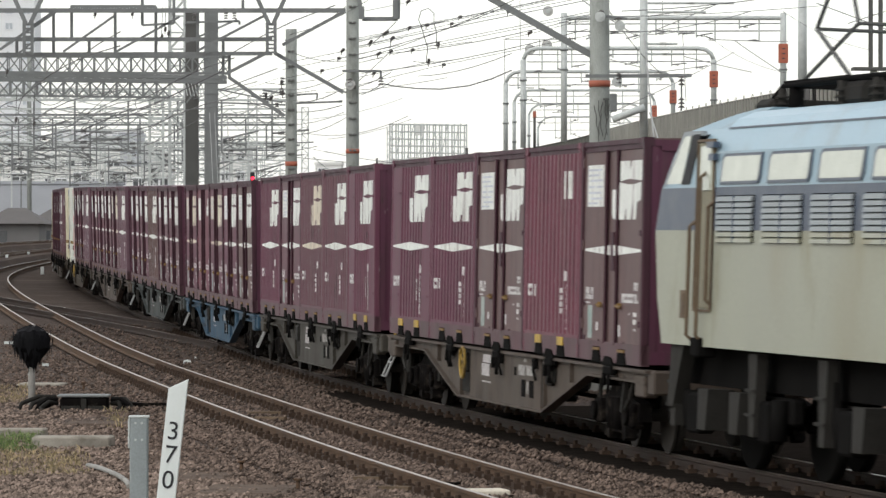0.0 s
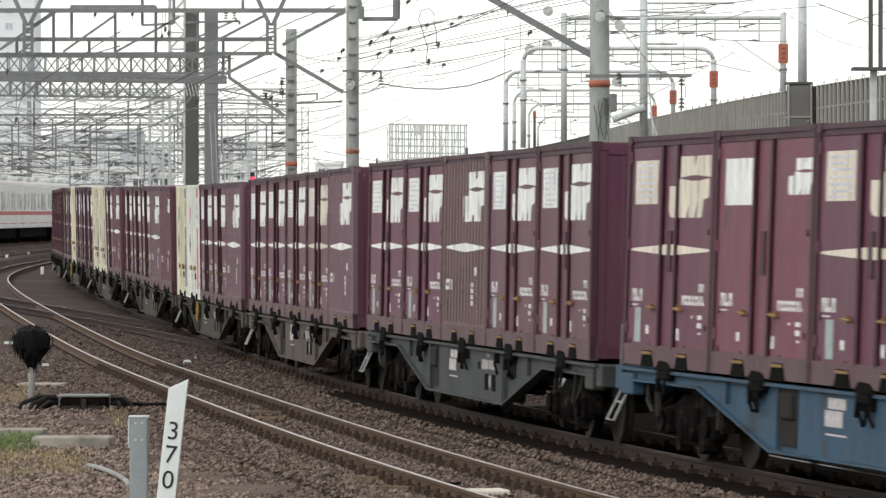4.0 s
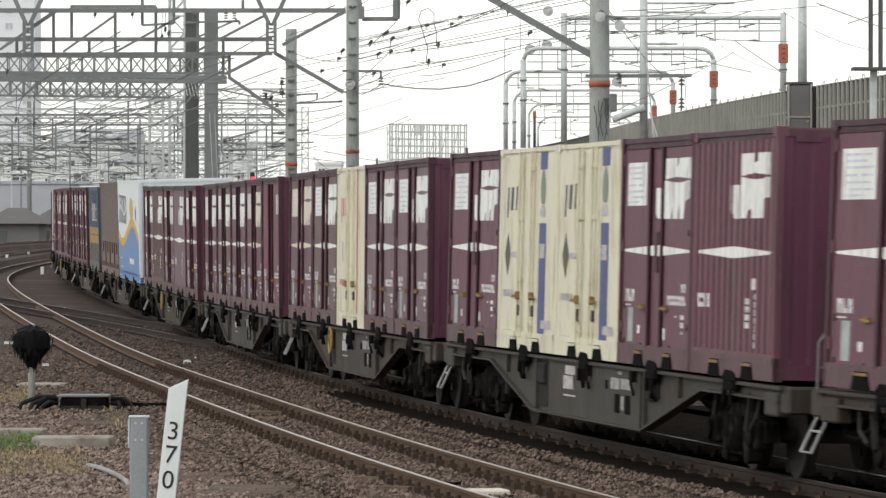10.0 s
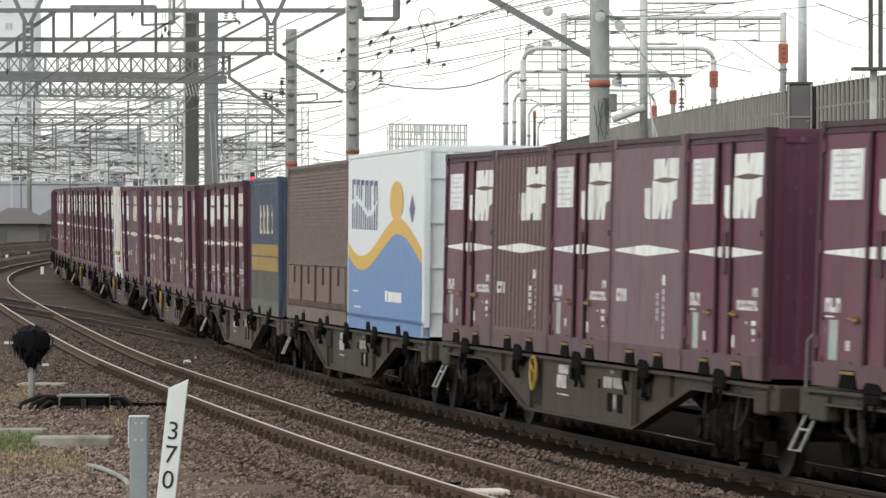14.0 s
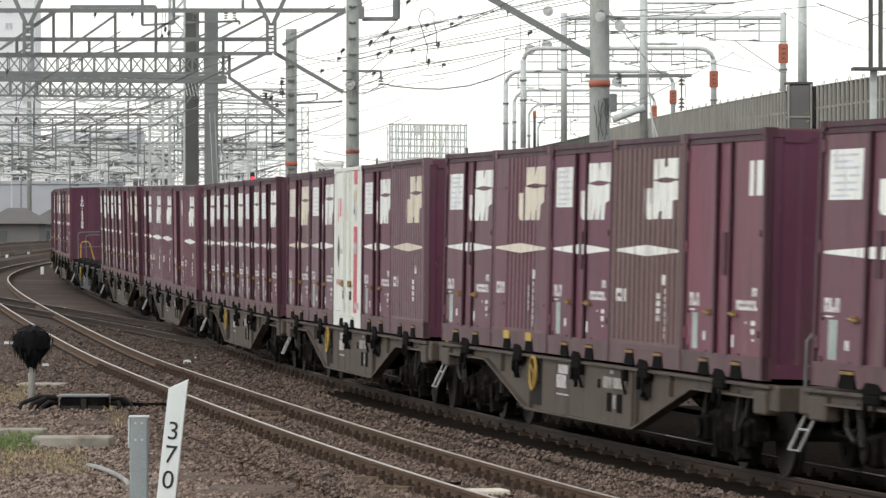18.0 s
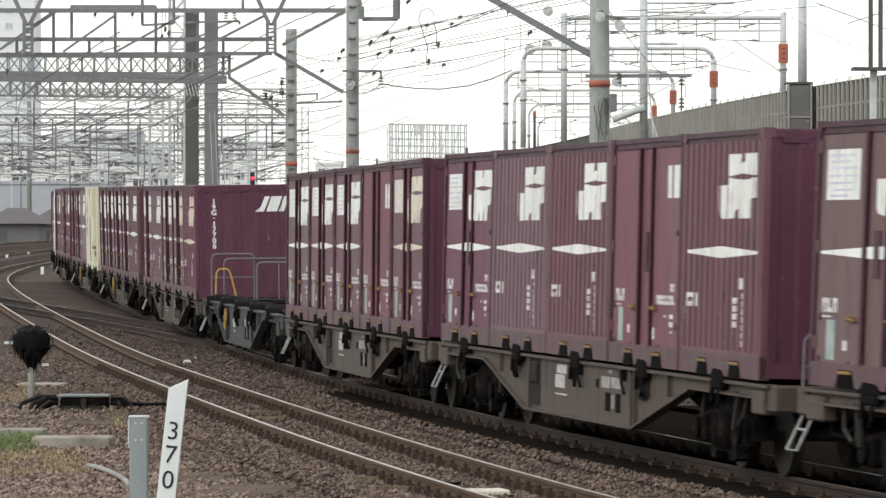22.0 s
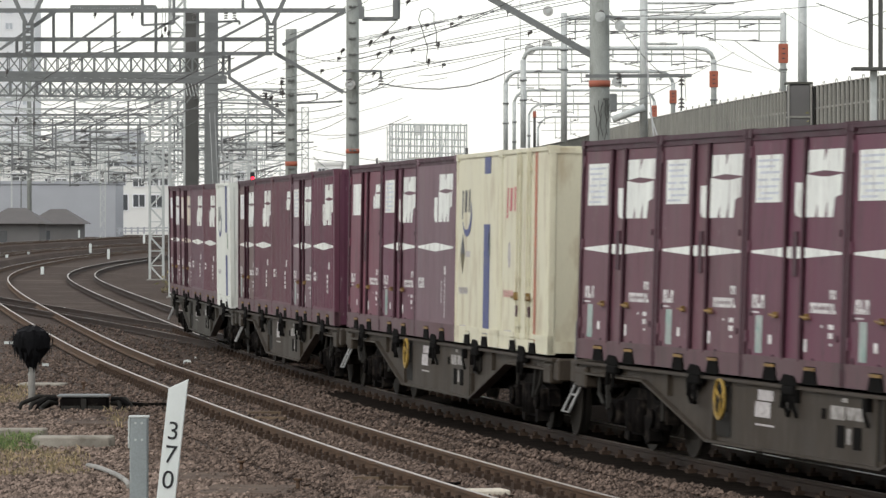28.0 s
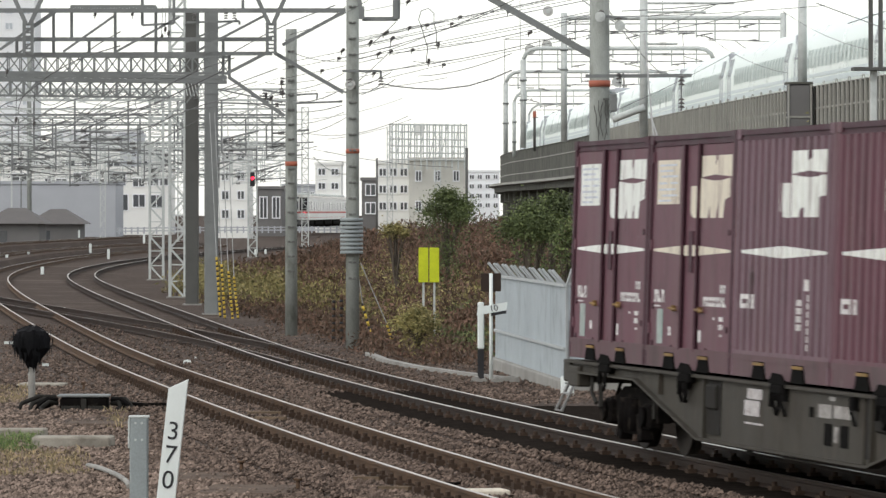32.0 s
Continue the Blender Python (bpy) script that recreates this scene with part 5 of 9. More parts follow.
# what stands on each wagon, from its front to its rear
LOADS = ["DqDCP", "PCCDC", "DDDSD", "DDCDD", "CDDDD", "CDDrb", "cCDDD", "CDbbD", "DDoDD", "RDDDD", "DFDCD", "VB", "TDDD",
         "RCDPD", "CDrDD", "DDDDD", "CRCCD", "DRDDD", "", "CDDCD", "CDDDD", "omFDS", "CDcCD", "wCCDD"]
PAINT = ["beige", "grey", "blue", "teal", "beige", "brown", "brown", "grey", "brown", "grey", "brown", "brown", "beige",
         "beige", "beige", "beige", "beige", "beige", "teal", "beige", "brown", "brown", "brown", "grey"]
HANDWHEEL = {0, 8, 10, 13, 14, 15, 18, 20, 21, 5}
YELLOW_RAIL = {0, 13, 14}
END_NUMBERS = {2: "19D·34583", 17: "19D·20474", 19: "19G·17708", 22: "19F", 12: "19D·22014", 4: "19F", 9: "19D·42776", 16: "19G·8058"}

PROTO = {k: door_container(k) for k in "DRS"}
PROTO.update({k: corrugated_container(k) for k in "CcPFq"})
PROTO.update({k: pale_container(k) for k in "bromw"})
PROTO.update({"T": blue_container(), "B": brown_container(), "V": van_container()})
WAGON_LABEL = {"beige": "beige-brown", "grey": "grey", "blue": "blue", "teal": "dark teal-grey", "brown": "grimy brown"}
WPROTO = {}
TRAIN = []       # (object, distance of its middle behind the train's head, offset ahead on the wagon)
used = set()
NUMBERED = []    # (wagon, container) whose front end carries a number
pick = random.Random(11)


def take(protos, key, make=None):
    """The prototype itself for its first use, then copies."""
    if key not in used:
        used.add(key)
        return protos[key]
    return copy_thing(protos[key], Matrix())


for k, load in enumerate(LOADS):
    mid = 9.475 + WAGON * k
    wk = (PAINT[k], k in HANDWHEEL, not load, k in YELLOW_RAIL)
    if wk not in WPROTO:
        WPROTO[wk] = (empty_wagon if not load else container_wagon)("w_" + PAINT[k], WAGON_LABEL[PAINT[k]] + " bogie flat wagon for containers", wk[1], "none" if not load else "yellow" if k in YELLOW_RAIL else "pipe_grey")
    w = take(WPROTO, wk)
    TRAIN.append((w, mid, 0.0, None))
    x = 9.475
    for i, c in enumerate(load):
        ln = {"T": 6.20, "B": 9.45, "V": 9.45}.get(c, PITCH)
        ob = take(PROTO, c)
        if c in "DCPcq":
            tone = "purple_red" if c == "q" else pick.choice(["purple", "purple", "purple_pale", "purple_brown", "purple_wine", "purple"])
            recolour(ob, ("purple",), (tone,))
            if pick.random() < 0.16:
                recolour(ob, ("mark_white",), ("mark_yellowed",))
        if c == "S":
            recolour(ob, ("purple",), ("purple_red",))
        elif c == "R":
            recolour(ob, ("purple",), ("purple_red",))
        elif c == "F":
            recolour(ob, ("purple",), ("purple_pale",))
        TRAIN.append((ob, mid, x - ln / 2 + (0.36 if c == "T" else 0.0), DECK))
        if k in END_NUMBERS and i == (1 if k == 12 else 0):
            NUMBERED.append((k, ob))
        x = 1.895 if c == "T" else x - ln


# numbers and emblem on the ends that face ahead
for k, ob in NUMBERED:
    upright_text(END_NUMBERS[k], ob, LC / 2 - 0.004, -0.64 if k == 16 else -0.80 if k == 19 else -0.88, 2.09, 0.122, 0.155)
    if k == 19:
        bm = bmesh.new()
        for pts in ([(-0.05, 1.76), (0.22, 1.76), (0.42, 2.12), (0.26, 2.12), (0.13, 1.88)], [(0.29, 1.76), (0.63, 1.76), (0.81, 2.12), (0.47, 2.12)],
                    [(0.69, 1.76), (0.84, 1.76), (0.92, 1.90), (1.09, 1.90), (1.20, 2.12), (0.87, 2.12)]):
            bm.faces.new([bm.verts.new((LC / 2 - 0.005, 0.53 + (y - 0.56) * 0.70, 2.07 + (z - 1.94) * 0.92)) for y, z in pts])
        part("end_emblem", bm, M["mark_white"], ob, "white slanted emblem of blocks")


def insulator(bm, p, direction, n=3, r=0.075, gap=0.07):
    p, d = Vector(p), Vector(direction).normalized()
    for k in range(n):
        q = p + d * gap * k
        tube(bm, [q - d * 0.012, q + d * 0.012, q + d * 0.03], r, 8, r * 0.4)


# ---- the locomotive that pulls it ----
def locomotive():
    ob = thing("electric_locomotive", Matrix(), "pale blue and dirty white electric locomotive with slate band", "locomotive")
    L2, W = 8.55, 1.40
    def section(z):
        return W if z < 3.25 else W - 0.22 * ((z - 3.25) / 0.35) ** 2

    def slab(name, z0, z1, mat, x0=-7.0, x1=7.0, lab=""):
        bm = bmesh.new()
        w0, w1 = section(z0), section(z1)
        prism(bm, [(-w0, z0), (w0, z0), (w1, z1), (-w1, z1)], x0, x1, "x")
        return part(name, bm, M[mat], ob, lab)
    slab("lower_body", 1.27, 2.46, "loco_white", -5.83, 5.83)
    slab("band", 2.46, 2.90, "loco_band", -5.83, 5.83)
    slab("upper_body", 2.90, 3.26, "loco_blue", -5.83, 5.83)
    slab("roof_shoulder", 3.26, 3.50, "loco_blue", -5.83, 5.83)
    bm = bmesh.new()
    prism(bm, [(-1.285, 3.50), (1.285, 3.50), (1.20, 3.60), (1.02, 3.68), (0.6, 3.74), (-0.6, 3.74), (-1.02, 3.68), (-1.20, 3.60)], -5.8, 5.8, "x")
    part("roof", bm, M["loco_blue"], ob)
    for sy in (-1, 1):
        bm = bmesh.new()
        bx(bm, -5.75, 5.75, *sorted((sy * 1.27, sy * 1.30)), 3.492, 3.512)
        part("rain_gutter", bm, M["loco_band"], ob, "dark rain gutter")
    for sx in (-1, 1):
        # cab: bulging nose below, raked glazing above, domed roof
        for nm, rings, key in (("cab_lower", ((1.27, 8.10), (1.75, 8.34), (2.46, 8.50)), "loco_white"), ("cab_band", ((2.46, 8.50), (2.90, 8.30)), "loco_band"),
                               ("cab_upper", ((2.90, 8.26), (3.26, 7.78), (3.50, 7.46)), "loco_blue"), ("cab_roof", ((3.50, 7.56), (3.60, 7.40), (3.68, 7.10), (3.74, 6.6)), "loco_roof")):
            bm = bmesh.new()
            v = []
            for z, x in rings:
                w = section(min(z, 3.52)) - (0 if z <= 3.5 else (z - 3.5) * 1.9)
                v.append([bm.verts.new((sx * a, b, z)) for a, b in ((5.82, -w), (x - 0.25, -w), (x, -w + 0.28), (x + 0.04, 0), (x, w - 0.28), (x - 0.25, w), (5.82, w))])
            n = len(v[0])
            for lo, hi in zip(v, v[1:]):
                for i in range(n):
                    bm.faces.new((lo[i], lo[(i + 1) % n], hi[(i + 1) % n], hi[i]))
            bm.faces.new(v[0])
            bm.faces.new(v[-1])
            part(nm, bm, M[key], ob)
        bm = bmesh.new()
        for y0, y1 in ((-1.0, -0.06), (0.06, 1.0)):
            prism(bm, [(sx * 8.30, 2.93), (sx * 8.31, 2.96), (sx * 7.56, 3.47), (sx * 7.53, 3.45)], y0, y1)
        part("windscreen", bm, M["cab_glass"], ob)
        for sy in (-1, 1):
            # quarter light with a dark pillar beside it, in a pale frame
            bm = bmesh.new()
            prism(bm, [(sx * 7.86, 2.945), (sx * 7.22, 2.945), (sx * 6.86, 3.44), (sx * 7.13, 3.44)], sy * (W - 0.12), sy * (W + 0.004))
            part("quarter_light", bm, M["glass"], ob, "pale cab side glass")
            bm = bmesh.new()
            for a, b in (((7.90, 2.93), (7.15, 3.46)), ((7.15, 3.46), (6.42, 3.46))):
                bar(bm, (sx * a[0], sy * (W - 0.02), a[1]), (sx * b[0], sy * (W - 0.02), b[1]), 0.05)
            part("window_frame", bm, M["loco_slat"], ob)
            bm = bmesh.new()
            prism(bm, [(sx * 7.20, 2.935), (sx * 6.87, 2.935), (sx * 6.46, 3.45), (sx * 6.78, 3.45)], sy * (W - 0.12), sy * (W + 0.009))
            part("dark_pillar", bm, M["rubber"], ob)
            # cab door with its window, frame and rails
            bm = bmesh.new()
            cbx(bm, *sorted((sx * 6.50, sx * 5.90)), *sorted((sy * (W - 0.05), sy * (W + 0.010))), 1.66, 3.36, 0.01)
            part("cab_door", bm, M["loco_door"], ob)
            bm = bmesh.new()
            cbx(bm, *sorted((sx * 6.40, sx * 5.98)), *sorted((sy * (W - 0.03), sy * (W + 0.020))), 2.86, 3.33, 0.01)
            part("door_window", bm, M["glass"], ob)
            for x, z0, z1 in ((6.56, 1.33, 2.55), (5.84, 1.70, 2.75), (6.18, 1.33, 3.05)):
                bm = bmesh.new()
                tube(bm, [(sx * x, sy * (W + 0.01), z0), (sx * x, sy * (W + 0.07), z0 + 0.05), (sx * x, sy * (W + 0.07), z1 - 0.05), (sx * x, sy * (W + 0.01), z1)], 0.022, 6)
                part("grab_rail", bm, M["grab_brown"], ob)
            bm = bmesh.new()
            for a, b in (((6.53, 1.64), (6.53, 3.38)), ((5.87, 1.64), (5.87, 3.38)), ((6.53, 3.38), (5.87, 3.38)), ((6.53, 1.64), (5.87, 1.64))):
                bar(bm, (sx * a[0], sy * (W + 0.008), a[1]), (sx * b[0], sy * (W + 0.008), b[1]), 0.028)
            part("door_seam", bm, M["grab_brown"], ob)
            bm = bmesh.new()
            bx(bm, *sorted((sx * 6.0, sx * 5.72)), *sorted((sy * W, sy * (W + 0.07))), 3.30, 3.36)
            bx(bm, *sorted((sx * 5.95, sx * 5.75)), *sorted((sy * W, sy * (W + 0.06))), 3.17, 3.24)
            part("rain_hood", bm, M["loco_band"], ob)
            bm = bmesh.new()
            bx(bm, *sorted((sx * 7.08, sx * 6.84)), *sorted((sy * (W + 0.002), sy * (W + 0.015))), 1.55, 1.84)
            bx(bm, *sorted((sx * 7.02, sx * 6.90)), *sorted((sy * (W + 0.015), sy * (W + 0.025))), 1.58, 1.81)
            part("side_lamp", bm, M["grab_brown"], ob)
            bm = bmesh.new()
            cbx(bm, *sorted((sx * 6.45, sx * 6.15)), *sorted((sy * 1.25, sy * (W + 0.06))), 1.16, 1.36, 0.02)
            part("step_box", bm, M["black_gap"], ob)
            bm = bmesh.new()
            prism(bm, [(sx * 7.55, 1.28), (sx * 7.05, 1.28), (sx * 7.45, 0.62), (sx * 7.68, 0.62)], sy * 1.22, sy * 1.36)
            part("step_plate", bm, M["gear_pale"], ob, "dusty grey step plate")
    for sy in (-1, 1):
        for k in range(7):
            x = -4.83 + 1.78 * k
            if x + 0.8 > 5.8:
                continue
            wd = new("engine_window")
            wd.parent = ob
            bm = bmesh.new()
            prism(bm, [(x - 0.80, 2.925), (x + 0.64, 2.925), (x + 0.72, 2.98), (x + 0.80, 3.235), (x - 0.62, 3.235), (x - 0.72, 3.19)], sy * (W - 0.03), sy * (W + 0.016))
            part("frame", bm, M["loco_band"], wd)
            bm = bmesh.new()
            prism(bm, [(x - 0.735, 2.955), (x + 0.61, 2.955), (x + 0.66, 3.0), (x + 0.735, 3.205), (x - 0.59, 3.205), (x - 0.66, 3.17)], sy * (W - 0.02), sy * (W + 0.020))
            part("pane", bm, M["glass"], wd)
        for k in range(7):
            x = -5.02 + 1.74 * k
            lv = new("louvre")
            lv.parent = ob
            # black sheet behind the slats paints the shade between them
            bm = bmesh.new()
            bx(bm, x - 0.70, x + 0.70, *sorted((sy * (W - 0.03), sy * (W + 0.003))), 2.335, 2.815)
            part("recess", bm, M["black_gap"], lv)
            for q in range(8):
                z = 2.345 + 0.059 * q
                bm = bmesh.new()
                prism(bm, [(sy * (W + 0.004), z), (sy * (W + 0.035), z - 0.006), (sy * (W + 0.030), z + 0.034), (sy * (W + 0.004), z + 0.046)], x - 0.68, x + 0.68, "x")
                part("slat", bm, M["loco_slat"] if z > 2.46 else M["loco_white"], lv)
            bm = bmesh.new()
            bx(bm, x - 0.012, x + 0.012, *sorted((sy * W, sy * (W + 0.038))), 2.34, 2.81)
            part("mullion", bm, M["loco_band"], lv)
    # underframe and running gear
    for x in (-5.6, 0, 5.6):
        bg = new("loco_bogie")
        bg.parent = ob
        bg.matrix_basis = pose(x, 0, 0)
        for sy in (-1, 1):
            bm = bmesh.new()
            cbx(bm, -1.9, 1.9, *sorted((sy * 0.98, sy * 1.12)), 0.55, 0.82, 0.03)
            for a in (-1.35, 1.35):
                cbx(bm, a - 0.22, a + 0.22, *sorted((sy * 1.08, sy * 1.28)), 0.36, 0.78, 0.03)
                tube(bm, [(a - 0.34, sy * 1.18, 0.4), (a - 0.34, sy * 1.18, 0.8)], 0.09, 8)
                tube(bm, [(a + 0.34, sy * 1.18, 0.4), (a + 0.34, sy * 1.18, 0.8)], 0.09, 8)
                prism(bm, [(a - 0.6, 1.04), (a - 0.45, 1.04), (a - 0.3, 0.5), (a - 0.42, 0.5)], sy * 1.2, sy * 1.26)
            part("side_frame", bm, M["black_gap"], bg)
        for a in (-1.35, 1.35):
            bm = bmesh.new()
            tube(bm, [(a, -0.8, 0.56), (a, 0.8, 0.56)], 0.09, 10)
            for sy in (-1, 1):
                disc(bm, (a, sy * 0.56, 0.56), 0.56, (0, 1, 0), 0.12, 28)
            part("wheelset", bm, M["black_gap"], bg)
        for a in (-0.62, 0.62):
            bm = bmesh.new()
            prism(bm, [(a - 0.20, 0.42), (a + 0.12, 0.42), (a + 0.20, 0.84), (a - 0.20, 0.84)], -1.36, -1.08)
            part("sand_box", bm, M["gear_pale"], bg, "dusty grey sand box")
        for a in (-1.95, 1.15):
            bm = bmesh.new()
            prism(bm, [(a - 0.16, 1.24), (a + 0.16, 1.24), (a + 0.10, 0.42), (a - 0.08, 0.42)], -1.33, -1.22)
            for z in (0.62, 0.86):
                bx(bm, a - 0.2, a + 0.12, -1.35, -1.30, z, z + 0.03)
            part("hanger_plate", bm, M["gear_pale"], bg, "dusty grey hanger plate")
    bm = bmesh.new()
    bx(bm, -7.9, 7.9, -1.1, 1.1, 0.86, 1.27)
    part("underframe", bm, M["black_gap"], ob)
    # roof gear: pantograph, insulators, boxes
    bm = bmesh.new()
    px = -5.05
    for x in (px - 0.9, px + 0.9):
        for y in (-0.55, 0.55):
            tube(bm, [(x, y, 3.72), (x, y, 3.84), (x, y, 3.96)], 0.085, 8)
    for y in (-0.57, 0.57):
        bx(bm, px - 1.15, px + 1.15, y - 0.05, y + 0.05, 3.95, 4.02)
    for x in (px - 1.1, px + 1.1):
        bx(bm, x - 0.05, x + 0.05, -0.6, 0.6, 3.95, 4.02)
    part("pantograph_base", bm, M["black_gap"], ob)
    bm = bmesh.new()
    for y in (-0.5, 0.5):
        for a, b in (((px - 0.9, y, 4.0), (px + 0.75, y * 0.8, 4.55)), ((px + 0.9, y, 4.0), (px - 0.75, y * 0.8, 4.55)), ((px + 0.75, y * 0.8, 4.55), (px + 0.1, y * 0.7, 5.2)), ((px - 0.75, y * 0.8, 4.55), (px - 0.1, y * 0.7, 5.2))):
            tube(bm, [a, b], 0.024, 6)
    tube(bm, [(px + 0.75, -0.4, 4.55), (px + 0.75, 0.4, 4.55)], 0.02, 6)
    tube(bm, [(px - 0.75, -0.4, 4.55), (px - 0.75, 0.4, 4.55)], 0.02, 6)
    for x in (-0.18, 0.18):
        tube(bm, [(px + x, -0.95, 5.12), (px + x, -0.75, 5.2), (px + x, 0.75, 5.2), (px + x, 0.95, 5.12)], 0.022, 6)
    part("pantograph", bm, M["girder_dark"], ob)
    for x, l, h in ((-6.55, 0.3, 0.10), (-3.3, 0.4, 0.20), (-1.6, 0.6, 0.22), (0.6, 0.9, 0.2), (3.4, 0.9, 0.2)):
        bm = bmesh.new()
        cbx(bm, x - l, x + l, -0.75, 0.75, 3.70, 3.74 + h, 0.06)
        part("roof_equipment", bm, M["gear_grey"], ob)
    for x, y in ((-6.3, -0.6), (-3.6, -0.75), (-2.4, -0.75), (-0.3, -0.75)):
        bm = bmesh.new()
        tube(bm, [(x, y, 3.66), (x, y, 3.95)], 0.05, 8)
        insulator(bm, (x, y, 3.72), (0, 0, 1), 3, 0.09)
        part("roof_insulator", bm, M["gear_pale"], ob)
    bm = bmesh.new()
    tube(bm, [(-6.8, -0.65, 3.74), (-6.3, -0.6, 3.97), (-3.6, -0.75, 3.97), (-0.3, -0.75, 3.97), (1.5, -0.7, 3.9)], 0.025, 6)
    part("roof_cable", bm, M["black_gap"], ob)
    return ob


TRAIN.append((locomotive(), -9.35, 0.0, None))


# ---- overhead line: masts, gantries, brackets and wires ----
def spot(a, b, d):
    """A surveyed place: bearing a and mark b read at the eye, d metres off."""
    return Vector(((a - 784) * d / 9088.6, d, EYE_Z - (b - 374.48) * d / 9088.6))


def concrete_mast(a, b_base, d, top, r, label, bands=(), steps=True, mat="pole_concrete"):
    base = spot(a, b_base, d)
    base.z = ground_z(d)
    ob = thing("concrete_mast", Matrix.Translation(base), label, "mast", "overhead line masts")
    h = EYE_Z - (top - 374.48) * d / 9088.6 - base.z
    bm = bmesh.new()
    tube(bm, [(0, 0, -0.3), (0, 0, h * 0.5), (0, 0, h)], r, 16, r * 0.9)
    part("shaft", bm, M[mat], ob)
    for y0, y1 in bands:
        bm = bmesh.new()
        z0, z1 = (EYE_Z - (q - 374.48) * d / 9088.6 - base.z for q in (y1, y0))
        tube(bm, [(0, 0, z0), (0, 0, z1)], r * 1.004, 16)
        part("band", bm, M["orange"], ob, "orange painted band")
    if steps:
        z = 1.6
        while z < h - 0.3:
            bm = bmesh.new()
            for sg in (-1, 1):
                bx(bm, *sorted((sg * r * 0.08, sg * r * 0.55)), -r - 0.02, -r * 0.75, z - 0.02, z + 0.015)
            bx(bm, -r * 0.55, r * 0.55, -r - 0.01, -r * 0.75, z - 0.03, z - 0.02)
            part("step_bolt", bm, M["bolt_grey"], ob)
            z += 0.36
    return ob


def lattice_mast(a, b_base, d, top, w, label, mat="galv"):
    base = spot(a, b_base, d)
    base.z = ground_z(d)
    h = EYE_Z - (top - 374.48) * d / 9088.6 - base.z
    ob = thing("lattice_mast", Matrix.Translation(base), label, "mast", "lattice masts")
    for sx in (-1, 1):
        for sy in (-1, 1):
            bm = bmesh.new()
            bar(bm, (sx * w / 2, sy * w / 2, -0.2), (sx * w / 2, sy * w / 2, h), 0.075)
            part("leg", bm, M[mat], ob)
    bm = bmesh.new()
    n = max(3, int(h / (w * 1.05)))
    for k in range(n):
        z0, z1 = h * k / n, h * (k + 1) / n
        for sg in (-1, 1):
            s = 1 if k % 2 else -1
            bar(bm, (-s * w / 2, sg * w / 2, z0), (s * w / 2, sg * w / 2, z1), 0.045)
            bar(bm, (sg * w / 2, -s * w / 2, z0), (sg * w / 2, s * w / 2, z1), 0.045)
            bar(bm, (-w / 2, sg * w / 2, z1), (w / 2, sg * w / 2, z1), 0.04)
    tagged(part("bracing", bm, M[mat], ob), kind="stuff")
    bm = bmesh.new()
    bx(bm, -w * 0.7, w * 0.7, -w * 0.7, w * 0.7, -0.25, 0.05)
    part("footing", bm, M["concrete"], ob)
    return ob


def member(bm, p, q, d, w, d2=None):
    bar(bm, spot(*p, d), spot(*q, d2 or d), w)


def truss(name, p, q, d, drop, deep, mat, label, d2=None, chord=0.09, web=0.05, bays=None):
    """A box truss from p to q; drop: its height, deep: its depth along the view."""
    ob = thing(name, Matrix(), label, "gantry beam", "gantries")
    a, b = spot(*p, d), spot(*q, d2 or d)
    ln = (b - a).length
    n = bays or max(4, int(ln / drop))
    for dy in (0, deep):
        for dz in (0, -drop):
            bm = bmesh.new()
            o = Vector((0, dy, dz))
            bar(bm, a + o, b + o, chord)
            part("chord", bm, M[mat], ob)
    bm = bmesh.new()
    for k in range(n):
        p0, p1 = a + (b - a) * k / n, a + (b - a) * (k + 1) / n
        for dy in (0, deep):
            o = Vector((0, dy, 0))
            u = Vector((0, 0, -drop))
            s = (p0 + o, p1 + o + u) if (k + (dy > 0)) % 2 else (p0 + o + u, p1 + o)
            bar(bm, *s, web)
            bar(bm, p0 + o, p0 + o + u, web)
        bar(bm, p0, p1 + Vector((0, deep, 0)), web * 0.8)
    tagged(part("web", bm, M[mat], ob), kind="stuff")
    return ob


# the great portal nearest to the camera
portal = thing("gantry", Matrix(), "grey steel portal frame over the tracks with hangers", "gantry", "gantries")
DG = 116.0
for nm, segs, w in (("top_chord", [((-20, 19), (612, 19))], 0.10), ("middle_chord", [((-20, 70), (482, 70))], 0.09),
                    ("lower_chord", [((-20, 97), (482, 95))], 0.085), ("upper_bar", [((125, 12), (276, 12))], 0.07)):
    for p, q in segs:
        bm = bmesh.new()
        member(bm, p, q, DG, w)
        part(nm, bm, M["girder"], portal)
for p, q in (((95, 19), (95, 97)), ((127, 12), (127, 70)), ((158, 70), (158, 97)), ((204, 19), (204, 97)), ((276, 12), (276, 97)), ((252, 0), (252, 45)), ((308, 0), (308, 42)),
             ((395, 70), (395, 137)), ((406, 97), (406, 140)), ((30, 70), (30, 97)), ((350, 19), (350, 97)), ((430, 0), (430, 19))):
    bm = bmesh.new()
    member(bm, p, q, DG + 0.3, 0.065)
    part("post", bm, M["girder"], portal)
for p, q, w in (((0, 88), (98, 22), .06), ((112, 92), (206, 26), .05), ((205, 92), (318, 30), .05), ((350, 90), (472, 26), .055), ((400, 131), (476, 92), .07), ((405, 137), (503, 205), .08),
                ((486, 94), (608, 164), .085), ((500, 80), (608, 22), .07), ((252, 45), (308, 42), .05), ((60, 45), (96, 20), .05), ((30, 97), (62, 72), .04), ((330, 75), (420, 35), .04)):
    bm = bmesh.new()
    member(bm, p, q, DG - 0.2, w)
    part("brace", bm, M["girder"], portal)
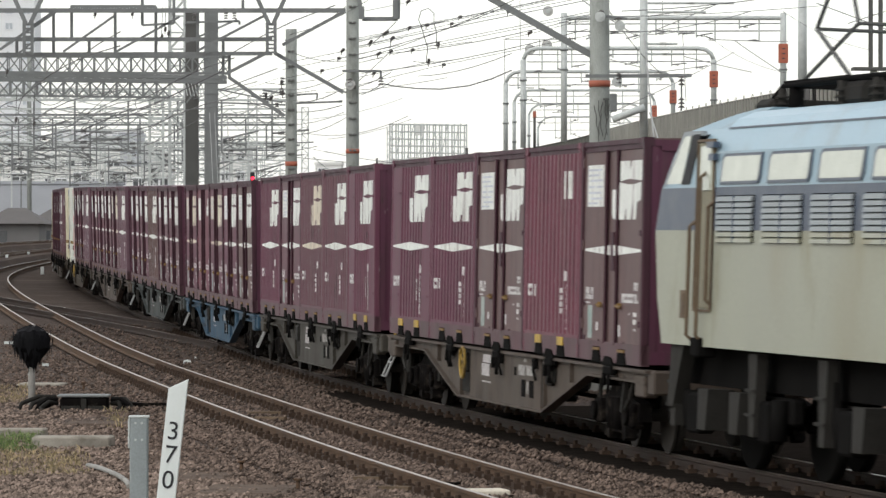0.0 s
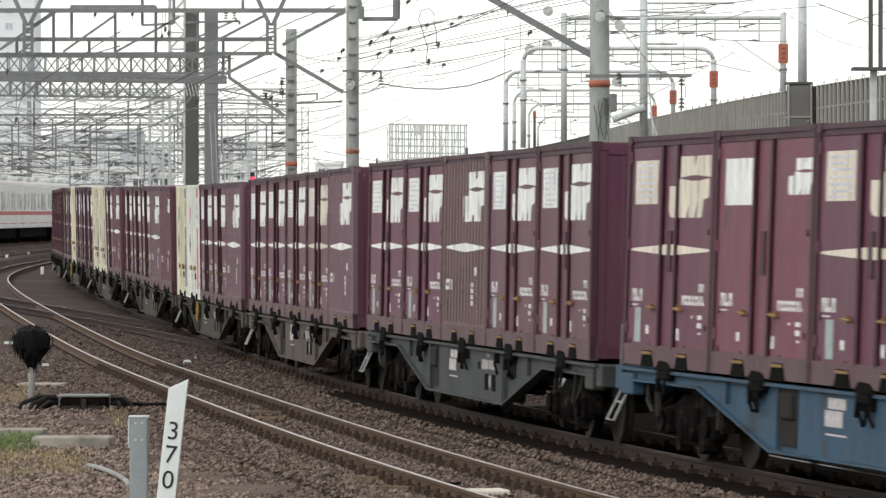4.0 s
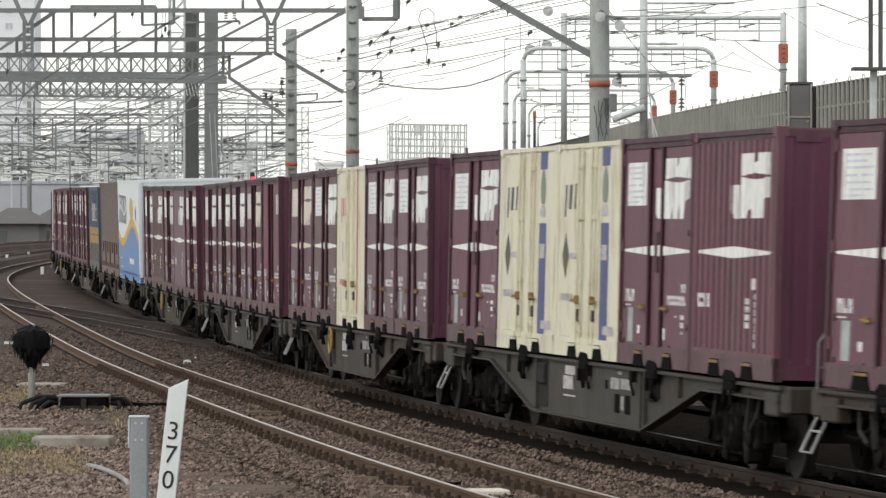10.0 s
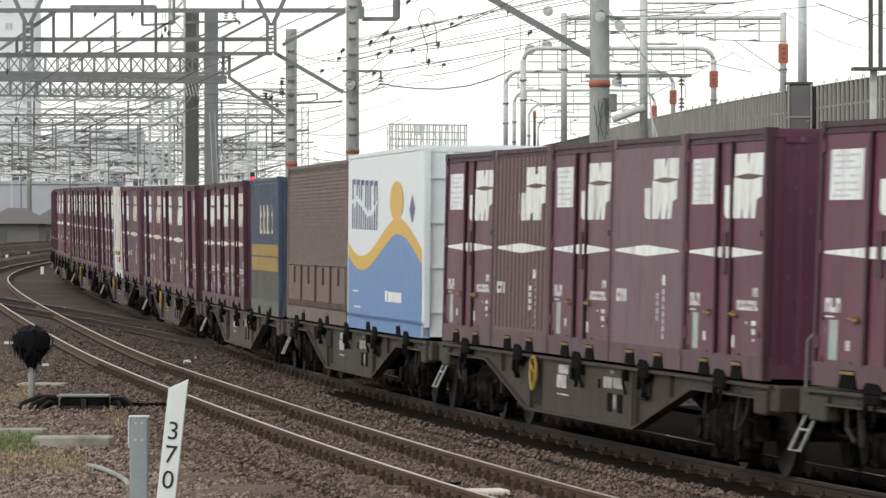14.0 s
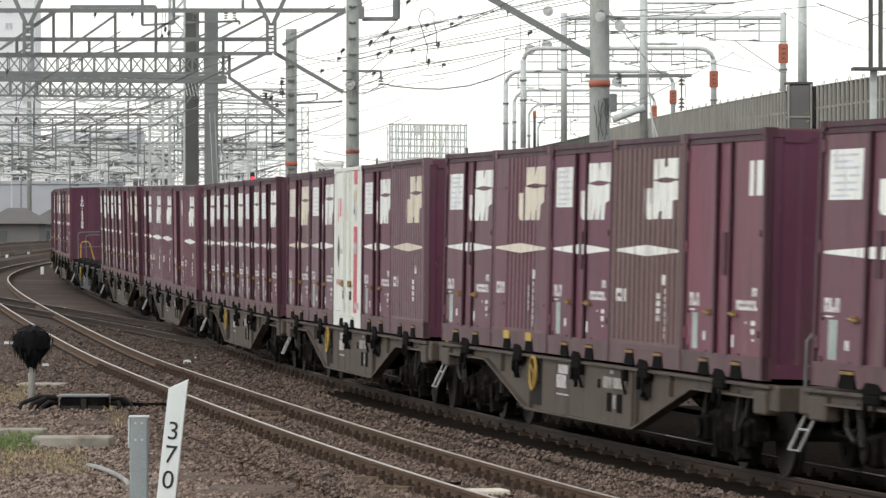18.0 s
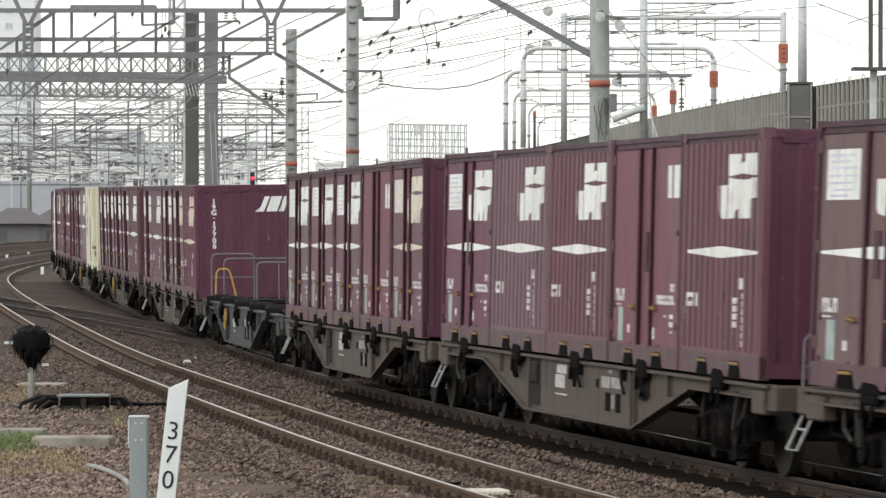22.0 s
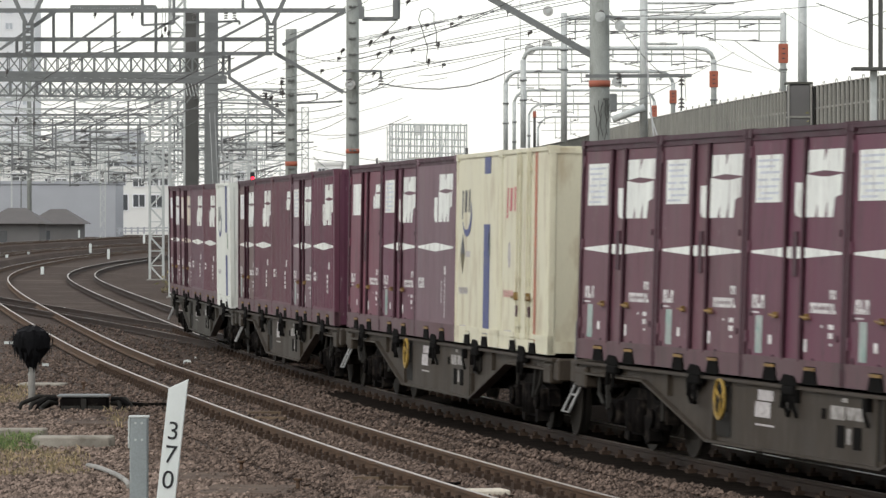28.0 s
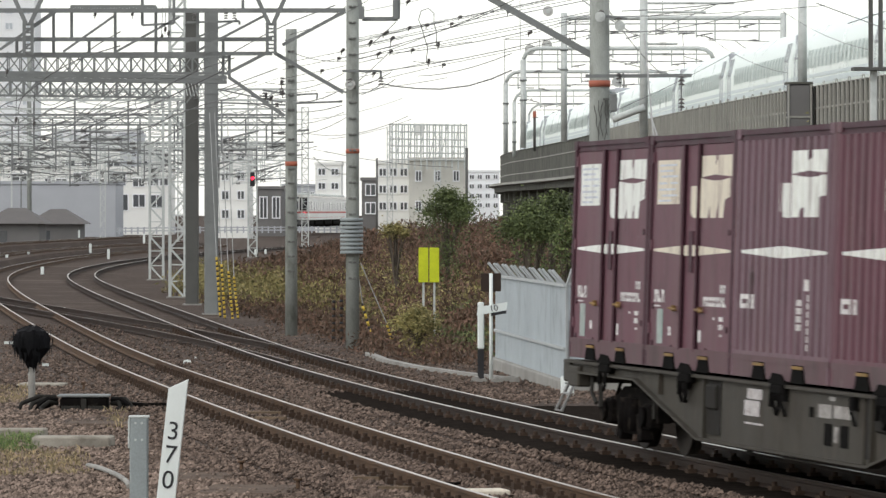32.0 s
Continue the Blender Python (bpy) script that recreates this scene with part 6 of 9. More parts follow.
for xc in (50, 480):
    bm = bmesh.new()
    for sg in (-1, 1):
        member(bm, (xc + sg * 25, -4), (xc + sg * 3, 44), DG - 0.4, 0.09)
    part("hanger_fork", bm, M["girder"], portal)
    bm = bmesh.new()
    for sg in (-1, 1):
        bar(bm, spot(xc + sg * 7, 40, DG - 0.4), spot(xc + sg * 7, 97, DG - 0.4), 0.07)
    for y in range(44, 97, 7):
        bar(bm, spot(xc - 7, y, DG - 0.4), spot(xc + 7, y, DG - 0.4), 0.04)
    part("hanger", bm, M["girder"], portal)
truss("gantry_beam", (-30, 99), (405, 101), 132, 0.42, 0.5, "girder", "grey lattice gantry beam over the tracks", chord=0.055, web=0.03, bays=20)
truss("gantry_beam", (-30, 132), (400, 137), 140, 0.12, 0.6, "girder", "grey double gantry beam", chord=0.10, web=0.04, bays=14)
truss("gantry_beam", (-30, 142), (300, 146), 165, 0.48, 0.5, "girder", "weathered lattice gantry beam", chord=0.06, web=0.045, bays=14)
truss("gantry_beam", (-30, 160), (300, 164), 215, 0.35, 0.5, "galv", "pale lattice gantry beam", chord=0.06, web=0.045, bays=18)

concrete_mast(624, 622, 115.9, -40, 0.155, "tall grey concrete mast with orange band", [(264, 272)])
concrete_mast(515.5, 598, 126.3, 52, 0.152, "grey concrete mast with orange band", [(286, 294)])
concrete_mast(1061, 660, 97.0, -40, 0.205, "thick grey concrete mast with orange band and box", [(143, 154)], False)
# cables strapped to the thick mast
ob = thing("mast_cable", Matrix(), "dark cables looped down a concrete mast", "cable")
for k, (a0, a1) in enumerate(((1070, 1074), (1058, 1066), (1066, 1058), (1078, 1070), (1052, 1060))):
    bm = bmesh.new()
    tube(bm, [spot(a0 + (a1 - a0) * q / 8 + 1.1 * math.sin(q * 1.7 + k), 175 + q * 8 + 3 * k, 96.76 - 0.006 * k) for q in range(9)], 0.009, 5)
    part("cable", bm, M["girder_dark"], ob)
for a, yb, d, tp, hw, mat, lab in ((340, 540, 160.0, 16, 0.20, "girder_dark", "dark steel gantry column"), (374, 560, 147.0, 22, 0.19, "girder", "grey steel gantry column")):
    base = spot(a, yb, d)
    base.z = ground_z(d)
    ob = thing("gantry_column", Matrix.Translation(base), lab, "mast", "gantry columns")
    h = EYE_Z - (tp - 374.48) * d / 9088.6 - base.z
    bm = bmesh.new()
    cbx(bm, -hw, hw, -hw, hw, -0.2, h, 0.02)
    part("shaft", bm, M[mat], ob)
    bm = bmesh.new()
    for z in np.arange(1.5, h, 1.2):
        bx(bm, -hw - 0.015, hw + 0.015, -hw - 0.015, hw + 0.015, z, z + 0.04)
    part("straps", bm, M[mat], ob)
    bm = bmesh.new()
    bx(bm, -hw * 1.4, hw * 1.4, -hw * 1.4, hw * 1.4, -0.3, 0.04)
    part("footing", bm, M["concrete"], ob)
lattice_mast(314, 530, 171, -30, 0.50, "pale lattice steel mast beside the tracks")
lattice_mast(277, 497, 215, 160, 0.56, "pale lattice steel mast on a concrete foot")
lattice_mast(447, 456, 325, 170, 0.55, "distant lattice mast with red signal light")
for a, yb, d, tp in ((540, 440, 400, 190), (690, 420, 470, 225), (775, 415, 520, 235), (320, 430, 430, 170), (182, 425, 520, 185)):
    lattice_mast(a, yb, d, tp, 0.5, "distant pale lattice mast")
concrete_mast(52, 430, 480, 100, 0.22, "distant slim concrete mast", steps=False)
concrete_mast(826, 420, 480, 262, 0.14, "distant slim concrete mast", steps=False, mat="girder_dark")
concrete_mast(667, 400, 520, 280, 0.12, "distant slim concrete mast", steps=False, mat="girder_dark")

# grey louvred cover round the mast, brackets and insulators on the masts
ob = thing("cable_cover", Matrix.Translation(spot(622, 418, 115.6)), "grey louvred cover strapped round the mast", "cable cover")
for k in range(9):
    bm = bmesh.new()
    z = -0.40 + k * 0.092
    tube(bm, [(0, 0.18, z), (0, 0.18, z + 0.075)], 0.27, 14, 0.25)
    part("louvre", bm, M["box_grey"], ob)
ob = thing("switch_box", Matrix.Translation(spot(1085, 182, 96.8)), "dark grey box on the mast side", "switch box")
bm = bmesh.new()
cbx(bm, -0.07, 0.07, -0.1, 0.1, -0.17, 0.17, 0.02)
part("case", bm, M["girder"], ob)
bm = bmesh.new()
bx(bm, -0.19, 0.0, -0.02, 0.02, 0.05, 0.08)
part("strap", bm, M["girder_dark"], ob)


def bracket(pts, d, w, n_ins=0, mat="girder", label="steel bracket arm on a mast", ins_at=None):
    ob = thing("bracket_arm", Matrix(), label, "bracket", "mast brackets")
    bm = bmesh.new()
    for p, q in zip(pts, pts[1:]):
        bar(bm, spot(*p, d), spot(*q, d), w)
    part("arm", bm, M[mat], ob)
    for k, p in enumerate(ins_at or ()):
        bm = bmesh.new()
        insulator(bm, spot(*p, d - 0.1), (0, 0, 1), 3, 0.07)
        part("insulator", bm, M["insulator"], ob)
    return ob


bracket([(866, -4), (1052, 101)], 97, 0.12, label="thick diagonal steel brace on the mast")
bracket([(1036, 135), (1224, 134)], 96.5, 0.065, ins_at=[(1206, 150), (1206, 190), (1095, 146)])
bracket([(1206, 136), (1206, 196)], 96.5, 0.03)
bracket([(1064, 28), (1110, 34)], 96.7, 0.05, ins_at=[(1064, 34), (1095, 46)])
bracket([(606, 126), (674, 126), (674, 140)], 115.6, 0.05, ins_at=[(674, 150), (620, 152)])
bracket([(524, 168), (562, 166), (560, 178)], 126, 0.04)
bracket([(524, 183), (606, 180)], 126, 0.045)
bracket([(636, 0), (641, 34), (704, 34), (705, -4)], 112, 0.09, label="square steel hanger frame")
bracket([(640, 12), (640, 34)], 111.9, 0.12)
bracket([(700, 0), (700, 34)], 111.9, 0.12)
bracket([(330, 40), (424, 38), (424, 44)], 146.5, 0.06, ins_at=[(345, 34), (400, 33), (415, 33)])
bracket([(300, 147), (362, 141), (330, 182)], 158, 0.05, label="slatted steel platform bracket on mast")
for k in range(7):
    bracket([(326 + k * 6, 145), (332 + k * 6, 170)], 158, 0.03, mat="galv", label="thin slat of a mast platform")
bracket([(384, 158), (500, 182)], 146, 0.04)
bracket([(380, 208), (500, 208)], 146, 0.035)
bracket([(465, 160), (505, 166)], 126, 0.05, ins_at=[(468, 176), (498, 168), (500, 150), (472, 186)])
bracket([(385, 182), (505, 186)], 130, 0.04, ins_at=[(490, 194)])


def hung_insulator(a, b, d, lean=0.0, n=4, r=0.05, name="insulator_string"):
    ob = thing(name, Matrix.Translation(spot(a, b, d)), "dark insulator string on an overhead wire", "insulator", "insulators")
    bm = bmesh.new()
    insulator(bm, (0, 0, 0), (math.sin(lean), 0, math.cos(lean)), n, 0.042, 0.026)
    bar(bm, (0, 0, -0.08), (0.001, 0, 0.02), 0.02)
    part("discs", bm, M["insulator"], ob)


for a, b, lean in ((690, 92, 1.2), (668, 97, 1.0), (654, 78, 0.6), (692, 70, 0.9), (683, 58, 1.2), (678, 62, 0.9), (723, 50, 1.2), (754, 46, 1.2), (797, 43, 1.3), (812, 31, 1.3), (728, 89, 1.4), (783, 115, 1.5),
                   (758, 112, 0.2), (775, 82, 0.2), (660, 132, 0.7), (598, 104, 1.4), (568, 126, 1.2), (604, 92, .8), (470, 172, 0.2), (478, 176, 0.6), (498, 150, 0.1), (500, 168, 0.1), (898, 22, 1.2), (935, 60, 1.0), (720, 5, 0.9)):
    hung_insulator(a, b, 118, lean, 3 if lean > 1 else 4, 0.065)
for a, b in ((168, 28), (234, 28), (298, 62), (286, 68), (292, 55), (276, 80), (12, 130), (28, 215), (60, 222)):
    hung_insulator(a, b, 130, 0.2, 4, 0.07)


def wire(pts, r=0.008, mat="wire", sag=0.0):
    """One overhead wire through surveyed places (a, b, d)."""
    p = [spot(*q) for q in pts]
    if len(p) == 2:
        p = [p[0].lerp(p[1], t / 6) + Vector((0, 0, -sag * 4 * (t / 6) * (1 - t / 6))) for t in range(7)]
    bm = bmesh.new()
    tube(bm, p, r, 5)
    tagged(solid("overhead_wire", bm, M[mat]), "thin dark overhead wire", "overhead wire", "overhead wires")


for a, b, sag in (((600, 104, 118), (905, 8, 100), .1), ((640, 130, 118), (1040, 52, 98), .1), ((655, 100, 118), (910, 0, 95), .05), ((690, 95, 118), (1042, 28, 98), .1), ((610, 165, 116), (690, 92, 118), .02), ((690, 92, 118), (692, 68, 118), 0), ((510, 90, 126), (660, 98, 118), .2),
                  ((655, 80, 118), (700, 40, 112), .02), ((505, 72, 126), (612, 12, 116), .1), ((505, 160, 126), (608, 130, 116), .1), ((512, 62, 126), (660, -5, 112), .1), ((520, 178, 126), (606, 178, 116), .05), ((674, 150, 115), (640, 168, 122), .02),
                  ((740, 135, 130), (905, 95, 100), .1), ((1078, 20, 96), (1170, 130, 120), .1), ((1100, 20, 96), (1568, -40, 80), .1), ((1080, 60, 96), (1330, 20, 110), .1), ((1445, 6, 90), (1568, 52, 88), 0), ((1500, 42, 90), (1568, 20, 90), .0),
                  ((1080, 200, 97), (1300, 92, 130), 0.05), ((890, 70, 160), (1045, 30, 160), .05), ((1090, 30, 140), (1460, 10, 140), .05), ((1260, 70, 190), (1395, 130, 180), .2), ((1385, 20, 180), (1545, 90, 170), .2)):
    wire((a, b), sag=sag)
wire([(676, 148, 116), (700, 153, 116), (740, 157, 115), (780, 158, 114), (830, 152, 112), (870, 140, 110), (905, 125, 108)], 0.014)
wire([(754, 112, 118), (757, 85, 118), (748, 55, 118), (741, 35, 118), (745, 20, 118), (758, 15, 118), (768, 24, 118), (768, 40, 118), (773, 60, 118), (772, 82, 118)], 0.010)

for a, b in ((690, 92), (654, 78), (692, 70), (723, 50), (754, 46), (797, 43), (812, 31), (728, 89), (783, 115)):
    wire(((626, b + 0.24 * (a - 626), 116), (a, b, 118), (1044, b - 0.20 * (1044 - a), 97)), 0.006)
for a, b, c in ((668, 97, 612), (683, 58, 612), (678, 62, 612), (660, 132, 612), (598, 104, 500), (568, 126, 500), (604, 92, 500), (720, 5, 640)):
    wire(((c, b + 0.2 * (a - c), 117), (a, b, 118), (a + 110, b - 24, 117)), 0.006)
for a, b in ((758, 112), (775, 82), (470, 172), (478, 176), (498, 150), (500, 168)):
    wire(((a - 28, b - 3, 118), (a, b, 118), (a + 60, b - 8, 118)), 0.006)
for a, b, up in ((168, 28, 12), (234, 28, 12), (298, 62, 12), (286, 68, 12), (292, 55, 12), (276, 80, 12), (12, 130, 90), (28, 215, 150), (60, 222, 150)):
    wire(((a, b, 130), (a + 1, (b + up) / 2, 130), (a + 2, up, 130)), 0.008)
# wires that follow the tracks into the distance, with droppers
trk = [(float(np.interp(s, SS, TX)), float(np.interp(s, SS, TY))) for s in np.arange(-330, -20, 10.0)]
for line, z0, off in ((trk, 5.1, 0.0), (trk, 6.0, 0.0), (trk, 7.2, 2.3), (trk, 6.6, -2.6), ([(x, y) for x, y, z in near_line[260::32]], 5.1, 0), ([(x, y) for x, y, z in near_line[260::32]], 6.0, 0),
                      ([(x, y) for x, y, z in near_line[260::32]], 6.9, -2.4), ([(x, y) for x, y, z in near_line[260::32]], 7.6, -3.0), ([(x, y) for x, y, z in near_line[260::32]], 5.1, -5), ([(x, y) for x, y, z in near_line[260::32]], 6.0, -5), ([(x, y) for x, y, z in near_line[260::32]], 5.1, -9.5), ([(x, y) for x, y, z in near_line[260::32]], 6.1, -9.5)):
    bm = bmesh.new()
    tube(bm, [(x + off, y, z0 + 0.25 * abs(math.sin(y / 16.0))) for x, y in line], 0.014, 4)
    tagged(solid("overhead_wire", bm, M["wire"]), "overhead wire along the track", "overhead wire", "overhead wires")

# the thicket of gantries, brackets and registration arms further down the line
pick2 = random.Random(4)
for d, x0, x1, z, mat in ((235, -28, -6, 8.3, "galv"), (260, -30, -6, 7.6, "girder"), (285, -34, -8, 8.4, "galv"), (310, -34, -6, 7.2, "galv"), (340, -36, -4, 8.6, "galv"), (370, -36, -4, 7.6, "girder"),
                          (410, -40, -2, 8.2, "galv"), (450, -40, 2, 8.8, "galv"), (500, -42, 4, 8.2, "galv"), (560, -46, 4, 8.8, "galv")):
    x1 = min(x1, -0.029 * d)
    g = thing("far_gantry", Matrix(), "distant pale gantry with brackets over the tracks", "gantry", "gantries")
    for dz in (0, -0.5):
        bm = bmesh.new()
        bar(bm, (x0, d, z + dz), (x1, d, z + dz), 0.10)
        part("chord", bm, M[mat], g)
    bm = bmesh.new()
    n = int((x1 - x0) / 0.7)
    for k in range(n):
        a, b = x0 + (x1 - x0) * k / n, x0 + (x1 - x0) * (k + 1) / n
        bar(bm, (a, d, z if k % 2 else z - 0.5), (b, d, z - 0.5 if k % 2 else z), 0.05)
    tagged(part("web", bm, M[mat], g), kind="stuff")
    for x in (x0, x1) if d >= 340 else (x0,):
        bm = bmesh.new()
        bar(bm, (x, d, ground_z(d) - 0.2), (x, d, z + pick2.uniform(0.3, 1.6)), 0.15)
        part("column", bm, M["girder" if pick2.random() < 0.4 else "galv"], g)
    x = x0 + 1.5
    while x < x1 - 1:
        br = new("cantilever")
        br.parent = g
        bm = bmesh.new()
        h = z - pick2.uniform(1.6, 2.6)
        s = pick2.choice((-1, 1))
        tube(bm, [(x, d, z - 0.5), (x, d, h - 0.6)], 0.045, 5)
        tube(bm, [(x, d, h), (x + s * 1.7, d, h + pick2.uniform(-.1, .5))], 0.045, 5)
        tube(bm, [(x, d, h - 0.5), (x + s * 1.9, d, h - 0.4)], 0.03, 5)
        tube(bm, [(x, d, h - 0.5), (x + s * 1.3, d, h + 0.2)], 0.03, 5)
        part("arm", bm, M["girder" if d < 320 else "galv"], br)
        bm = bmesh.new()
        insulator(bm, (x + s * 0.3, d, h), (s, 0, 0.1), 4, 0.12)
        insulator(bm, (x + s * 0.3, d, h - 0.5), (s, 0, 0.03), 4, 0.09)
        part("insulator", bm, M["insulator"], br)
        x += pick2.uniform(1.6, 3.0)

# slack feeders and cross wires between the gantries
pick3 = random.Random(9)
for k in range(14):
    d0, d1 = pick3.uniform(125, 170), pick3.uniform(230, 430)
    wire(((pick3.uniform(200, 520), pick3.uniform(110, 215), d0), (pick3.uniform(-60, 160), pick3.uniform(185, 300), d1)), pick3.uniform(0.008, 0.016), "wire", pick3.uniform(0.1, 0.9))
for k in range(44):
    d0 = pick3.uniform(180, 360)
    a0, b0 = pick3.uniform(-20, 620), pick3.uniform(150, 285)
    wire(((a0, b0, d0), (a0 + pick3.uniform(60, 240), b0 + pick3.uniform(-40, 30), d0 + pick3.uniform(-8, 8))), pick3.uniform(0.012, 0.03), pick3.choice(("wire", "wire_pale", "galv")), pick3.uniform(0.0, 0.5))
# red signal on the lattice mast
ob = thing("colour_light_signal", Matrix.Translation(spot(447, 316, 324)), "distant signal showing a red light", "signal")
bm = bmesh.new()
cbx(bm, -0.15, 0.15, -0.15, 0.1, -0.5, 0.4, 0.05)
part("head", bm, M["sign_black"], ob)
bm = bmesh.new()
disc(bm, (0.02, -0.18, 0.0), 0.10, (0, 1, 0), 0.05, 16)
part("lamp", bm, M["red_lamp"], ob, "glowing red lamp")

# ---- the raised express line with its parapet ----
VIA = [(28, 60), (19.5, 120), (15.6, 165), (13.6, 190), (12.05, 216), (10.0, 262), (8.5, 318), (6.9, 360), (5.0, 405), (5.2, 450), (8.5, 500), (16, 550), (30, 600)]
via_line = spline(VIA, 2.0)
VT = 7.45
bm = bmesh.new()
sweep(bm, [(x, y, VT) for x, y in via_line], [(0.0, -2.5), (0.22, -2.5), (0.22, -0.17), (0.0, -0.17)])
viaduct = thing("viaduct", Matrix(), "weathered concrete railway viaduct with ribbed parapet", "viaduct", kind="structure")
part("parapet", bm, M["viaduct_panel"], viaduct)
bm = bmesh.new()
sweep(bm, [(x, y, VT) for x, y in via_line], [(-0.5, -3.2), (9.0, -3.2), (9.0, -2.5), (-0.5, -2.5)])
part("deck", bm, M["viaduct"], viaduct)
bm = bmesh.new()
sweep(bm, [(x, y, VT) for x, y in via_line], [(-0.95, -2.72), (-0.5, -2.72), (-0.5, -2.56), (-0.95, -2.56)])
part("deck_edge", bm, M["viaduct_post"], viaduct, "pale edge of the deck")
bm = bmesh.new()
sweep(bm, [(x, y, VT) for x, y in via_line], [(8.8, -2.5), (9.0, -2.5), (9.0, -1.0), (8.8, -1.0)])
part("far_parapet", bm, M["viaduct"], viaduct)
bm = bmesh.new()
cbx(bm, -0.090, 0.03, -0.065, 0.065, -2.5, -0.12, 0.012)
rib_me = mesh_of("parapet_rib", bm, M["viaduct_post"])
bm = bmesh.new()
tube(bm, [(0.0, -0.45, -0.2), (0.0, -0.45, -0.04), (0.0, -0.38, 0.0), (0.0, -0.05, 0.0), (0.0, 0.0, -0.06), (0.0, 0.0, -0.2)], 0.014, 5)
loop_me = mesh_of("hand_hold", bm, M["viaduct_post"])
fine = spline(VIA, 0.25)
last = count = 0
for i in range(1, len(fine) - 1):
    if (i - last) * 0.25 >= 1.0 and 140 < fine[i][1] < 300:
        last = i
        d = fine[i + 1] - fine[i - 1]
        m = Matrix.Translation((fine[i][0], fine[i][1], VT)) @ Matrix.Rotation(math.atan2(d[1], d[0]) - math.pi / 2, 4, "Z")
        piece("parapet_rib", rib_me, viaduct, m)
        count += 1
        if count % 3 == 0 and fine[i][1] < 240:
            piece("hand_hold", loop_me, viaduct, m)
for zz in (-0.95, -1.9):
    bm = bmesh.new()
    sweep(bm, [(x, y, VT + zz) for x, y in via_line], [(-0.030, -0.03), (0.0, -0.03), (0.0, 0.03), (-0.030, 0.03)])
    part("parapet_rail", bm, M["viaduct_post"], viaduct)
bm = bmesh.new()
sweep(bm, [(x, y, VT) for x, y in via_line], [(-0.04, -0.20), (0.24, -0.20), (0.24, -0.14), (-0.04, -0.14)])
part("coping", bm, M["viaduct_panel"], viaduct)
# piers with arched gaps below the deck
pier_pts = spline(VIA, 9.0)
for i in range(1, len(pier_pts) - 1):
    x, y = pier_pts[i]
    d = pier_pts[i + 1] - pier_pts[i - 1]
    m = Matrix.Translation((x, y, 0)) @ Matrix.Rotation(math.atan2(d[1], d[0]) - math.pi / 2, 4, "Z")
    bm = bmesh.new()
    for q in (0.2, 7.6):
        cbx(bm, q, q + 0.9, -0.5, 0.5, -0.4, VT - 3.19, 0.05)
    bx(bm, 0.0, 8.6, -0.55, 0.55, VT - 4.0, VT - 3.19)
    p = part("pier", bm, M["viaduct"], viaduct)
    p.matrix_basis = m
# dark relay hut on the parapet and its poles
ob = thing("equipment_cabinet", Matrix.Translation(spot(1412, 180, 189.0)), "dark grey equipment cabinet on the parapet", "cabinet")
bm = bmesh.new()
cbx(bm, -0.40, 0.40, -1.0, 0.2, -1.75, 0.62, 0.05)
part("case", bm, M["wall_dark"], ob)
bm = bmesh.new()
bx(bm, -0.48, 0.48, -1.05, 0.25, 0.62, 0.70)
part("lid", bm, M["viaduct"], ob)
for z in (-0.62, -1.45):
    bm = bmesh.new()
    bx(bm, -0.42, 0.42, -1.03, 0.22, z, z + 0.07)
    part("strap", bm, M["viaduct_post"], ob)
for x in (-0.41, 0.41):
    bm = bmesh.new()
    bx(bm, x - 0.03, x + 0.03, -1.04, -0.98, -1.75, 0.62)
    part("edge_strip", bm, M["viaduct_post"], ob)

# masts of the express line, with brackets and orange plates
def express_mast(a, d, top, bottom, r, mat, plate=None, arms=()):
    p0, p1 = spot(a, bottom, d), spot(a, top, d)
    ob = thing("express_line_mast", Matrix.Translation(p0), "pale steel mast of the raised line" + (" with orange plate" if plate else ""), "mast", "masts of the raised line")
    bm = bmesh.new()
    tube(bm, [(0, 0, 0), (0, 0, (p1 - p0).z)], r, 10, r * 0.9)
    part("shaft", bm, M[mat], ob)
    if plate:
        bm = bmesh.new()
        za, zb = (spot(a, q, d).z - p0.z for q in plate)
        cbx(bm, -r * 1.15, r * 1.15, -r * 1.6, r * 1.2, zb, za, 0.02)
        part("plate", bm, M["orange"], ob, "orange plate")
    for b, reach, rise in arms:
        z = spot(a, b, d).z - p0.z
        bm = bmesh.new()
        w = reach * d / 9088.6
        up = rise * d / 9088.6
        tube(bm, [(0, 0, z), (w * 0.8, 0, z), (w * 0.95, 0, z - up * 0.3), (w, 0, z - up)] if rise else [(0, 0, z), (w, 0, z)], 0.05, 6)
        part("arm", bm, M["galv"], ob)
        bm = bmesh.new()
        insulator(bm, (w * 0.5, -0.05, z), (1 if w > 0 else -1, 0, 0), 4, 0.085)
        part("insulator", bm, M["porcelain"], ob)


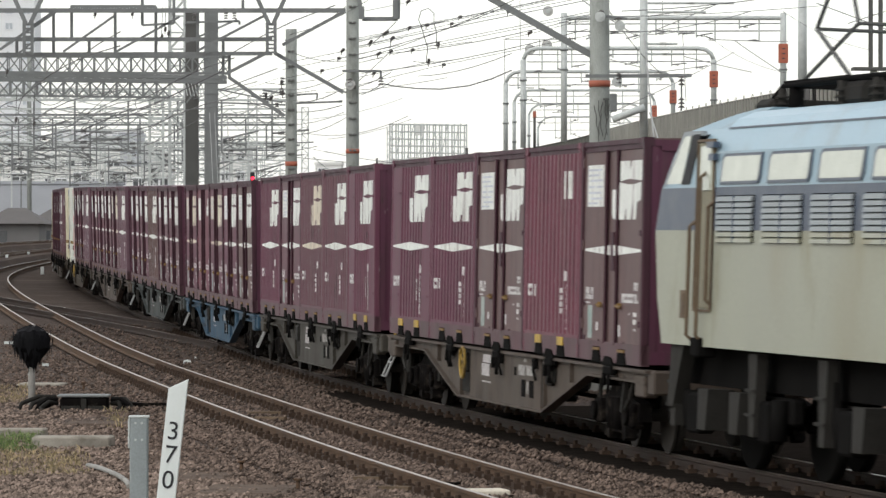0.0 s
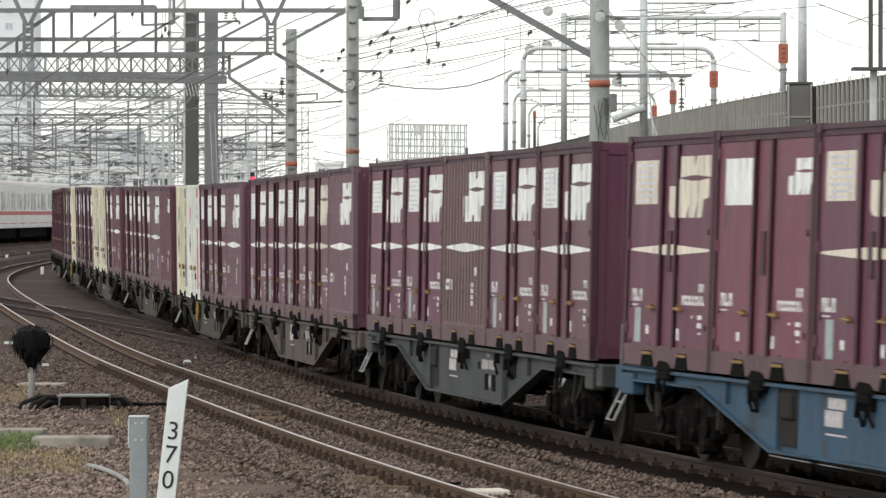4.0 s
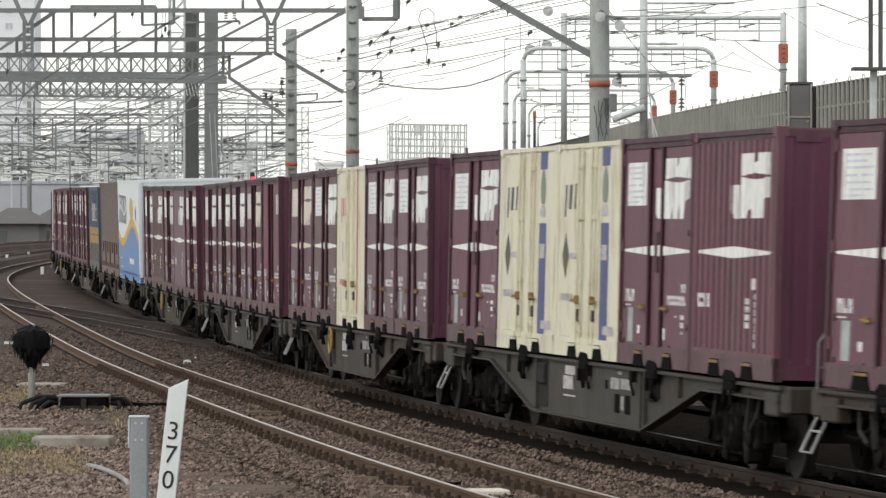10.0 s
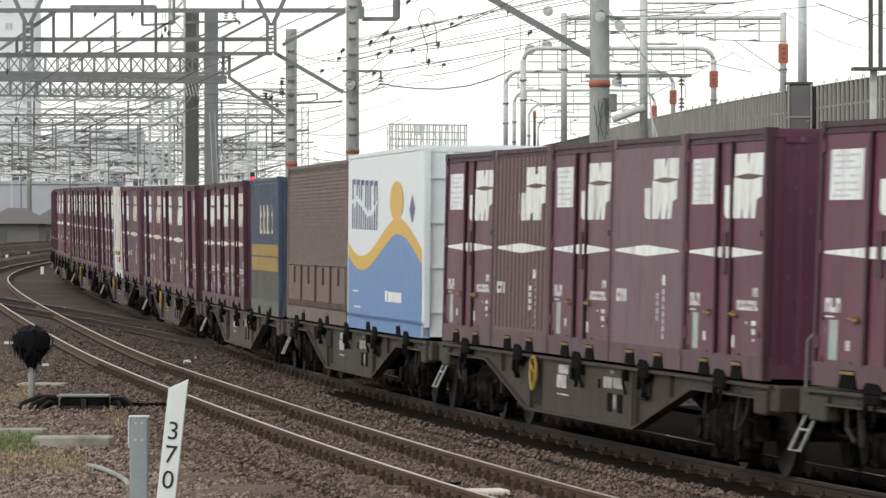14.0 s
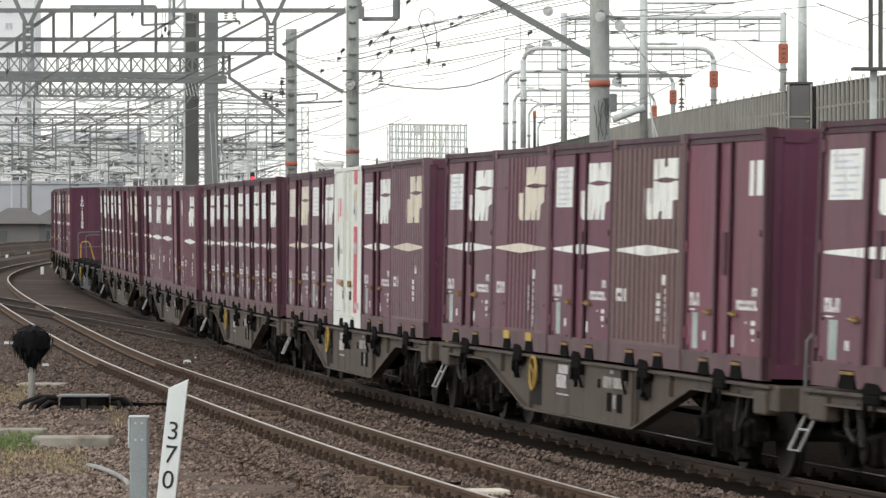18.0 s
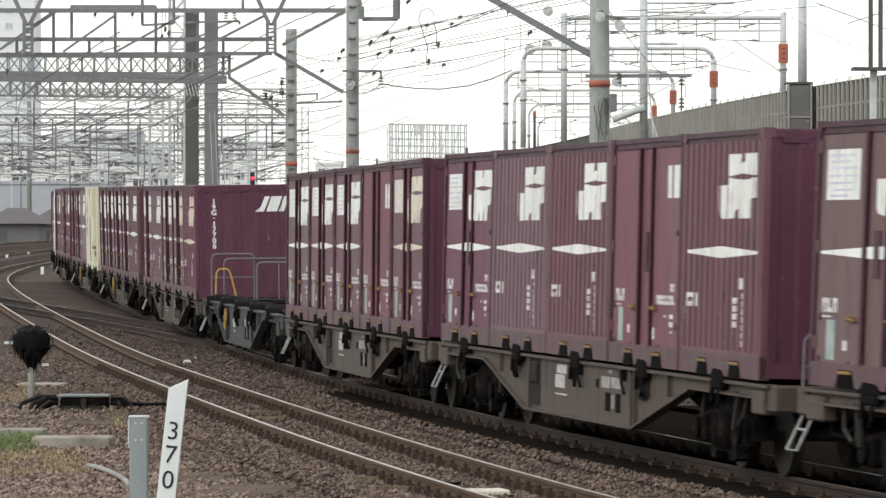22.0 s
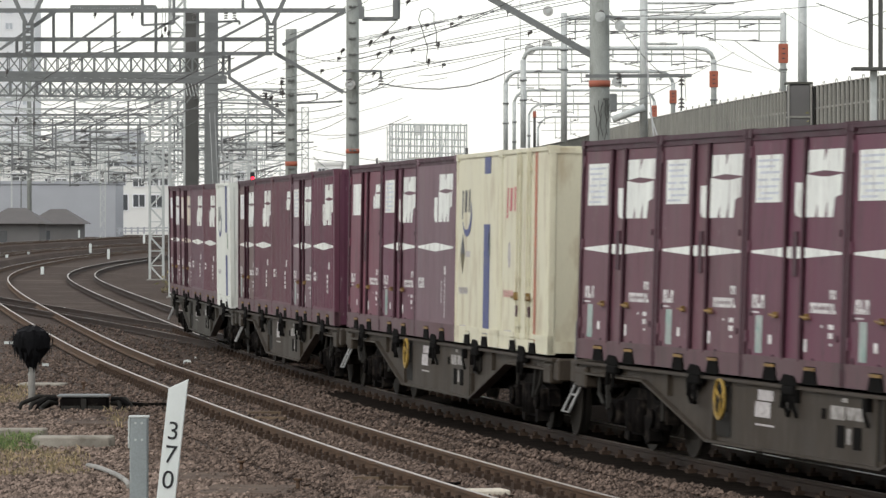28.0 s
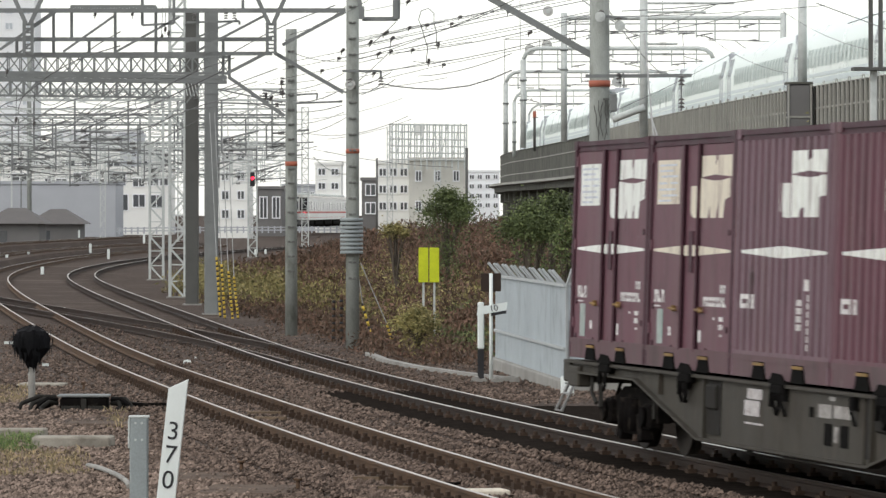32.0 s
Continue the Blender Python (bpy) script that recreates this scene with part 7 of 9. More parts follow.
def express_portal(a0, a1, beam, d, bottoms, r, plates=(), rounded=True, seed=0):
    """A pale tubular portal over the raised line, with droppers, registration arms and insulators."""
    ob = thing("express_portal", Matrix(), "pale tubular steel portal over the raised line" + (" with orange plates" if plates else ""), "gantry", "portals of the raised line")
    r0 = random.Random(seed)
    c = 20 if rounded else 3
    for a, yb, sg in ((a0, bottoms[0], 1), (a1, bottoms[1], -1)):
        bm = bmesh.new()
        tube(bm, [spot(a, yb, d), spot(a, beam + c + (0 if rounded else -12), d)], r, 10)
        part("post", bm, M["galv"], ob)
        for b in (beam + 55, beam + 90):
            if b < yb - 10:
                bm = bmesh.new()
                tube(bm, [spot(a, b, d), spot(a, b + 3, d)], r * 1.35, 10)
                part("collar", bm, M["girder"], ob)
    bm = bmesh.new()
    pts = [(a0, beam + c), (a0 + c * 0.25, beam + c * 0.45), (a0 + c * 0.7, beam + c * 0.12), (a0 + c * 1.3, beam), (a1 - c * 1.3, beam), (a1 - c * 0.7, beam + c * 0.12), (a1 - c * 0.25, beam + c * 0.45), (a1, beam + c)]
    tube(bm, [spot(*p, d) for p in pts], r * 0.72, 8)
    part("beam", bm, M["galv"], ob)
    for dy in (11, 24):
        bm = bmesh.new()
        tube(bm, [spot(a0 + 6, beam + dy, d + 1), spot(a1 - 6, beam + dy - 1, d + 1)], 0.028, 5)
        part("span_wire", bm, M["pipe_grey"], ob)
    a = a0 + r0.uniform(18, 34)
    while a < a1 - 16:
        ln = r0.uniform(16, 44)
        bm = bmesh.new()
        tube(bm, [spot(a, beam, d), spot(a, beam + ln, d)], 0.04, 5)
        part("dropper", bm, M["galv"], ob)
        bm = bmesh.new()
        w = r0.choice((-1, 1)) * r0.uniform(14, 30)
        tube(bm, [spot(a, beam + ln - 3, d), spot(a + w, beam + ln - r0.uniform(-4, 9), d)], 0.03, 5)
        part("arm", bm, M["pipe_grey"], ob)
        bm = bmesh.new()
        insulator(bm, spot(a + w * 0.3, beam + ln - 3, d), (w, 0, 0), 3, 0.075)
        part("insulator", bm, M["insulator"], ob)
        a += r0.uniform(24, 46)
    for a, y0, y1 in plates:
        bm = bmesh.new()
        za, zb = spot(a, y0, d).z, spot(a, y1, d).z
        x = spot(a, y0, d).x
        cbx(bm, x - r * 1.45, x + r * 1.45, d - r * 1.5, d + r * 1.2, zb, za, 0.02)
        part("plate", bm, M["orange"], ob, "orange plate")
        bm = bmesh.new()
        for k in range(3):
            z = za + (zb - za) * (0.25 + 0.25 * k)
            bx(bm, x - r * 0.5, x + r * 0.5, d - r * 1.5 - 0.012, d - r * 1.5, z - 0.04, z + 0.02)
        part("plate_marks", bm, M["mark_dark"], ob)


express_portal(998, 1386, 32, 246, (252, 172), 0.155, ((1386, 78, 112),), False, 1)
express_portal(926, 1263, 86, 284, (262, 196), 0.160, ((1263, 126, 155),), True, 2)
express_portal(895, 1191, 127, 322, (272, 208), 0.150, ((1191, 160, 183),), True, 3)
express_portal(910, 1158, 160, 376, (278, 218), 0.130, ((1158, 187, 207),), True, 4)
express_portal(936, 1138, 184, 440, (276, 224), 0.120, (), True, 5)
express_portal(952, 1120, 207, 510, (270, 230), 0.120, (), True, 6)
express_mast(946, 300, 197, 268, 0.085, "girder_dark", (197, 208))
express_mast(1139, 215, -30, 245, 0.18, "galv", None, ((6, 160, 0), (22, 110, 0), (78, 60, 0), (96, 70, 0)))
express_mast(1420, 195, -30, 156, 0.18, "galv")
bm = bmesh.new()
tube(bm, [spot(1084, 212, 214.5), spot(1141, 190, 214.5)], 0.15, 10)
solid("pipe_strut", bm, M["galv"], "white pipe strut bracing the raised line's mast", "strut")
for a0, b0, a1, b1, d in ((893, 70, 985, 70, 322), (893, 72, 893, 150, 322), (920, 0, 921, 90, 300), (955, 70, 955, 100, 300), (990, 40, 1042, 38, 246), (1140, 62, 1196, 57, 246), (1196, 57, 1230, 57, 250), (1160, 128, 1240, 118, 270), (1262, 70, 1395, 74, 240), (1300, 72, 1386, 130, 235),
                         (1172, 2, 1173, 60, 250), (1208, 60, 1214, 180, 300), (1030, 0, 1120, 60, 180), (1110, 34, 1260, 12, 230), (1120, 70, 1268, 8, 230), (1040, 95, 1180, 130, 240), (1210, 100, 1330, 128, 260)):
    wire(((a0, b0, d), (a1, b1, d - 0.5)), 0.022, "wire_pale", 0.02)
for a, b, d in ((970, 20, 250), (938, 88, 290), (968, 80, 290), (1062, 30, 96.4), (1097, 46, 96.4), (1092, 145, 96.4), (620, 150, 115.5)):
    ob = thing("disc_insulator", Matrix.Translation(spot(a, b, d)), "pale round insulator seen end on", "insulator", "insulators")
    bm = bmesh.new()
    r = 9 * d / 9088.6
    disc(bm, (0, 0, 0), r, (0.3, 1, 0), r * 0.5, 16)
    part("disc", bm, M["porcelain" if d > 200 or a == 620 else "galv"], ob)
    bm = bmesh.new()
    disc(bm, (0, -r * 0.35, 0), r * 0.45, (0.3, 1, 0), r * 0.3, 12)
    part("core", bm, M["galv"], ob)
# steel post with a platform bracket before the parapet
ob = thing("steel_post", Matrix.Translation(spot(1546, 345, 120)), "pale square steel post with a dark top platform", "post")
bm = bmesh.new()
hh = (spot(1546, 125, 120) - spot(1546, 345, 120)).z
cbx(bm, -0.08, 0.08, -0.08, 0.08, -3.2, hh, 0.02)
part("shaft", bm, M["galv"], ob)
bm = bmesh.new()
bx(bm, -0.5, 0.5, -0.4, 0.4, hh, hh + 0.07)
part("platform", bm, M["girder_dark"], ob)
for dx in (-0.07, 0.16):
    bm = bmesh.new()
    bar(bm, (dx, 0, hh + 0.07), (dx, 0, hh + 2.4), 0.10)
    part("upright", bm, M["girder_dark"], ob)


# ---- bank, weeds, bushes ----
_o = np.argsort(TY)


def track_x(y):
    return np.interp(y, TY[_o], TX[_o])


def bank_h(x, y):
    off = np.clip((x - track_x(y) - 4.0) / 9.0, 0, 1)
    h = off * off * (3 - 2 * off) * 1.95
    return h * np.clip((y - 99) / 10, 0, 1) * np.clip((260 - y) / 60, 0, 1)


gb = bmesh.new()
bxs, bys = np.arange(-14, 26, 1.0), np.arange(98, 332, 3.0)
rows_ = []
for y in bys:
    rows_.append([gb.verts.new((x, y, ground_z(y) - 0.06 + float(bank_h(x, y)) + (0.12 * noise.noise((x * 0.7, y * 0.4, 3)) if bank_h(x, y) > 0.1 else 0))) for x in bxs])
for a, b in zip(rows_, rows_[1:]):
    for k in range(len(bxs) - 1):
        gb.faces.new((a[k], a[k + 1], b[k + 1], b[k])).smooth = True
solid("embankment", gb, M["soil"], "brown earth bank beside the railway", "embankment", kind="structure")


def leaf_cloud(name, pts, size, mat, label, category, kind="stuff", parent=None, flat=0.6, seed=1, slim=0.45):
    """Many small separate leaves or blades round the points."""
    r = np.random.RandomState(seed)
    n = len(pts)
    d1 = r.normal(size=(n, 3))
    d1[:, 2] *= flat
    d1 /= np.linalg.norm(d1, axis=1)[:, None]
    d2 = np.cross(d1, r.normal(size=(n, 3)))
    d2 /= np.linalg.norm(d2, axis=1)[:, None]
    s = size * (0.6 + 0.8 * r.rand(n))[:, None]
    p = np.asarray(pts)
    v = np.stack([p - d1 * s, p + d2 * s * slim, p + d1 * s, p - d2 * s * slim], 1).reshape(-1, 3)
    f = np.arange(n * 4).reshape(-1, 4)
    me = bpy.data.meshes.new(name)
    me.from_pydata(v.tolist(), [], f.tolist())
    me.materials.append(M[mat])
    ob = new(name, me)
    if parent:
        ob.parent = parent
    return tagged(ob, label, category, kind=kind)


for key in ("leaf", "leaf_gold", "weed", "weed_gold", "grass", "straw"):
    mat = M[key]
    nn, ll = mat.node_tree.nodes, mat.node_tree.links
    geo, hsv, mr, mh = nn.new("ShaderNodeNewGeometry"), nn.new("ShaderNodeHueSaturation"), nn.new("ShaderNodeMapRange"), nn.new("ShaderNodeMapRange")
    b = nn["Principled BSDF"]
    src = b.inputs["Base Color"].links[0].from_socket
    mr.inputs[3].default_value, mr.inputs[4].default_value = 0.45, 1.6
    mh.inputs[3].default_value, mh.inputs[4].default_value = 0.515, 0.485
    ll.new(geo.outputs["Random Per Island"], mr.inputs[0])
    ll.new(geo.outputs["Random Per Island"], mh.inputs[0])
    ll.new(mr.outputs[0], hsv.inputs["Value"])
    ll.new(mh.outputs[0], hsv.inputs["Hue"])
    ll.new(src, hsv.inputs["Color"])
    ll.new(hsv.outputs[0], b.inputs["Base Color"])


def weeds(n, y0, y1, x0, x1, tall, mat, size, seed, label, lo=0.1, clump=0.9):
    """Upright clumps of weeds standing on the bank."""
    r = np.random.RandomState(seed)
    y = y0 + (y1 - y0) * r.rand(n)
    x = track_x(y) + x0 + (x1 - x0) * r.rand(n)
    k = np.array([noise.noise((a * clump, b * clump * 0.6, seed)) for a, b in zip(x, y)])
    keep = (k > -0.12) & (bank_h(x, y) > lo)
    x, y, k = x[keep], y[keep], k[keep]
    m = 16
    X = np.repeat(x, m) + r.normal(size=len(x) * m) * 0.22
    Y = np.repeat(y, m) + r.normal(size=len(x) * m) * 0.22
    H = np.repeat((0.4 + 1.2 * np.clip(k + 0.3, 0, 1)) * tall, m) * r.rand(len(x) * m)
    Z = np.interp(Y, LAND_FY, LAND_FZ) - 0.22 + bank_h(X, Y) + H
    return leaf_cloud("weeds", np.stack([X, Y, Z], 1), size, mat, label, "weeds", flat=1.6, seed=seed, slim=0.3)


weeds(6500, 104, 190, 3.4, 15, 0.6, "weed", 0.075, 21, "dry brown weeds covering the bank")
weeds(1800, 104, 170, 3.4, 9, 0.45, "leaf_gold", 0.06, 22, "olive and yellow weeds on the bank")
weeds(1700, 135, 230, 2.8, 6.0, 0.6, "weed_gold", 0.07, 23, "yellowing creeper along the bank foot", 0.02)
weeds(1800, 104, 175, 2.6, 5.2, 0.35, "weed", 0.06, 26, "low brown weeds along the bank foot", -1)
weeds(800, 104, 128, 3.2, 6.5, 0.4, "leaf", 0.055, 24, "green weeds at the bank foot", 0.03)
weeds(420, 116, 122, 5.2, 7.4, 0.75, "weed", 0.07, 27, "tall dry stalks before the boards", -1)
weeds(520, 150, 185, 2.4, 6.0, 0.75, "weed_gold", 0.08, 28, "yellow-green thicket on the bank's shoulder", -1)
weeds(500, 108, 118, 7.0, 9.5, 0.7, "weed_gold", 0.07, 29, "yellowing thicket beside the fence", -1)
weeds(2500, 170, 300, 5, 22, 0.5, "weed", 0.10, 25, "brown weeds on top of the bank")


def bush(a, b, d, rx, rz, n, mat, label, seed, dense=0.55, low=None):
    """A bush or small tree: stems from the ground into a loose crown of clumps of leaves."""
    c = spot(a, b, d)
    gz = (ground_z(d) + float(bank_h(np.array([c.x]), np.array([d]))[0])) if low is None else low
    ob = thing("bush", Matrix.Translation((c.x, d, gz)), label, "bush", "bushes by the railway")
    r = np.random.RandomState(seed)
    bm = bmesh.new()
    ch = c.z - gz
    tube(bm, [(0, 0, -0.2), (0.05, 0, ch * 0.4), (0.0, 0.1, max(ch, 0.4))], 0.07, 7, 0.03)
    part("trunk", bm, M["bark"], ob)
    tips = []
    for k in range(11):
        ang, el = r.rand() * 6.28, r.rand() * 2.2 - 0.7
        tip = Vector((rx * 0.8 * math.cos(ang) * math.cos(el), rx * 0.8 * math.sin(ang) * math.cos(el), ch + rz * 0.85 * math.sin(el)))
        bm = bmesh.new()
        tube(bm, [(0, 0, ch * 0.35), tuple(tip * 0.5 + Vector((0, 0, ch * 0.25))), tuple(tip)], 0.035, 5, 0.01)
        part("limb", bm, M["bark"], ob)
        tips.append(tip)
    pts = []
    cl = 38
    for k in range(16):
        ang, f = r.rand() * 6.28, r.rand()
        base = np.array((rx * (0.25 + 0.5 * f) * math.cos(ang), rx * (0.25 + 0.5 * f) * math.sin(ang), max(ch, 0.4) * (0.15 + 0.75 * f)))
        pts.append(base + r.normal(size=(n // 40, 3)) * np.array((0.22 * rx, 0.22 * rx, 0.16 * max(ch, 0.5))))
    for k in range(cl):
        f = 0.55 + 0.5 * r.rand()
        tip = tips[k % len(tips)]
        base = Vector((tip.x * f, tip.y * f, ch + (tip.z - ch) * f))
        spread = (0.16 + 0.16 * r.rand()) * rx
        q = r.normal(size=(int(n * 1.7) // cl, 3)) * spread
        q[:, 2] *= rz / rx
        pts.append(q + np.array(base))
    leaf_cloud("crown", np.concatenate(pts), 0.036 if rx < 1 else 0.046, mat, "", "", kind="", parent=ob, seed=seed)


bush(790, 372, 140, 0.80, 0.50, 5000, "leaf", "green leafy bush on the bank", 31)
bush(700, 412, 140, 0.45, 0.2, 1000, "leaf_gold", "olive bush on the bank", 32)
bush(935, 405, 112, 0.70, 0.50, 5500, "leaf", "dense green bush behind the fence", 33)
bush(975, 385, 114, 0.5, 0.5, 3000, "leaf", "green bush under the viaduct", 34)
bush(740, 570, 108, 0.5, 0.28, 2000, "leaf_gold", "grey-green weedy bush on the bank", 35)
bush(1400, 390, 106, 1.15, 1.35, 2200, "leaf_gold", "sparse tree with yellowing leaves behind the fence", 36, low=-0.2)
bush(1300, 430, 108, 0.9, 0.6, 1000, "leaf_gold", "thin yellowing shrub behind the fence", 37, low=-0.2)
bush(1480, 440, 104, 0.6, 0.8, 900, "leaf_gold", "sparse shrub with brown-green leaves", 38, low=-0.2)
bush(1010, 450, 103, 0.4, 0.7, 1000, "leaf", "green shrub beside the mast", 39, low=-0.2)

# ---- corrugated fence with outriggers and concrete base ----
def fence_run(p0, p1, height, panel=0.92):
    a, b = Vector((*p0, 0)), Vector((*p1, 0))
    ln = (b - a).length
    ang = math.atan2(b.y - a.y, b.x - a.x)
    ob = thing("sheet_fence", Matrix.Translation((a.x, a.y, ground_z(a.y))) @ Matrix.Rotation(ang, 4, "Z"), "blue-grey corrugated metal fence on a concrete base", "fence", "fences")
    n = max(1, round(ln / panel))
    w = ln / n
    bm = bmesh.new()
    corr_sheet(bm, 0.008, w - 0.008, 0.24, height, -0.02, False, 0.032, 0.19)
    me = mesh_of("panel", bm, M["fence"])
    bm = bmesh.new()
    bx(bm, -0.03, 0.03, 0.045, 0.10, 0.0, height + 0.03)
    post_me = mesh_of("post", bm, M["fence_rail"])
    bm = bmesh.new()
    bar(bm, (0, 0.06, height), (0.05, -0.16, height + 0.26), 0.05)
    arm_me = mesh_of("outrigger", bm, M["fence_rail"])
    for k in range(n):
        piece("panel", me, ob, pose(k * w, 0, 0))
        piece("post", post_me, ob, pose(k * w, 0, 0))
        piece("outrigger", arm_me, ob, pose(k * w + 0.3 * (k % 2), 0, 0))
    for z in (height + 0.015, height * 0.42):
        bm = bmesh.new()
        bx(bm, 0, ln, -0.055, -0.022, z - 0.025, z + 0.025)
        part("rail", bm, M["fence_rail"], ob)
    bm = bmesh.new()
    cbx(bm, 0, ln, -0.14, 0.14, -0.2, 0.24, 0.02)
    part("concrete_base", bm, M["concrete"], ob)


fence_run((1.05, 101.0), (2.10, 87.2), 1.83)
fence_run((2.12, 87.0), (9.6, 88.0), 1.80)

# concrete kerb strip along the bank
bm = bmesh.new()
sweep(bm, [(x, y, ground_z(y)) for x, y in ((-1.6, 110.8), (-1.2, 106), (-0.5, 101), (0.3, 97.0), (0.85, 94.6), (1.3, 92.5))], [(-0.09, -0.1), (0.09, -0.1), (0.08, 0.07), (-0.08, 0.07)])
solid("kerb_strip", bm, M["concrete"], "narrow pale concrete kerb beside the track", "kerb", kind="structure")

# ---- lineside signs and posts ----
def text_mesh(ch, size, mat, extrude=0.002):
    cu = bpy.data.curves.new("text", "FONT")
    cu.body, cu.size, cu.align_x, cu.align_y = ch, size, "CENTER", "CENTER"
    cu.extrude = extrude
    tmp = bpy.data.objects.new("tmp", cu)
    me = bpy.data.meshes.new_from_object(tmp)
    bpy.data.objects.remove(tmp)
    me.materials.append(M[mat])
    return me


FACE = Euler((radians(90), 0, 0)).to_matrix().to_4x4()

# kilometre post 370
D = 47.0
p = spot(313, 668, D)
gz = ground_z(D)
h = p.z - gz
post = thing("distance_post", Matrix.Translation((spot(288.5, 760, D).x, D, gz)) @ Matrix.Rotation(radians(6.2), 4, "Y"), "white slanted-top distance post reading 370", "sign post")
bm = bmesh.new()
prism(bm, [(-0.085, -0.1), (0.085, -0.1), (0.085, h), (-0.085, h - 0.10)], -0.05, 0.05)
bmesh.ops.bevel(bm, geom=bm.edges[:], offset=0.004, segments=1, affect="EDGES")
part("board", bm, M["sign_white"], post)
for ch, b in (("3", 763), ("7", 805), ("0", 850)):
    ob = piece("digit", text_mesh(ch, 0.235, "sign_black"), post, Matrix.Translation((0.0, -0.053, spot(303, b, D).z - gz)) @ FACE)

# grey cable post beside it
ob = thing("cable_post", Matrix.Translation((spot(246, 800, 47.5).x, 47.5, ground_z(47.5))), "grey steel cable post with bolted cover", "cable post")
hh = spot(246, 738, 47.5).z - ground_z(47.5)
bm = bmesh.new()
cbx(bm, -0.085, 0.085, -0.06, 0.06, -0.2, hh, 0.014)
part("column", bm, M["box_grey"], ob)
bm = bmesh.new()
cbx(bm, -0.10, -0.085, -0.055, 0.05, hh - 0.29, hh - 0.015, 0.004)
part("side_plate", bm, M["galv"], ob)
bm = bmesh.new()
cbx(bm, -0.095, 0.095, -0.068, 0.066, hh - 0.008, hh + 0.012, 0.006)
part("cap", bm, M["galv"], ob)
for x, z in ((-0.03, -0.055), (0.03, -0.055), (-0.03, -0.21), (0.03, -0.21)):
    bm = bmesh.new()
    disc(bm, (x, -0.063, hh + z), 0.011, (0, 1, 0), 0.012, 8)
    part("bolt", bm, M["galv"], ob)

# shunting signal wrapped in black sheet
D = 79.0
ob = thing("covered_signal", Matrix.Translation((spot(56, 700, D).x, D, ground_z(D))), "signal head wrapped in ragged black sheeting on a post", "signal")
ph = spot(56, 655, D).z - ground_z(D)
bm = bmesh.new()
tube(bm, [(0, 0, -0.2), (0, 0, ph + 0.2)], 0.055, 10)
part("post", bm, M["concrete"], ob)
bm = bmesh.new()
r = random.Random(2)
rings = []
prof = [(0.0, 0.05), (0.10, 0.09), (0.22, 0.20), (0.35, 0.28), (0.5, 0.27), (0.6, 0.22), (0.66, 0.1), (0.68, 0.02)]
for z, rad in prof:
    rings.append([bm.verts.new((rad * (1 + 0.22 * (r.random() - 0.5)) * math.cos(a), rad * 0.8 * math.sin(a), ph + z + 0.05 * (r.random() - 0.5))) for a in np.linspace(0, 2 * math.pi, 18, endpoint=False)])
for a, b in zip(rings, rings[1:]):
    for k in range(18):
        bm.faces.new((a[k], a[(k + 1) % 18], b[(k + 1) % 18], b[k]))
for k in range(120):
    a, z = r.random() * 6.28, ph + 0.02 + r.random() * 0.56
    q = float(np.interp(z - ph, [p[0] for p in prof], [p[1] for p in prof])) * (0.98 + 0.14 * r.random()) + 0.01
    v = [bm.verts.new((q * math.cos(a + d) * 1.1, q * math.sin(a + d), z + e)) for d, e in ((0, 0.05), (0.22, 0.04), (0.12, -0.09))]
    bm.faces.new(v)
tagged(part("wrapping", bm, M["black_sheet"], ob, "ragged black plastic sheeting"), kind="stuff")
bm = bmesh.new()
bx(bm, -0.42, -0.26, -0.02, 0.02, ph + 0.40, ph + 0.44)
bx(bm, 0.16, 0.26, -0.02, 0.02, ph + 0.06, ph + 0.10)
part("bracket", bm, M["sign_white"], ob, "pale bracket end")

# point machine on its bed with rods
D = 77.5
ob = thing("point_machine", Matrix.Translation((spot(150, 733, D).x, D, ground_z(D))), "low black point machine with curved rods and dark lid", "point machine")
bm = bmesh.new()
cbx(bm, -0.36, 0.36, -0.25, 0.25, -0.05, 0.20, 0.03)
part("case", bm, M["bogie"], ob)
bm = bmesh.new()
cbx(bm, -0.40, 0.38, -0.27, 0.27, 0.20, 0.235, 0.01)
part("lid", bm, M["girder"], ob, "dull grey steel lid")
for pts in ([(-0.42, 0.0, 0.16), (-0.60, -0.05, 0.17), (-0.78, -0.12, 0.10), (-0.82, -0.22, 0.0), (-0.70, -0.30, -0.03)], [(-0.40, -0.12, 0.10), (-0.52, -0.2, 0.13), (-0.64, -0.3, 0.04), (-0.60, -0.42, -0.03), (-0.2, -0.48, -0.04), (0.3, -0.47, -0.04), (0.58, -0.4, -0.02)],
            [(-0.44, 0.1, 0.19), (-0.7, 0.1, 0.20), (-0.95, 0.0, 0.10), (-1.0, -0.1, -0.02)], [(0.42, 0.0, 0.17), (0.62, -0.06, 0.17), (0.72, -0.16, 0.06), (0.60, -0.28, 0.0), (0.5, -0.36, 0.03)], [(0.4, -0.1, 0.10), (0.52, -0.16, 0.12), (0.56, -0.26, 0.03)], [(0.42, 0.12, 0.12), (0.9, 0.2, 0.06), (1.5, 0.3, -0.02)]):
    bm = bmesh.new()
    tube(bm, pts, 0.034, 7)
    part("hose", bm, M["gear_grey"], ob, "thick dark hose")
bm = bmesh.new()
bx(bm, -0.04, 0.04, -0.30, -0.25, 0.0, 0.18)
bx(bm, -0.34, -0.06, -0.28, -0.25, 0.0, 0.07)
bx(bm, 0.06, 0.34, -0.28, -0.25, 0.0, 0.07)
part("front_plates", bm, M["gear_pale"], ob)
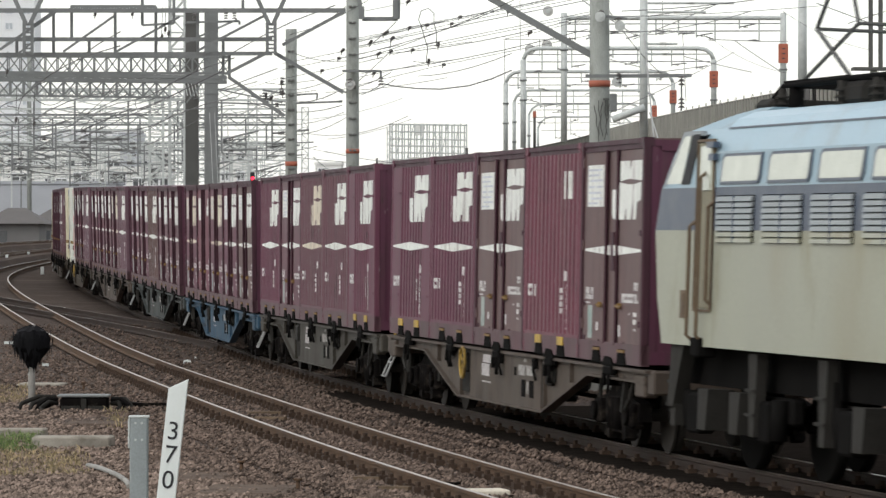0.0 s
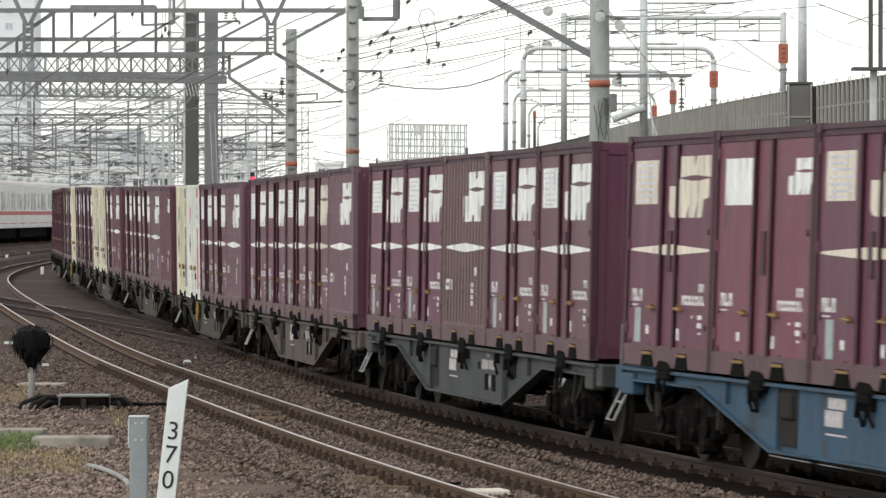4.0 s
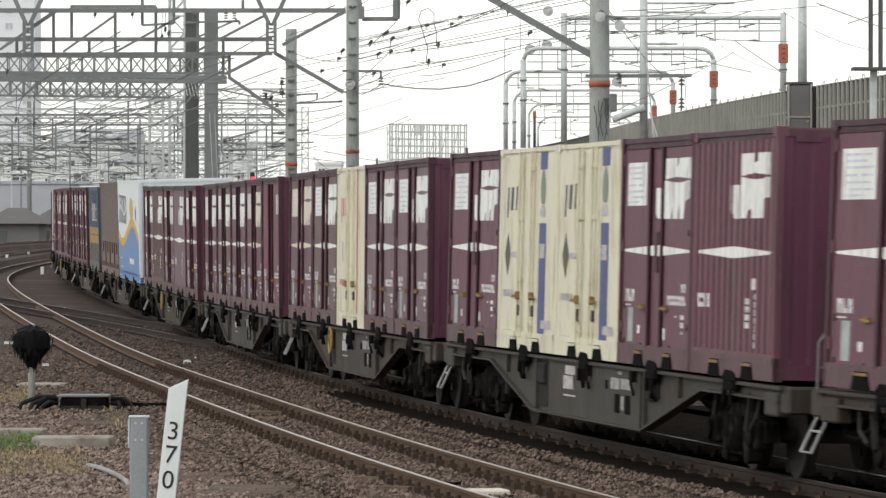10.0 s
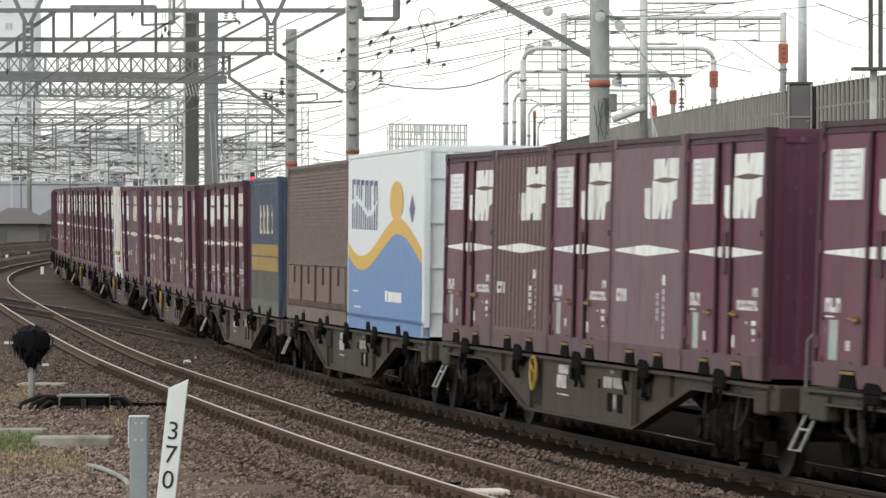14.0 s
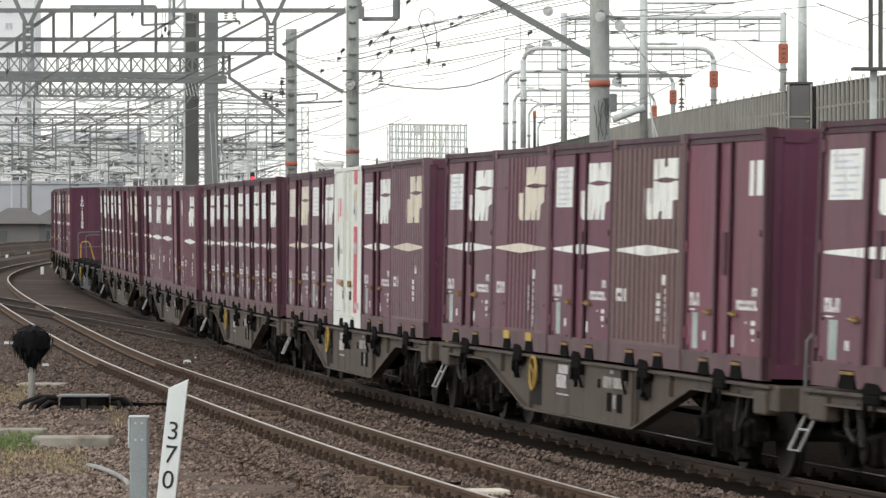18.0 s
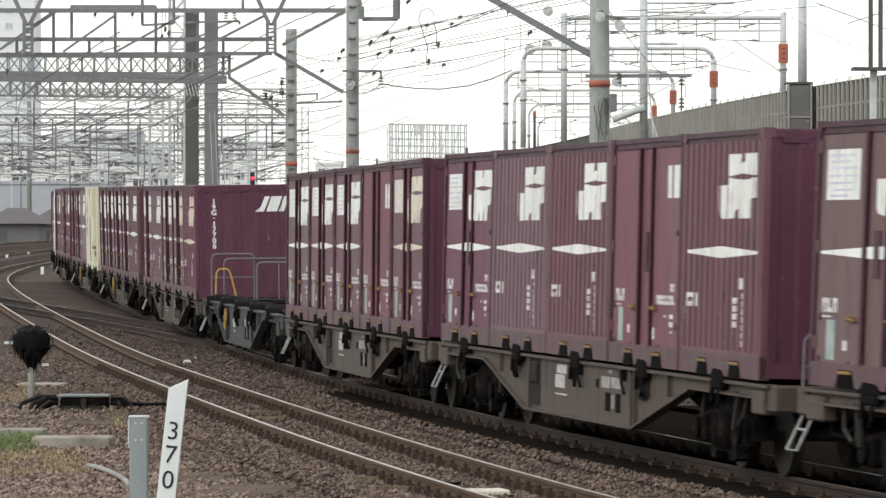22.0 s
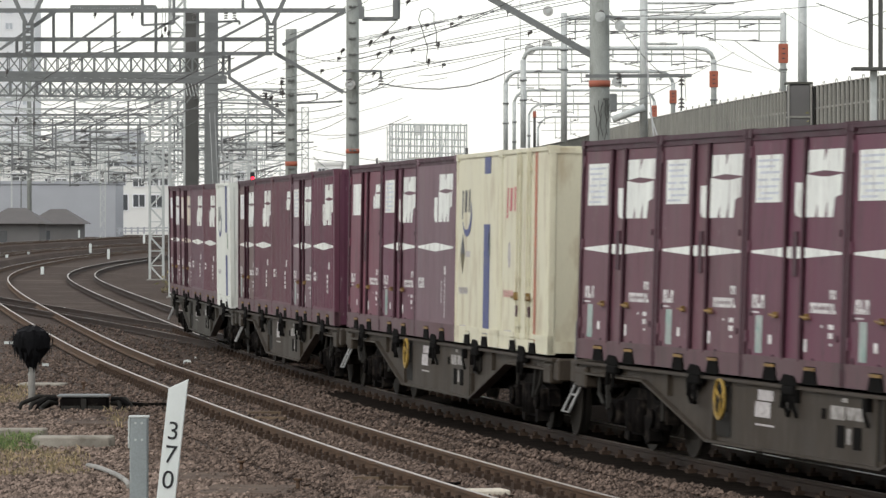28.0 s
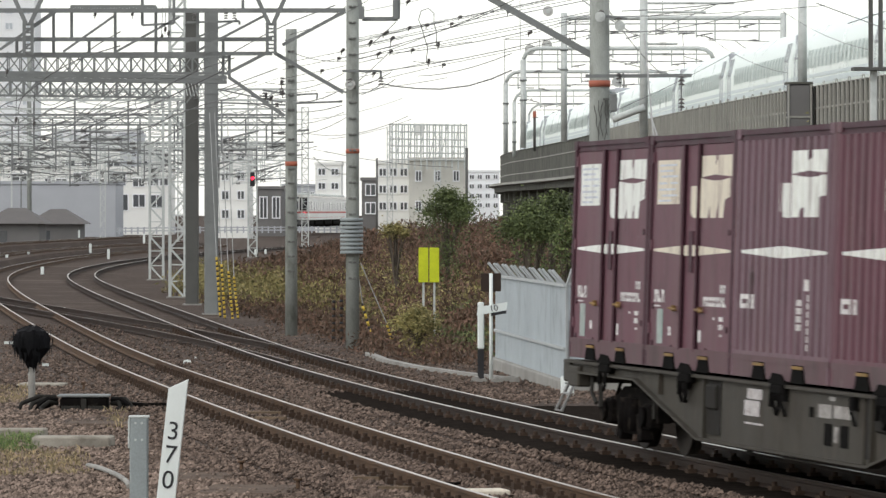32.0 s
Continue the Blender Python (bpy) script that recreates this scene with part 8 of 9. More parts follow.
for sg in (-1, 1):
    for q in (0.0, 0.10):
        bm = bmesh.new()
        tube(bm, [(sg * 0.40, -0.1, 0.16 - q * .3), (sg * 0.55, -0.14, 0.17 - q), (sg * 0.68, -0.16, 0.08 - q * .5), (sg * 0.74, -0.2, -0.02), (sg * 0.55, -0.25, -0.06)], 0.035, 6)
        part("rod", bm, M["black_gap"], ob)
bm = bmesh.new()
tube(bm, [(-0.7, -0.2, -0.04), (0.62, -0.24, -0.05)], 0.03, 6)
bx(bm, 0.4, 1.6, 0.1, 0.18, 0.06, 0.10)
part("drive_bar", bm, M["bogie"], ob)

# concrete slabs, ducts and planks in the foreground
for a, b, d, w, dp, hgt, mat, lab in ((130, 783, 64.0, 0.98, 0.5, 0.12, "old_concrete", "weathered concrete duct slab"), (20, 764, 67.0, 0.9, 0.4, 0.10, "old_concrete", "weathered concrete duct slab"), (440, 850, 53.2, 0.95, 1.6, 0.012, "duct_lid", "flat grey-brown cable duct lid"), (350, 832, 56.0, 0.7, 1.4, 0.010, "duct_lid", "flat grey-brown cable duct lid"),
                                      (180, 752, 71.5, 1.0, 1.0, 0.012, "duct_lid", "flat concrete slab in the ballast"), (75, 680, 90.0, 0.8, 0.8, 0.03, "old_concrete", "pale concrete slab in the ballast")):
    c = spot(a, b, d)
    bm = bmesh.new()
    cbx(bm, -w / 2, w / 2, -dp / 2, dp / 2, -0.12, hgt, 0.02)
    solid("concrete_slab", bm, M[mat], lab, "slab", "slabs", m=Matrix.Translation((c.x, d, ground_z(d) + 0.02)) @ Matrix.Rotation(radians(-4), 4, "Z"))
bm = bmesh.new()
cbx(bm, -0.235, 0.235, -0.22, 0.22, 0, 0.055, 0.012)
solid("yellow_block", bm, M["mark_yellowed"], "worn yellow block lying between the rails", "block", m=Matrix.Translation((spot(855, 856, 51.4).x, 51.4, land(51.4) - 0.14)) @ Matrix.Rotation(radians(12), 4, "Z"))
for a, b, d, w, dp, mat, ang, lab in ((470, 729, 74.2, 0.5, 0.16, "old_wood", 10, "brown splintered plank between the rails"), (480, 738, 72.0, 0.45, 0.12, "old_wood", -6, "brown splintered plank between the rails"), (700, 852, 52.5, 0.34, 0.12, "old_wood", -10, "broken brown plank beside the rail"), (790, 838, 53.3, 0.3, 0.1, "bogie", 0, "dark plank between the rails"), (650, 832, 54.5, 0.3, 0.08, "old_wood", -5, "thin brown plank beside the rail")):
    c = spot(a, b, d)
    bm = bmesh.new()
    prism(bm, [(-w / 2, -dp * 0.5), (w * 0.42, -dp * 0.55), (w / 2, -dp * 0.1), (w * 0.44, dp * 0.45), (-w * 0.46, dp * 0.5), (-w * 0.52, dp * 0.1)], -0.03, 0.012, "z")
    solid("plank", bm, M[mat], lab, "plank", "loose planks", m=Matrix.Translation((c.x, d, land(d) - 0.12)) @ Matrix.Rotation(radians(ang), 4, "Z"))
for a, b, d in ((427, 812, 57.5), (527, 845, 53.5), (330, 650, 92), (148, 655, 88)):
    bm = bmesh.new()
    tube(bm, [(0, 0, -0.15), (0, 0, 0.10)], 0.022, 8)
    tube(bm, [(0, 0, 0.10), (0, 0, 0.125)], 0.045, 8)
    solid("ground_peg", bm, M["rail"], "short rusty peg standing in the ballast", "peg", "pegs", m=Matrix.Translation((spot(a, b, d).x, d, ground_z(d))))
for a, b, d, w in ((331, 622, 104, 0.17), (113, 525, 150, 0.28), (345, 612, 108, 0.06)):
    bm = bmesh.new()
    prism(bm, [(-w / 2, 0), (w / 2, 0), (w * 0.4, w * 0.35), (0, w * 0.45), (-w * 0.4, w * 0.35)], -0.05, 0.05)
    solid("white_marker", bm, M["sign_white"], "small white painted marker by the rail", "marker", "white markers", m=Matrix.Translation((spot(a, b, d).x, d, ground_z(d) + 0.03)))
for a, b, d in ((50, 452, 300), (160, 437, 330), (192, 447, 300), (12, 458, 280), (75, 480, 236), (452, 447, 345), (470, 447, 350), (140, 412, 420), (255, 420, 330)):
    bm = bmesh.new()
    cbx(bm, -0.075, 0.075, -0.075, 0.075, -0.3, 0.30, 0.02)
    z = spot(a, b, d).z
    solid("marker_post", bm, M["sign_white"], "short white marker post by the track", "marker", "white marker posts", m=Matrix.Translation((spot(a, b, d).x, d, z - 0.1)))

# pale hose in the foreground
bm = bmesh.new()
tube(bm, [(*spot(a, b, d)[:2], ground_z(d) + 0.05) for a, b, d in ((155, 832, 58.0), (175, 836, 57.4), (195, 846, 56.4), (212, 856, 55.4), (224, 868, 54.3), (228, 880, 53.2))], 0.028, 7)
solid("pale_hose", bm, M["concrete"], "pale hose lying on the ballast", "hose")

# speed sign and crossing post by the fence
D = 93.5
ob = thing("speed_sign", Matrix.Translation((spot(869, 660, D).x, D, ground_z(D))), "white speed post with slanted arm reading 10 and brown board", "sign post")
h1 = spot(869, 484, D).z - ground_z(D)
bm = bmesh.new()
tube(bm, [(0, 0, -0.2), (0, 0, h1)], 0.033, 8)
part("post", bm, M["sign_white"], ob)
bm = bmesh.new()
z = spot(869, 500, D).z - ground_z(D)
cbx(bm, -0.185, 0.185, 0.03, 0.06, z - 0.165, z + 0.165, 0.005)
part("brown_board", bm, M["rail_dark"], ob, "dark brown board")
bm = bmesh.new()
z = spot(869, 546, D).z - ground_z(D)
prism(bm, [(-0.26, z - 0.13), (0.28, z - 0.03), (0.30, z + 0.12), (-0.24, z + 0.02)], -0.06, -0.035)
part("arm", bm, M["sign_white"], ob)
bm = bmesh.new()
prism(bm, [(0.0, z - 0.14), (0.28, z - 0.09), (0.28, z - 0.035), (0.0, z - 0.085)], -0.058, -0.038)
part("arm_edge", bm, M["sign_black"], ob)
piece("digits", text_mesh("10", 0.16, "sign_black"), ob, Matrix.Translation((0.05, -0.064, z + 0.0)) @ Matrix.Rotation(radians(-10), 4, "Y") @ FACE)
D = 94.0
ob = thing("clearance_post", Matrix.Translation((spot(851, 660, D).x, D, ground_z(D))), "clearance post, white above and black below", "post")
ha, hb = (spot(851, q, D).z - ground_z(D) for q in (535, 618))
bm = bmesh.new()
cbx(bm, -0.06, 0.06, -0.05, 0.05, hb, ha, 0.02)
part("upper", bm, M["sign_white"], ob)
bm = bmesh.new()
cbx(bm, -0.058, 0.058, -0.048, 0.048, -0.2, hb, 0.01)
part("lower", bm, M["sign_black"], ob, "black painted lower half")
D = 85.0
ob = thing("number_stone", Matrix.Translation((spot(1004, 700, D).x, D, ground_z(D))), "white number stone reading 7", "marker")
bm = bmesh.new()
cbx(bm, -0.11, 0.11, -0.09, 0.09, -0.1, 0.30, 0.015)
part("stone", bm, M["sign_white"], ob)
piece("digit", text_mesh("7", 0.22, "sign_black"), ob, Matrix.Translation((0, -0.093, 0.12)) @ FACE)
D = 118.0
ob = thing("yellow_board", Matrix.Translation((spot(759, 500, D).x, D, spot(759, 500, D).z)), "two fluorescent yellow boards standing in weeds", "warning board")
for dx in (-0.125, 0.125):
    bm = bmesh.new()
    cbx(bm, dx - 0.112, dx + 0.112, -0.02, 0.02, 0, 0.80, 0.006)
    part("board", bm, M["fluor"], ob)
for dx in (-0.125, 0.125):
    bm = bmesh.new()
    bar(bm, (dx, 0.04, -1.2), (dx, 0.04, 0.7), 0.05)
    part("stake", bm, M["galv"], ob)


def striped(p0, p1, r, n, cat="guy guard", label="yellow and black striped guy wire guard", pale="yellow"):
    p0, p1 = Vector(p0), Vector(p1)
    ob = thing("striped_guard", Matrix(), label, cat, "striped guards")
    for k in range(n):
        a, b = p0.lerp(p1, (k - (0.3 if k % 2 else 0)) / n), p0.lerp(p1, (k + 1 - (0 if k % 2 else 0.3)) / n)
        bm = bmesh.new()
        tube(bm, [a, b], r, 8)
        part("stripe", bm, M[("rail" if pale == "rail" else "guard_yellow") if k % 2 else "sign_black"], ob)


for a0, b0, a1, b1 in ((383, 455, 390, 562), (392, 468, 398, 566), (404, 480, 412, 568), (414, 490, 422, 572)):
    striped(spot(a1, b1, 143), spot(a0, b0, 143), 0.034, 24)
    wire(((a0, b0, 143), (a0 - 12, 200, 146)), 0.012, "wire_pale")
for a0, b0, a1, b1, n in ((591, 530, 590, 600, 11), (604, 522, 604, 600, 12)):
    striped(spot(a1, b1, 120), spot(a0, b0, 120), 0.04, n, "post", "rusty brown and black banded post", "rail")
for a0, b0, a1, b1 in ((640, 535, 658, 596), (684, 572, 694, 604)):
    striped(spot(a1, b1, 117), spot(a0, b0, 117), 0.03, 9)
wire(((642, 540, 117), (632, 470, 117)), 0.012, "wire_pale")
wire(((684, 572, 117), (638, 465, 117)), 0.012, "wire_pale")
striped(spot(1212, 620, 84.5), spot(1212, 470, 84.5), 0.042, 13)
striped(spot(1200, 612, 84), spot(1184, 537, 84), 0.04, 7)
striped(spot(1284, 625, 84), spot(1264, 557, 84), 0.04, 7)
wire(((1184, 537, 84), (1140, 60, 95)), 0.014, "wire_pale")
wire(((1264, 557, 84), (1150, 200, 95)), 0.014, "wire_pale")
wire(((1140, 515, 85), (1315, 620, 85)), 0.028, "galv")

# cross-wise white rubble at the sign's foot
bm = bmesh.new()
r = random.Random(9)
for k in range(14):
    x, y = r.uniform(-0.4, 0.5), r.uniform(-0.3, 0.3)
    q = r.uniform(0.05, 0.12)
    prism(bm, [(x - q, 0), (x + q, 0), (x + q * 0.5, q), (x - q * 0.6, q * 0.8)], y - q, y + q)
tagged(solid("rubble_heap", bm, M["concrete"], "small heap of pale concrete rubble", "rubble", m=Matrix.Translation((spot(872, 684, 92.4).x, 92.4, ground_z(92.4) + 0.01))), kind="stuff")

# grass and dry stalks near the slabs
def tufts(name, a0, a1, b0, b1, n, hgt, mat, label, seed):
    r = np.random.RandomState(seed)
    pts = []
    for k in range(n):
        a, b = r.uniform(a0, a1), r.uniform(b0, b1)
        d = 9088.6 * (EYE_Z + 0.2) / (b - 374.48)
        c = spot(a, b, d)
        gz = ground_z(d)
        for q in range(9):
            pts.append((c.x + r.normal() * 0.06, d + r.normal() * 0.06, gz + r.rand() * hgt * 0.7))
    leaf_cloud(name, np.array(pts), 0.05, mat, label, "grass", flat=2.5, seed=seed, slim=0.10)


tufts("grass_tufts", -20, 62, 772, 800, 110, 0.14, "grass", "green grass tufts by the slabs", 41)
tufts("dry_grass", -20, 150, 795, 845, 170, 0.08, "straw", "dry straw-coloured grass in the ballast", 42)
tufts("dry_grass", -20, 60, 670, 705, 60, 0.10, "straw", "dry grass beside the signal", 43)
tufts("dry_grass", 190, 230, 715, 760, 20, 0.1, "straw", "dry grass beside the slab", 44)

# ---- buildings and distance ----
def building(a0, a1, top, base, d, mat, label, cols, rows, win=(0.5, 0.55), depth=14.0, parapet=True, skip=(), wins=(), glass="pane"):
    p0, p1 = spot(a0, top, d), spot(a1, top, d)
    z0 = min(spot(a0, base, d).z, ground_z(d)) - 1.0
    w, h = p1.x - p0.x, p0.z - z0
    ob = thing("building", Matrix.Translation((p0.x, d, z0)), label, "building", "buildings beyond the railway")
    bm = bmesh.new()
    cbx(bm, 0, w, 0, depth, 0, h, 0.05)
    part("wall", bm, M[mat], ob)
    if parapet:
        bm = bmesh.new()
        bx(bm, -0.15, w + 0.15, -0.15, depth, h, h + 0.35)
        part("roof_edge", bm, M[mat], ob)
    zb = spot(a0, base, d).z - z0
    ch, cw = (h - zb) / max(rows, 1), w / max(cols, 1)
    grid = [(c * cw + cw * (1 - win[0]) / 2, c * cw + cw * (1 + win[0]) / 2, zb + r * ch + ch * (1 - win[1]) / 2, zb + r * ch + ch * (1 + win[1]) / 2)
            for r in range(rows) for c in range(cols) if (r, c) not in skip]
    for u0, u1, v0, v1 in wins:
        lo, hi = spot(u0, v1, d), spot(u1, v0, d)
        grid.append((lo.x - p0.x, hi.x - p0.x, lo.z - z0, hi.z - z0))
    for x0, x1, q0, q1 in grid:
        if x1 - x0 > 0:
            wd = new("window")
            wd.parent = ob
            bm = bmesh.new()
            bx(bm, x0 - 0.12, x1 + 0.12, -0.10, 0.02, q0 - 0.12, q0)
            bx(bm, x0 - 0.12, x1 + 0.12, -0.10, 0.02, q1, q1 + 0.12)
            bx(bm, x0 - 0.12, x0, -0.10, 0.02, q0, q1)
            bx(bm, x1, x1 + 0.12, -0.10, 0.02, q0, q1)
            bx(bm, (x0 + x1) / 2 - 0.05, (x0 + x1) / 2 + 0.05, -0.08, 0.02, q0, q1)
            part("frame", bm, M["wall_pale"], wd)
            bm = bmesh.new()
            bx(bm, x0, x1, -0.03, 0.01, q0, q1)
            part("pane", bm, M[glass], wd)
    return ob


building(-40, 300, 300, 400, 640, "wall_white", "white two-storey building with uneven rows of windows", 0, 0,
         wins=((22, 48, 308, 326), (80, 90, 316, 326), (100, 118, 317, 332), (131, 158, 307, 326), (164, 173, 317, 326), (195, 222, 307, 328), (236, 255, 316, 330), (262, 280, 314, 328), (284, 297, 316, 328),
               (208, 226, 345, 372), (236, 256, 345, 366), (264, 290, 346, 368)))
building(-40, 205, 326, 412, 590, "wall_grey", "plain blue-grey windowless warehouse", 0, 0)
building(-30, 285, 272, 300, 660, "wall_white", "white rooftop storey with dark openings", 0, 0,
         wins=((14, 30, 283, 297), (60, 66, 286, 291), (70, 76, 286, 291), (80, 86, 286, 291), (117, 132, 283, 298), (146, 161, 283, 298), (190, 212, 287, 299), (226, 236, 280, 290), (255, 268, 286, 296)))
building(213, 246, 240, 300, 655, "wall_grey", "grey stair tower behind the white building", 0, 0)
# the farthest blocks carry their haze in wall and pane colour
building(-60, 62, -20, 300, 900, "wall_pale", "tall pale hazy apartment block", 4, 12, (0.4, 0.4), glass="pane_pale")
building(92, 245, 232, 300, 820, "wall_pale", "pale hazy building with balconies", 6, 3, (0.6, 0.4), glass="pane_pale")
building(385, 440, 262, 396, 560, "wall_white", "white narrow building with few windows", 2, 4, (0.4, 0.4))
building(455, 500, 335, 400, 600, "wall_dark", "low dark grey house", 2, 1)
building(558, 604, 292, 392, 700, "wall_white", "white block with dark windows", 2, 4, (0.5, 0.4))
building(640, 672, 320, 385, 560, "wall_dark", "narrow dark house between taller ones", 1, 2)
building(668, 724, 290, 380, 540, "wall_white", "white house with balconies", 3, 3, (0.6, 0.4))
building(724, 824, 285, 392, 530, "wall_cream", "pale concrete building under a scaffold", 3, 2, (0.25, 0.3))
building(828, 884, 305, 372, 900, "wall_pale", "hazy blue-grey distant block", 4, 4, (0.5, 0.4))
building(500, 560, 330, 400, 760, "wall_grey", "hazy grey distant houses", 4, 2, (0.4, 0.4))
building(1180, 1240, 330, 480, 300, "wall_grey", "grey shed behind the fence", 2, 1)
building(1490, 1640, 380, 500, 112, "wall_cream", "cream rendered wall behind the fence", 0, 0, depth=6)
building(1230, 1420, 430, 500, 118, "wall_cream", "pale low outbuilding behind the fence", 0, 0, depth=4)


# pale arcaded wall under the raised line, the viaduct's shade put into its grey
ob = thing("arcade_wall", Matrix(), "pale grey arcaded wall under the raised line", "wall")
p0, p1 = spot(1150, 318, 120), spot(1445, 434, 120)
arches = [(1167, 24), (1258, 26), (1294, 28), (1342, 44), (1392, 32), (1428, 22)]
zs, zc, zt_ = spot(0, 428, 120).z, spot(0, 352, 120).z, spot(0, 340, 120).z
px = p0.x
for k, (a, w) in enumerate(arches):
    x0, x1 = spot(a - w / 2, 0, 120).x, spot(a + w / 2, 0, 120).x
    bm = bmesh.new()
    bx(bm, px, x0, 120, 120.5, p1.z - 2.0, zt_)
    part("pillar", bm, M["arcade"], ob)
    bm = bmesh.new()
    m = (x0 + x1) / 2
    for sg, xe in ((-1, x0), (1, x1)):
        prism(bm, [(xe, zc), (xe + (m - xe) * 0.25, zc + 0.09), (xe + (m - xe) * 0.6, zt_ - 0.02), (m, zt_), (xe, zt_)], 120, 120.5)
    part("arch", bm, M["arcade"], ob)
    bm = bmesh.new()
    bx(bm, x0, x1, 120.32, 120.42, p1.z - 2.0, zt_)
    part("infill", bm, M["viaduct" if k != 3 else "wall_dark"], ob, "recessed grey infill")
    px = x1
bm = bmesh.new()
bx(bm, px, p1.x, 120, 120.5, p1.z - 2.0, zt_)
part("pillar", bm, M["arcade"], ob)
bm = bmesh.new()
bx(bm, p0.x, p1.x, 120, 120.5, zt_, p0.z)
part("lintel", bm, M["arcade"], ob)
bm = bmesh.new()
bx(bm, spot(1212, 0, 120).x, spot(1365, 0, 120).x, 119.85, 120.0, zs - 0.06, zs + 0.02)
part("sill", bm, M["sign_white"], ob)


def tiled_house(a0, a1, ridge, eave, base, d, label):
    p0, p1 = spot(a0, eave, d), spot(a1, eave, d)
    z0 = ground_z(d) - 0.5
    w = p1.x - p0.x
    ob = thing("house", Matrix.Translation((p0.x, d, z0)), label, "house", "houses beyond the railway")
    e, rz = p0.z - z0, spot(a0, ridge, d).z - z0
    bm = bmesh.new()
    bx(bm, 0.3, w - 0.3, 0.3, 8, 0, e)
    part("wall", bm, M["wall_dark"], ob)
    bm = bmesh.new()
    v = [bm.verts.new(q) for q in ((-0.3, -0.3, e), (w + 0.3, -0.3, e), (w + 0.3, 8.3, e), (-0.3, 8.3, e), (w * 0.35, 4, rz), (w * 0.65, 4, rz))]
    for f in ((0, 1, 5, 4), (1, 2, 5), (2, 3, 4, 5), (3, 0, 4), (3, 2, 1, 0)):
        bm.faces.new([v[i] for i in f])
    part("roof", bm, M["roof_tile"], ob)
    bm = bmesh.new()
    bx(bm, w * 0.2, w * 0.4, 0.24, 0.31, e * 0.35, e * 0.75)
    part("window", bm, M["pane"], ob)


tiled_house(-30, 75, 368, 396, 420, 430, "low house with a dark tiled hip roof")
tiled_house(50, 145, 370, 397, 420, 455, "low house with a grey tiled hip roof")
# scaffold on the pale building
sc = thing("scaffold", Matrix(), "open grid of scaffold poles on a building", "scaffold")
for a in np.arange(690, 827, 11.0):
    bm = bmesh.new()
    tube(bm, [spot(a, 300, 528), spot(a, 219 + (3 if a > 790 else 0), 528)], 0.085, 5)
    part("standard", bm, M["galv"], sc)
    bm = bmesh.new()
    tube(bm, [spot(a + 4, 290, 534), spot(a + 4, 219, 534)], 0.075, 5)
    part("standard", bm, M["galv"], sc)
for b in (220, 233, 246, 258, 270, 282):
    for d in (528, 534):
        bm = bmesh.new()
        tube(bm, [spot(688, b, d), spot(826, b + 2, d)], 0.08, 5)
        part("ledger", bm, M["galv"], sc)
bm = bmesh.new()
for k in range(6):
    bar(bm, spot(700 + 20 * k, 282, 530), spot(712 + 20 * k, 222, 530), 0.08)
tagged(part("bracing", bm, M["galv"], sc), kind="stuff")
bm = bmesh.new()
bx(bm, *sorted((spot(735, 225, 531).x, spot(749, 225, 531).x)), 529, 531, spot(735, 240, 531).z, spot(735, 222, 531).z)
part("sheet", bm, M["wall_white"], sc, "pale sheet on the scaffold")
# lineside railing and wall beyond the far tracks
fr = thing("line_fence", Matrix(), "low grey fence along the far tracks", "fence", "fences")
for k in range(60):
    a = -20 + k * 11
    bm = bmesh.new()
    b = 402 + 10 * math.exp(-max(a, 0) / 160)
    bar(bm, spot(a, b + 10, 470), spot(a, b - 2, 470), 0.14)
    part("post", bm, M["wall_grey"], fr)
for q in (0, 5):
    bm = bmesh.new()
    tube(bm, [spot(-20 + 22 * k, 402 + 10 * math.exp(-max(-20 + 22 * k, 0) / 160) + q, 470) for k in range(31)], 0.07, 4)
    part("rail", bm, M["wall_grey"], fr)
# white hand rails on the low building under the viaduct
hr = thing("roof_railing", Matrix(), "white pipe railing on a low roof", "railing")
for a, b, c, d2 in ((1450, 308, 1450, 352), (1450, 308, 1490, 304), (1490, 304, 1490, 345), (1490, 304, 1568, 302), (1528, 303, 1528, 340), (1430, 375, 1568, 372), (1450, 330, 1568, 326)):
    bm = bmesh.new()
    tube(bm, [spot(a, b, 114), spot(c, d2, 114)], 0.04, 6)
    part("bar", bm, M["sign_white"], hr)

# ---- outer tracks on their raised bed ----
nl = np.array(near_line)[::16]
dv = np.gradient(nl[:, :2], axis=0)
dv /= np.hypot(*dv.T)[:, None]
for off, z in ((-2.9, 0.33), (-5.7, 0.74)):
    c = nl[:, :2] + np.stack([-dv[:, 1], dv[:, 0]], 1) * -off
    keep = (nl[:, 1] > 200)
    pts = [(x, y, land(y) + z) for (x, y) in c[keep]]
    lay_track("outer_track", pts, "outer curved track on a raised bed", 0)
    bm = bmesh.new()
    sweep(bm, pts, [(-2.4, -1.0), (2.4, -1.0), (1.7, -0.13), (-1.7, -0.13)])
    part("bed", bm, M["ballast"], thing("track_bed", Matrix(), "raised ballast bed of the outer track", "track bed", kind="structure"))
    OUTER = np.array(pts)


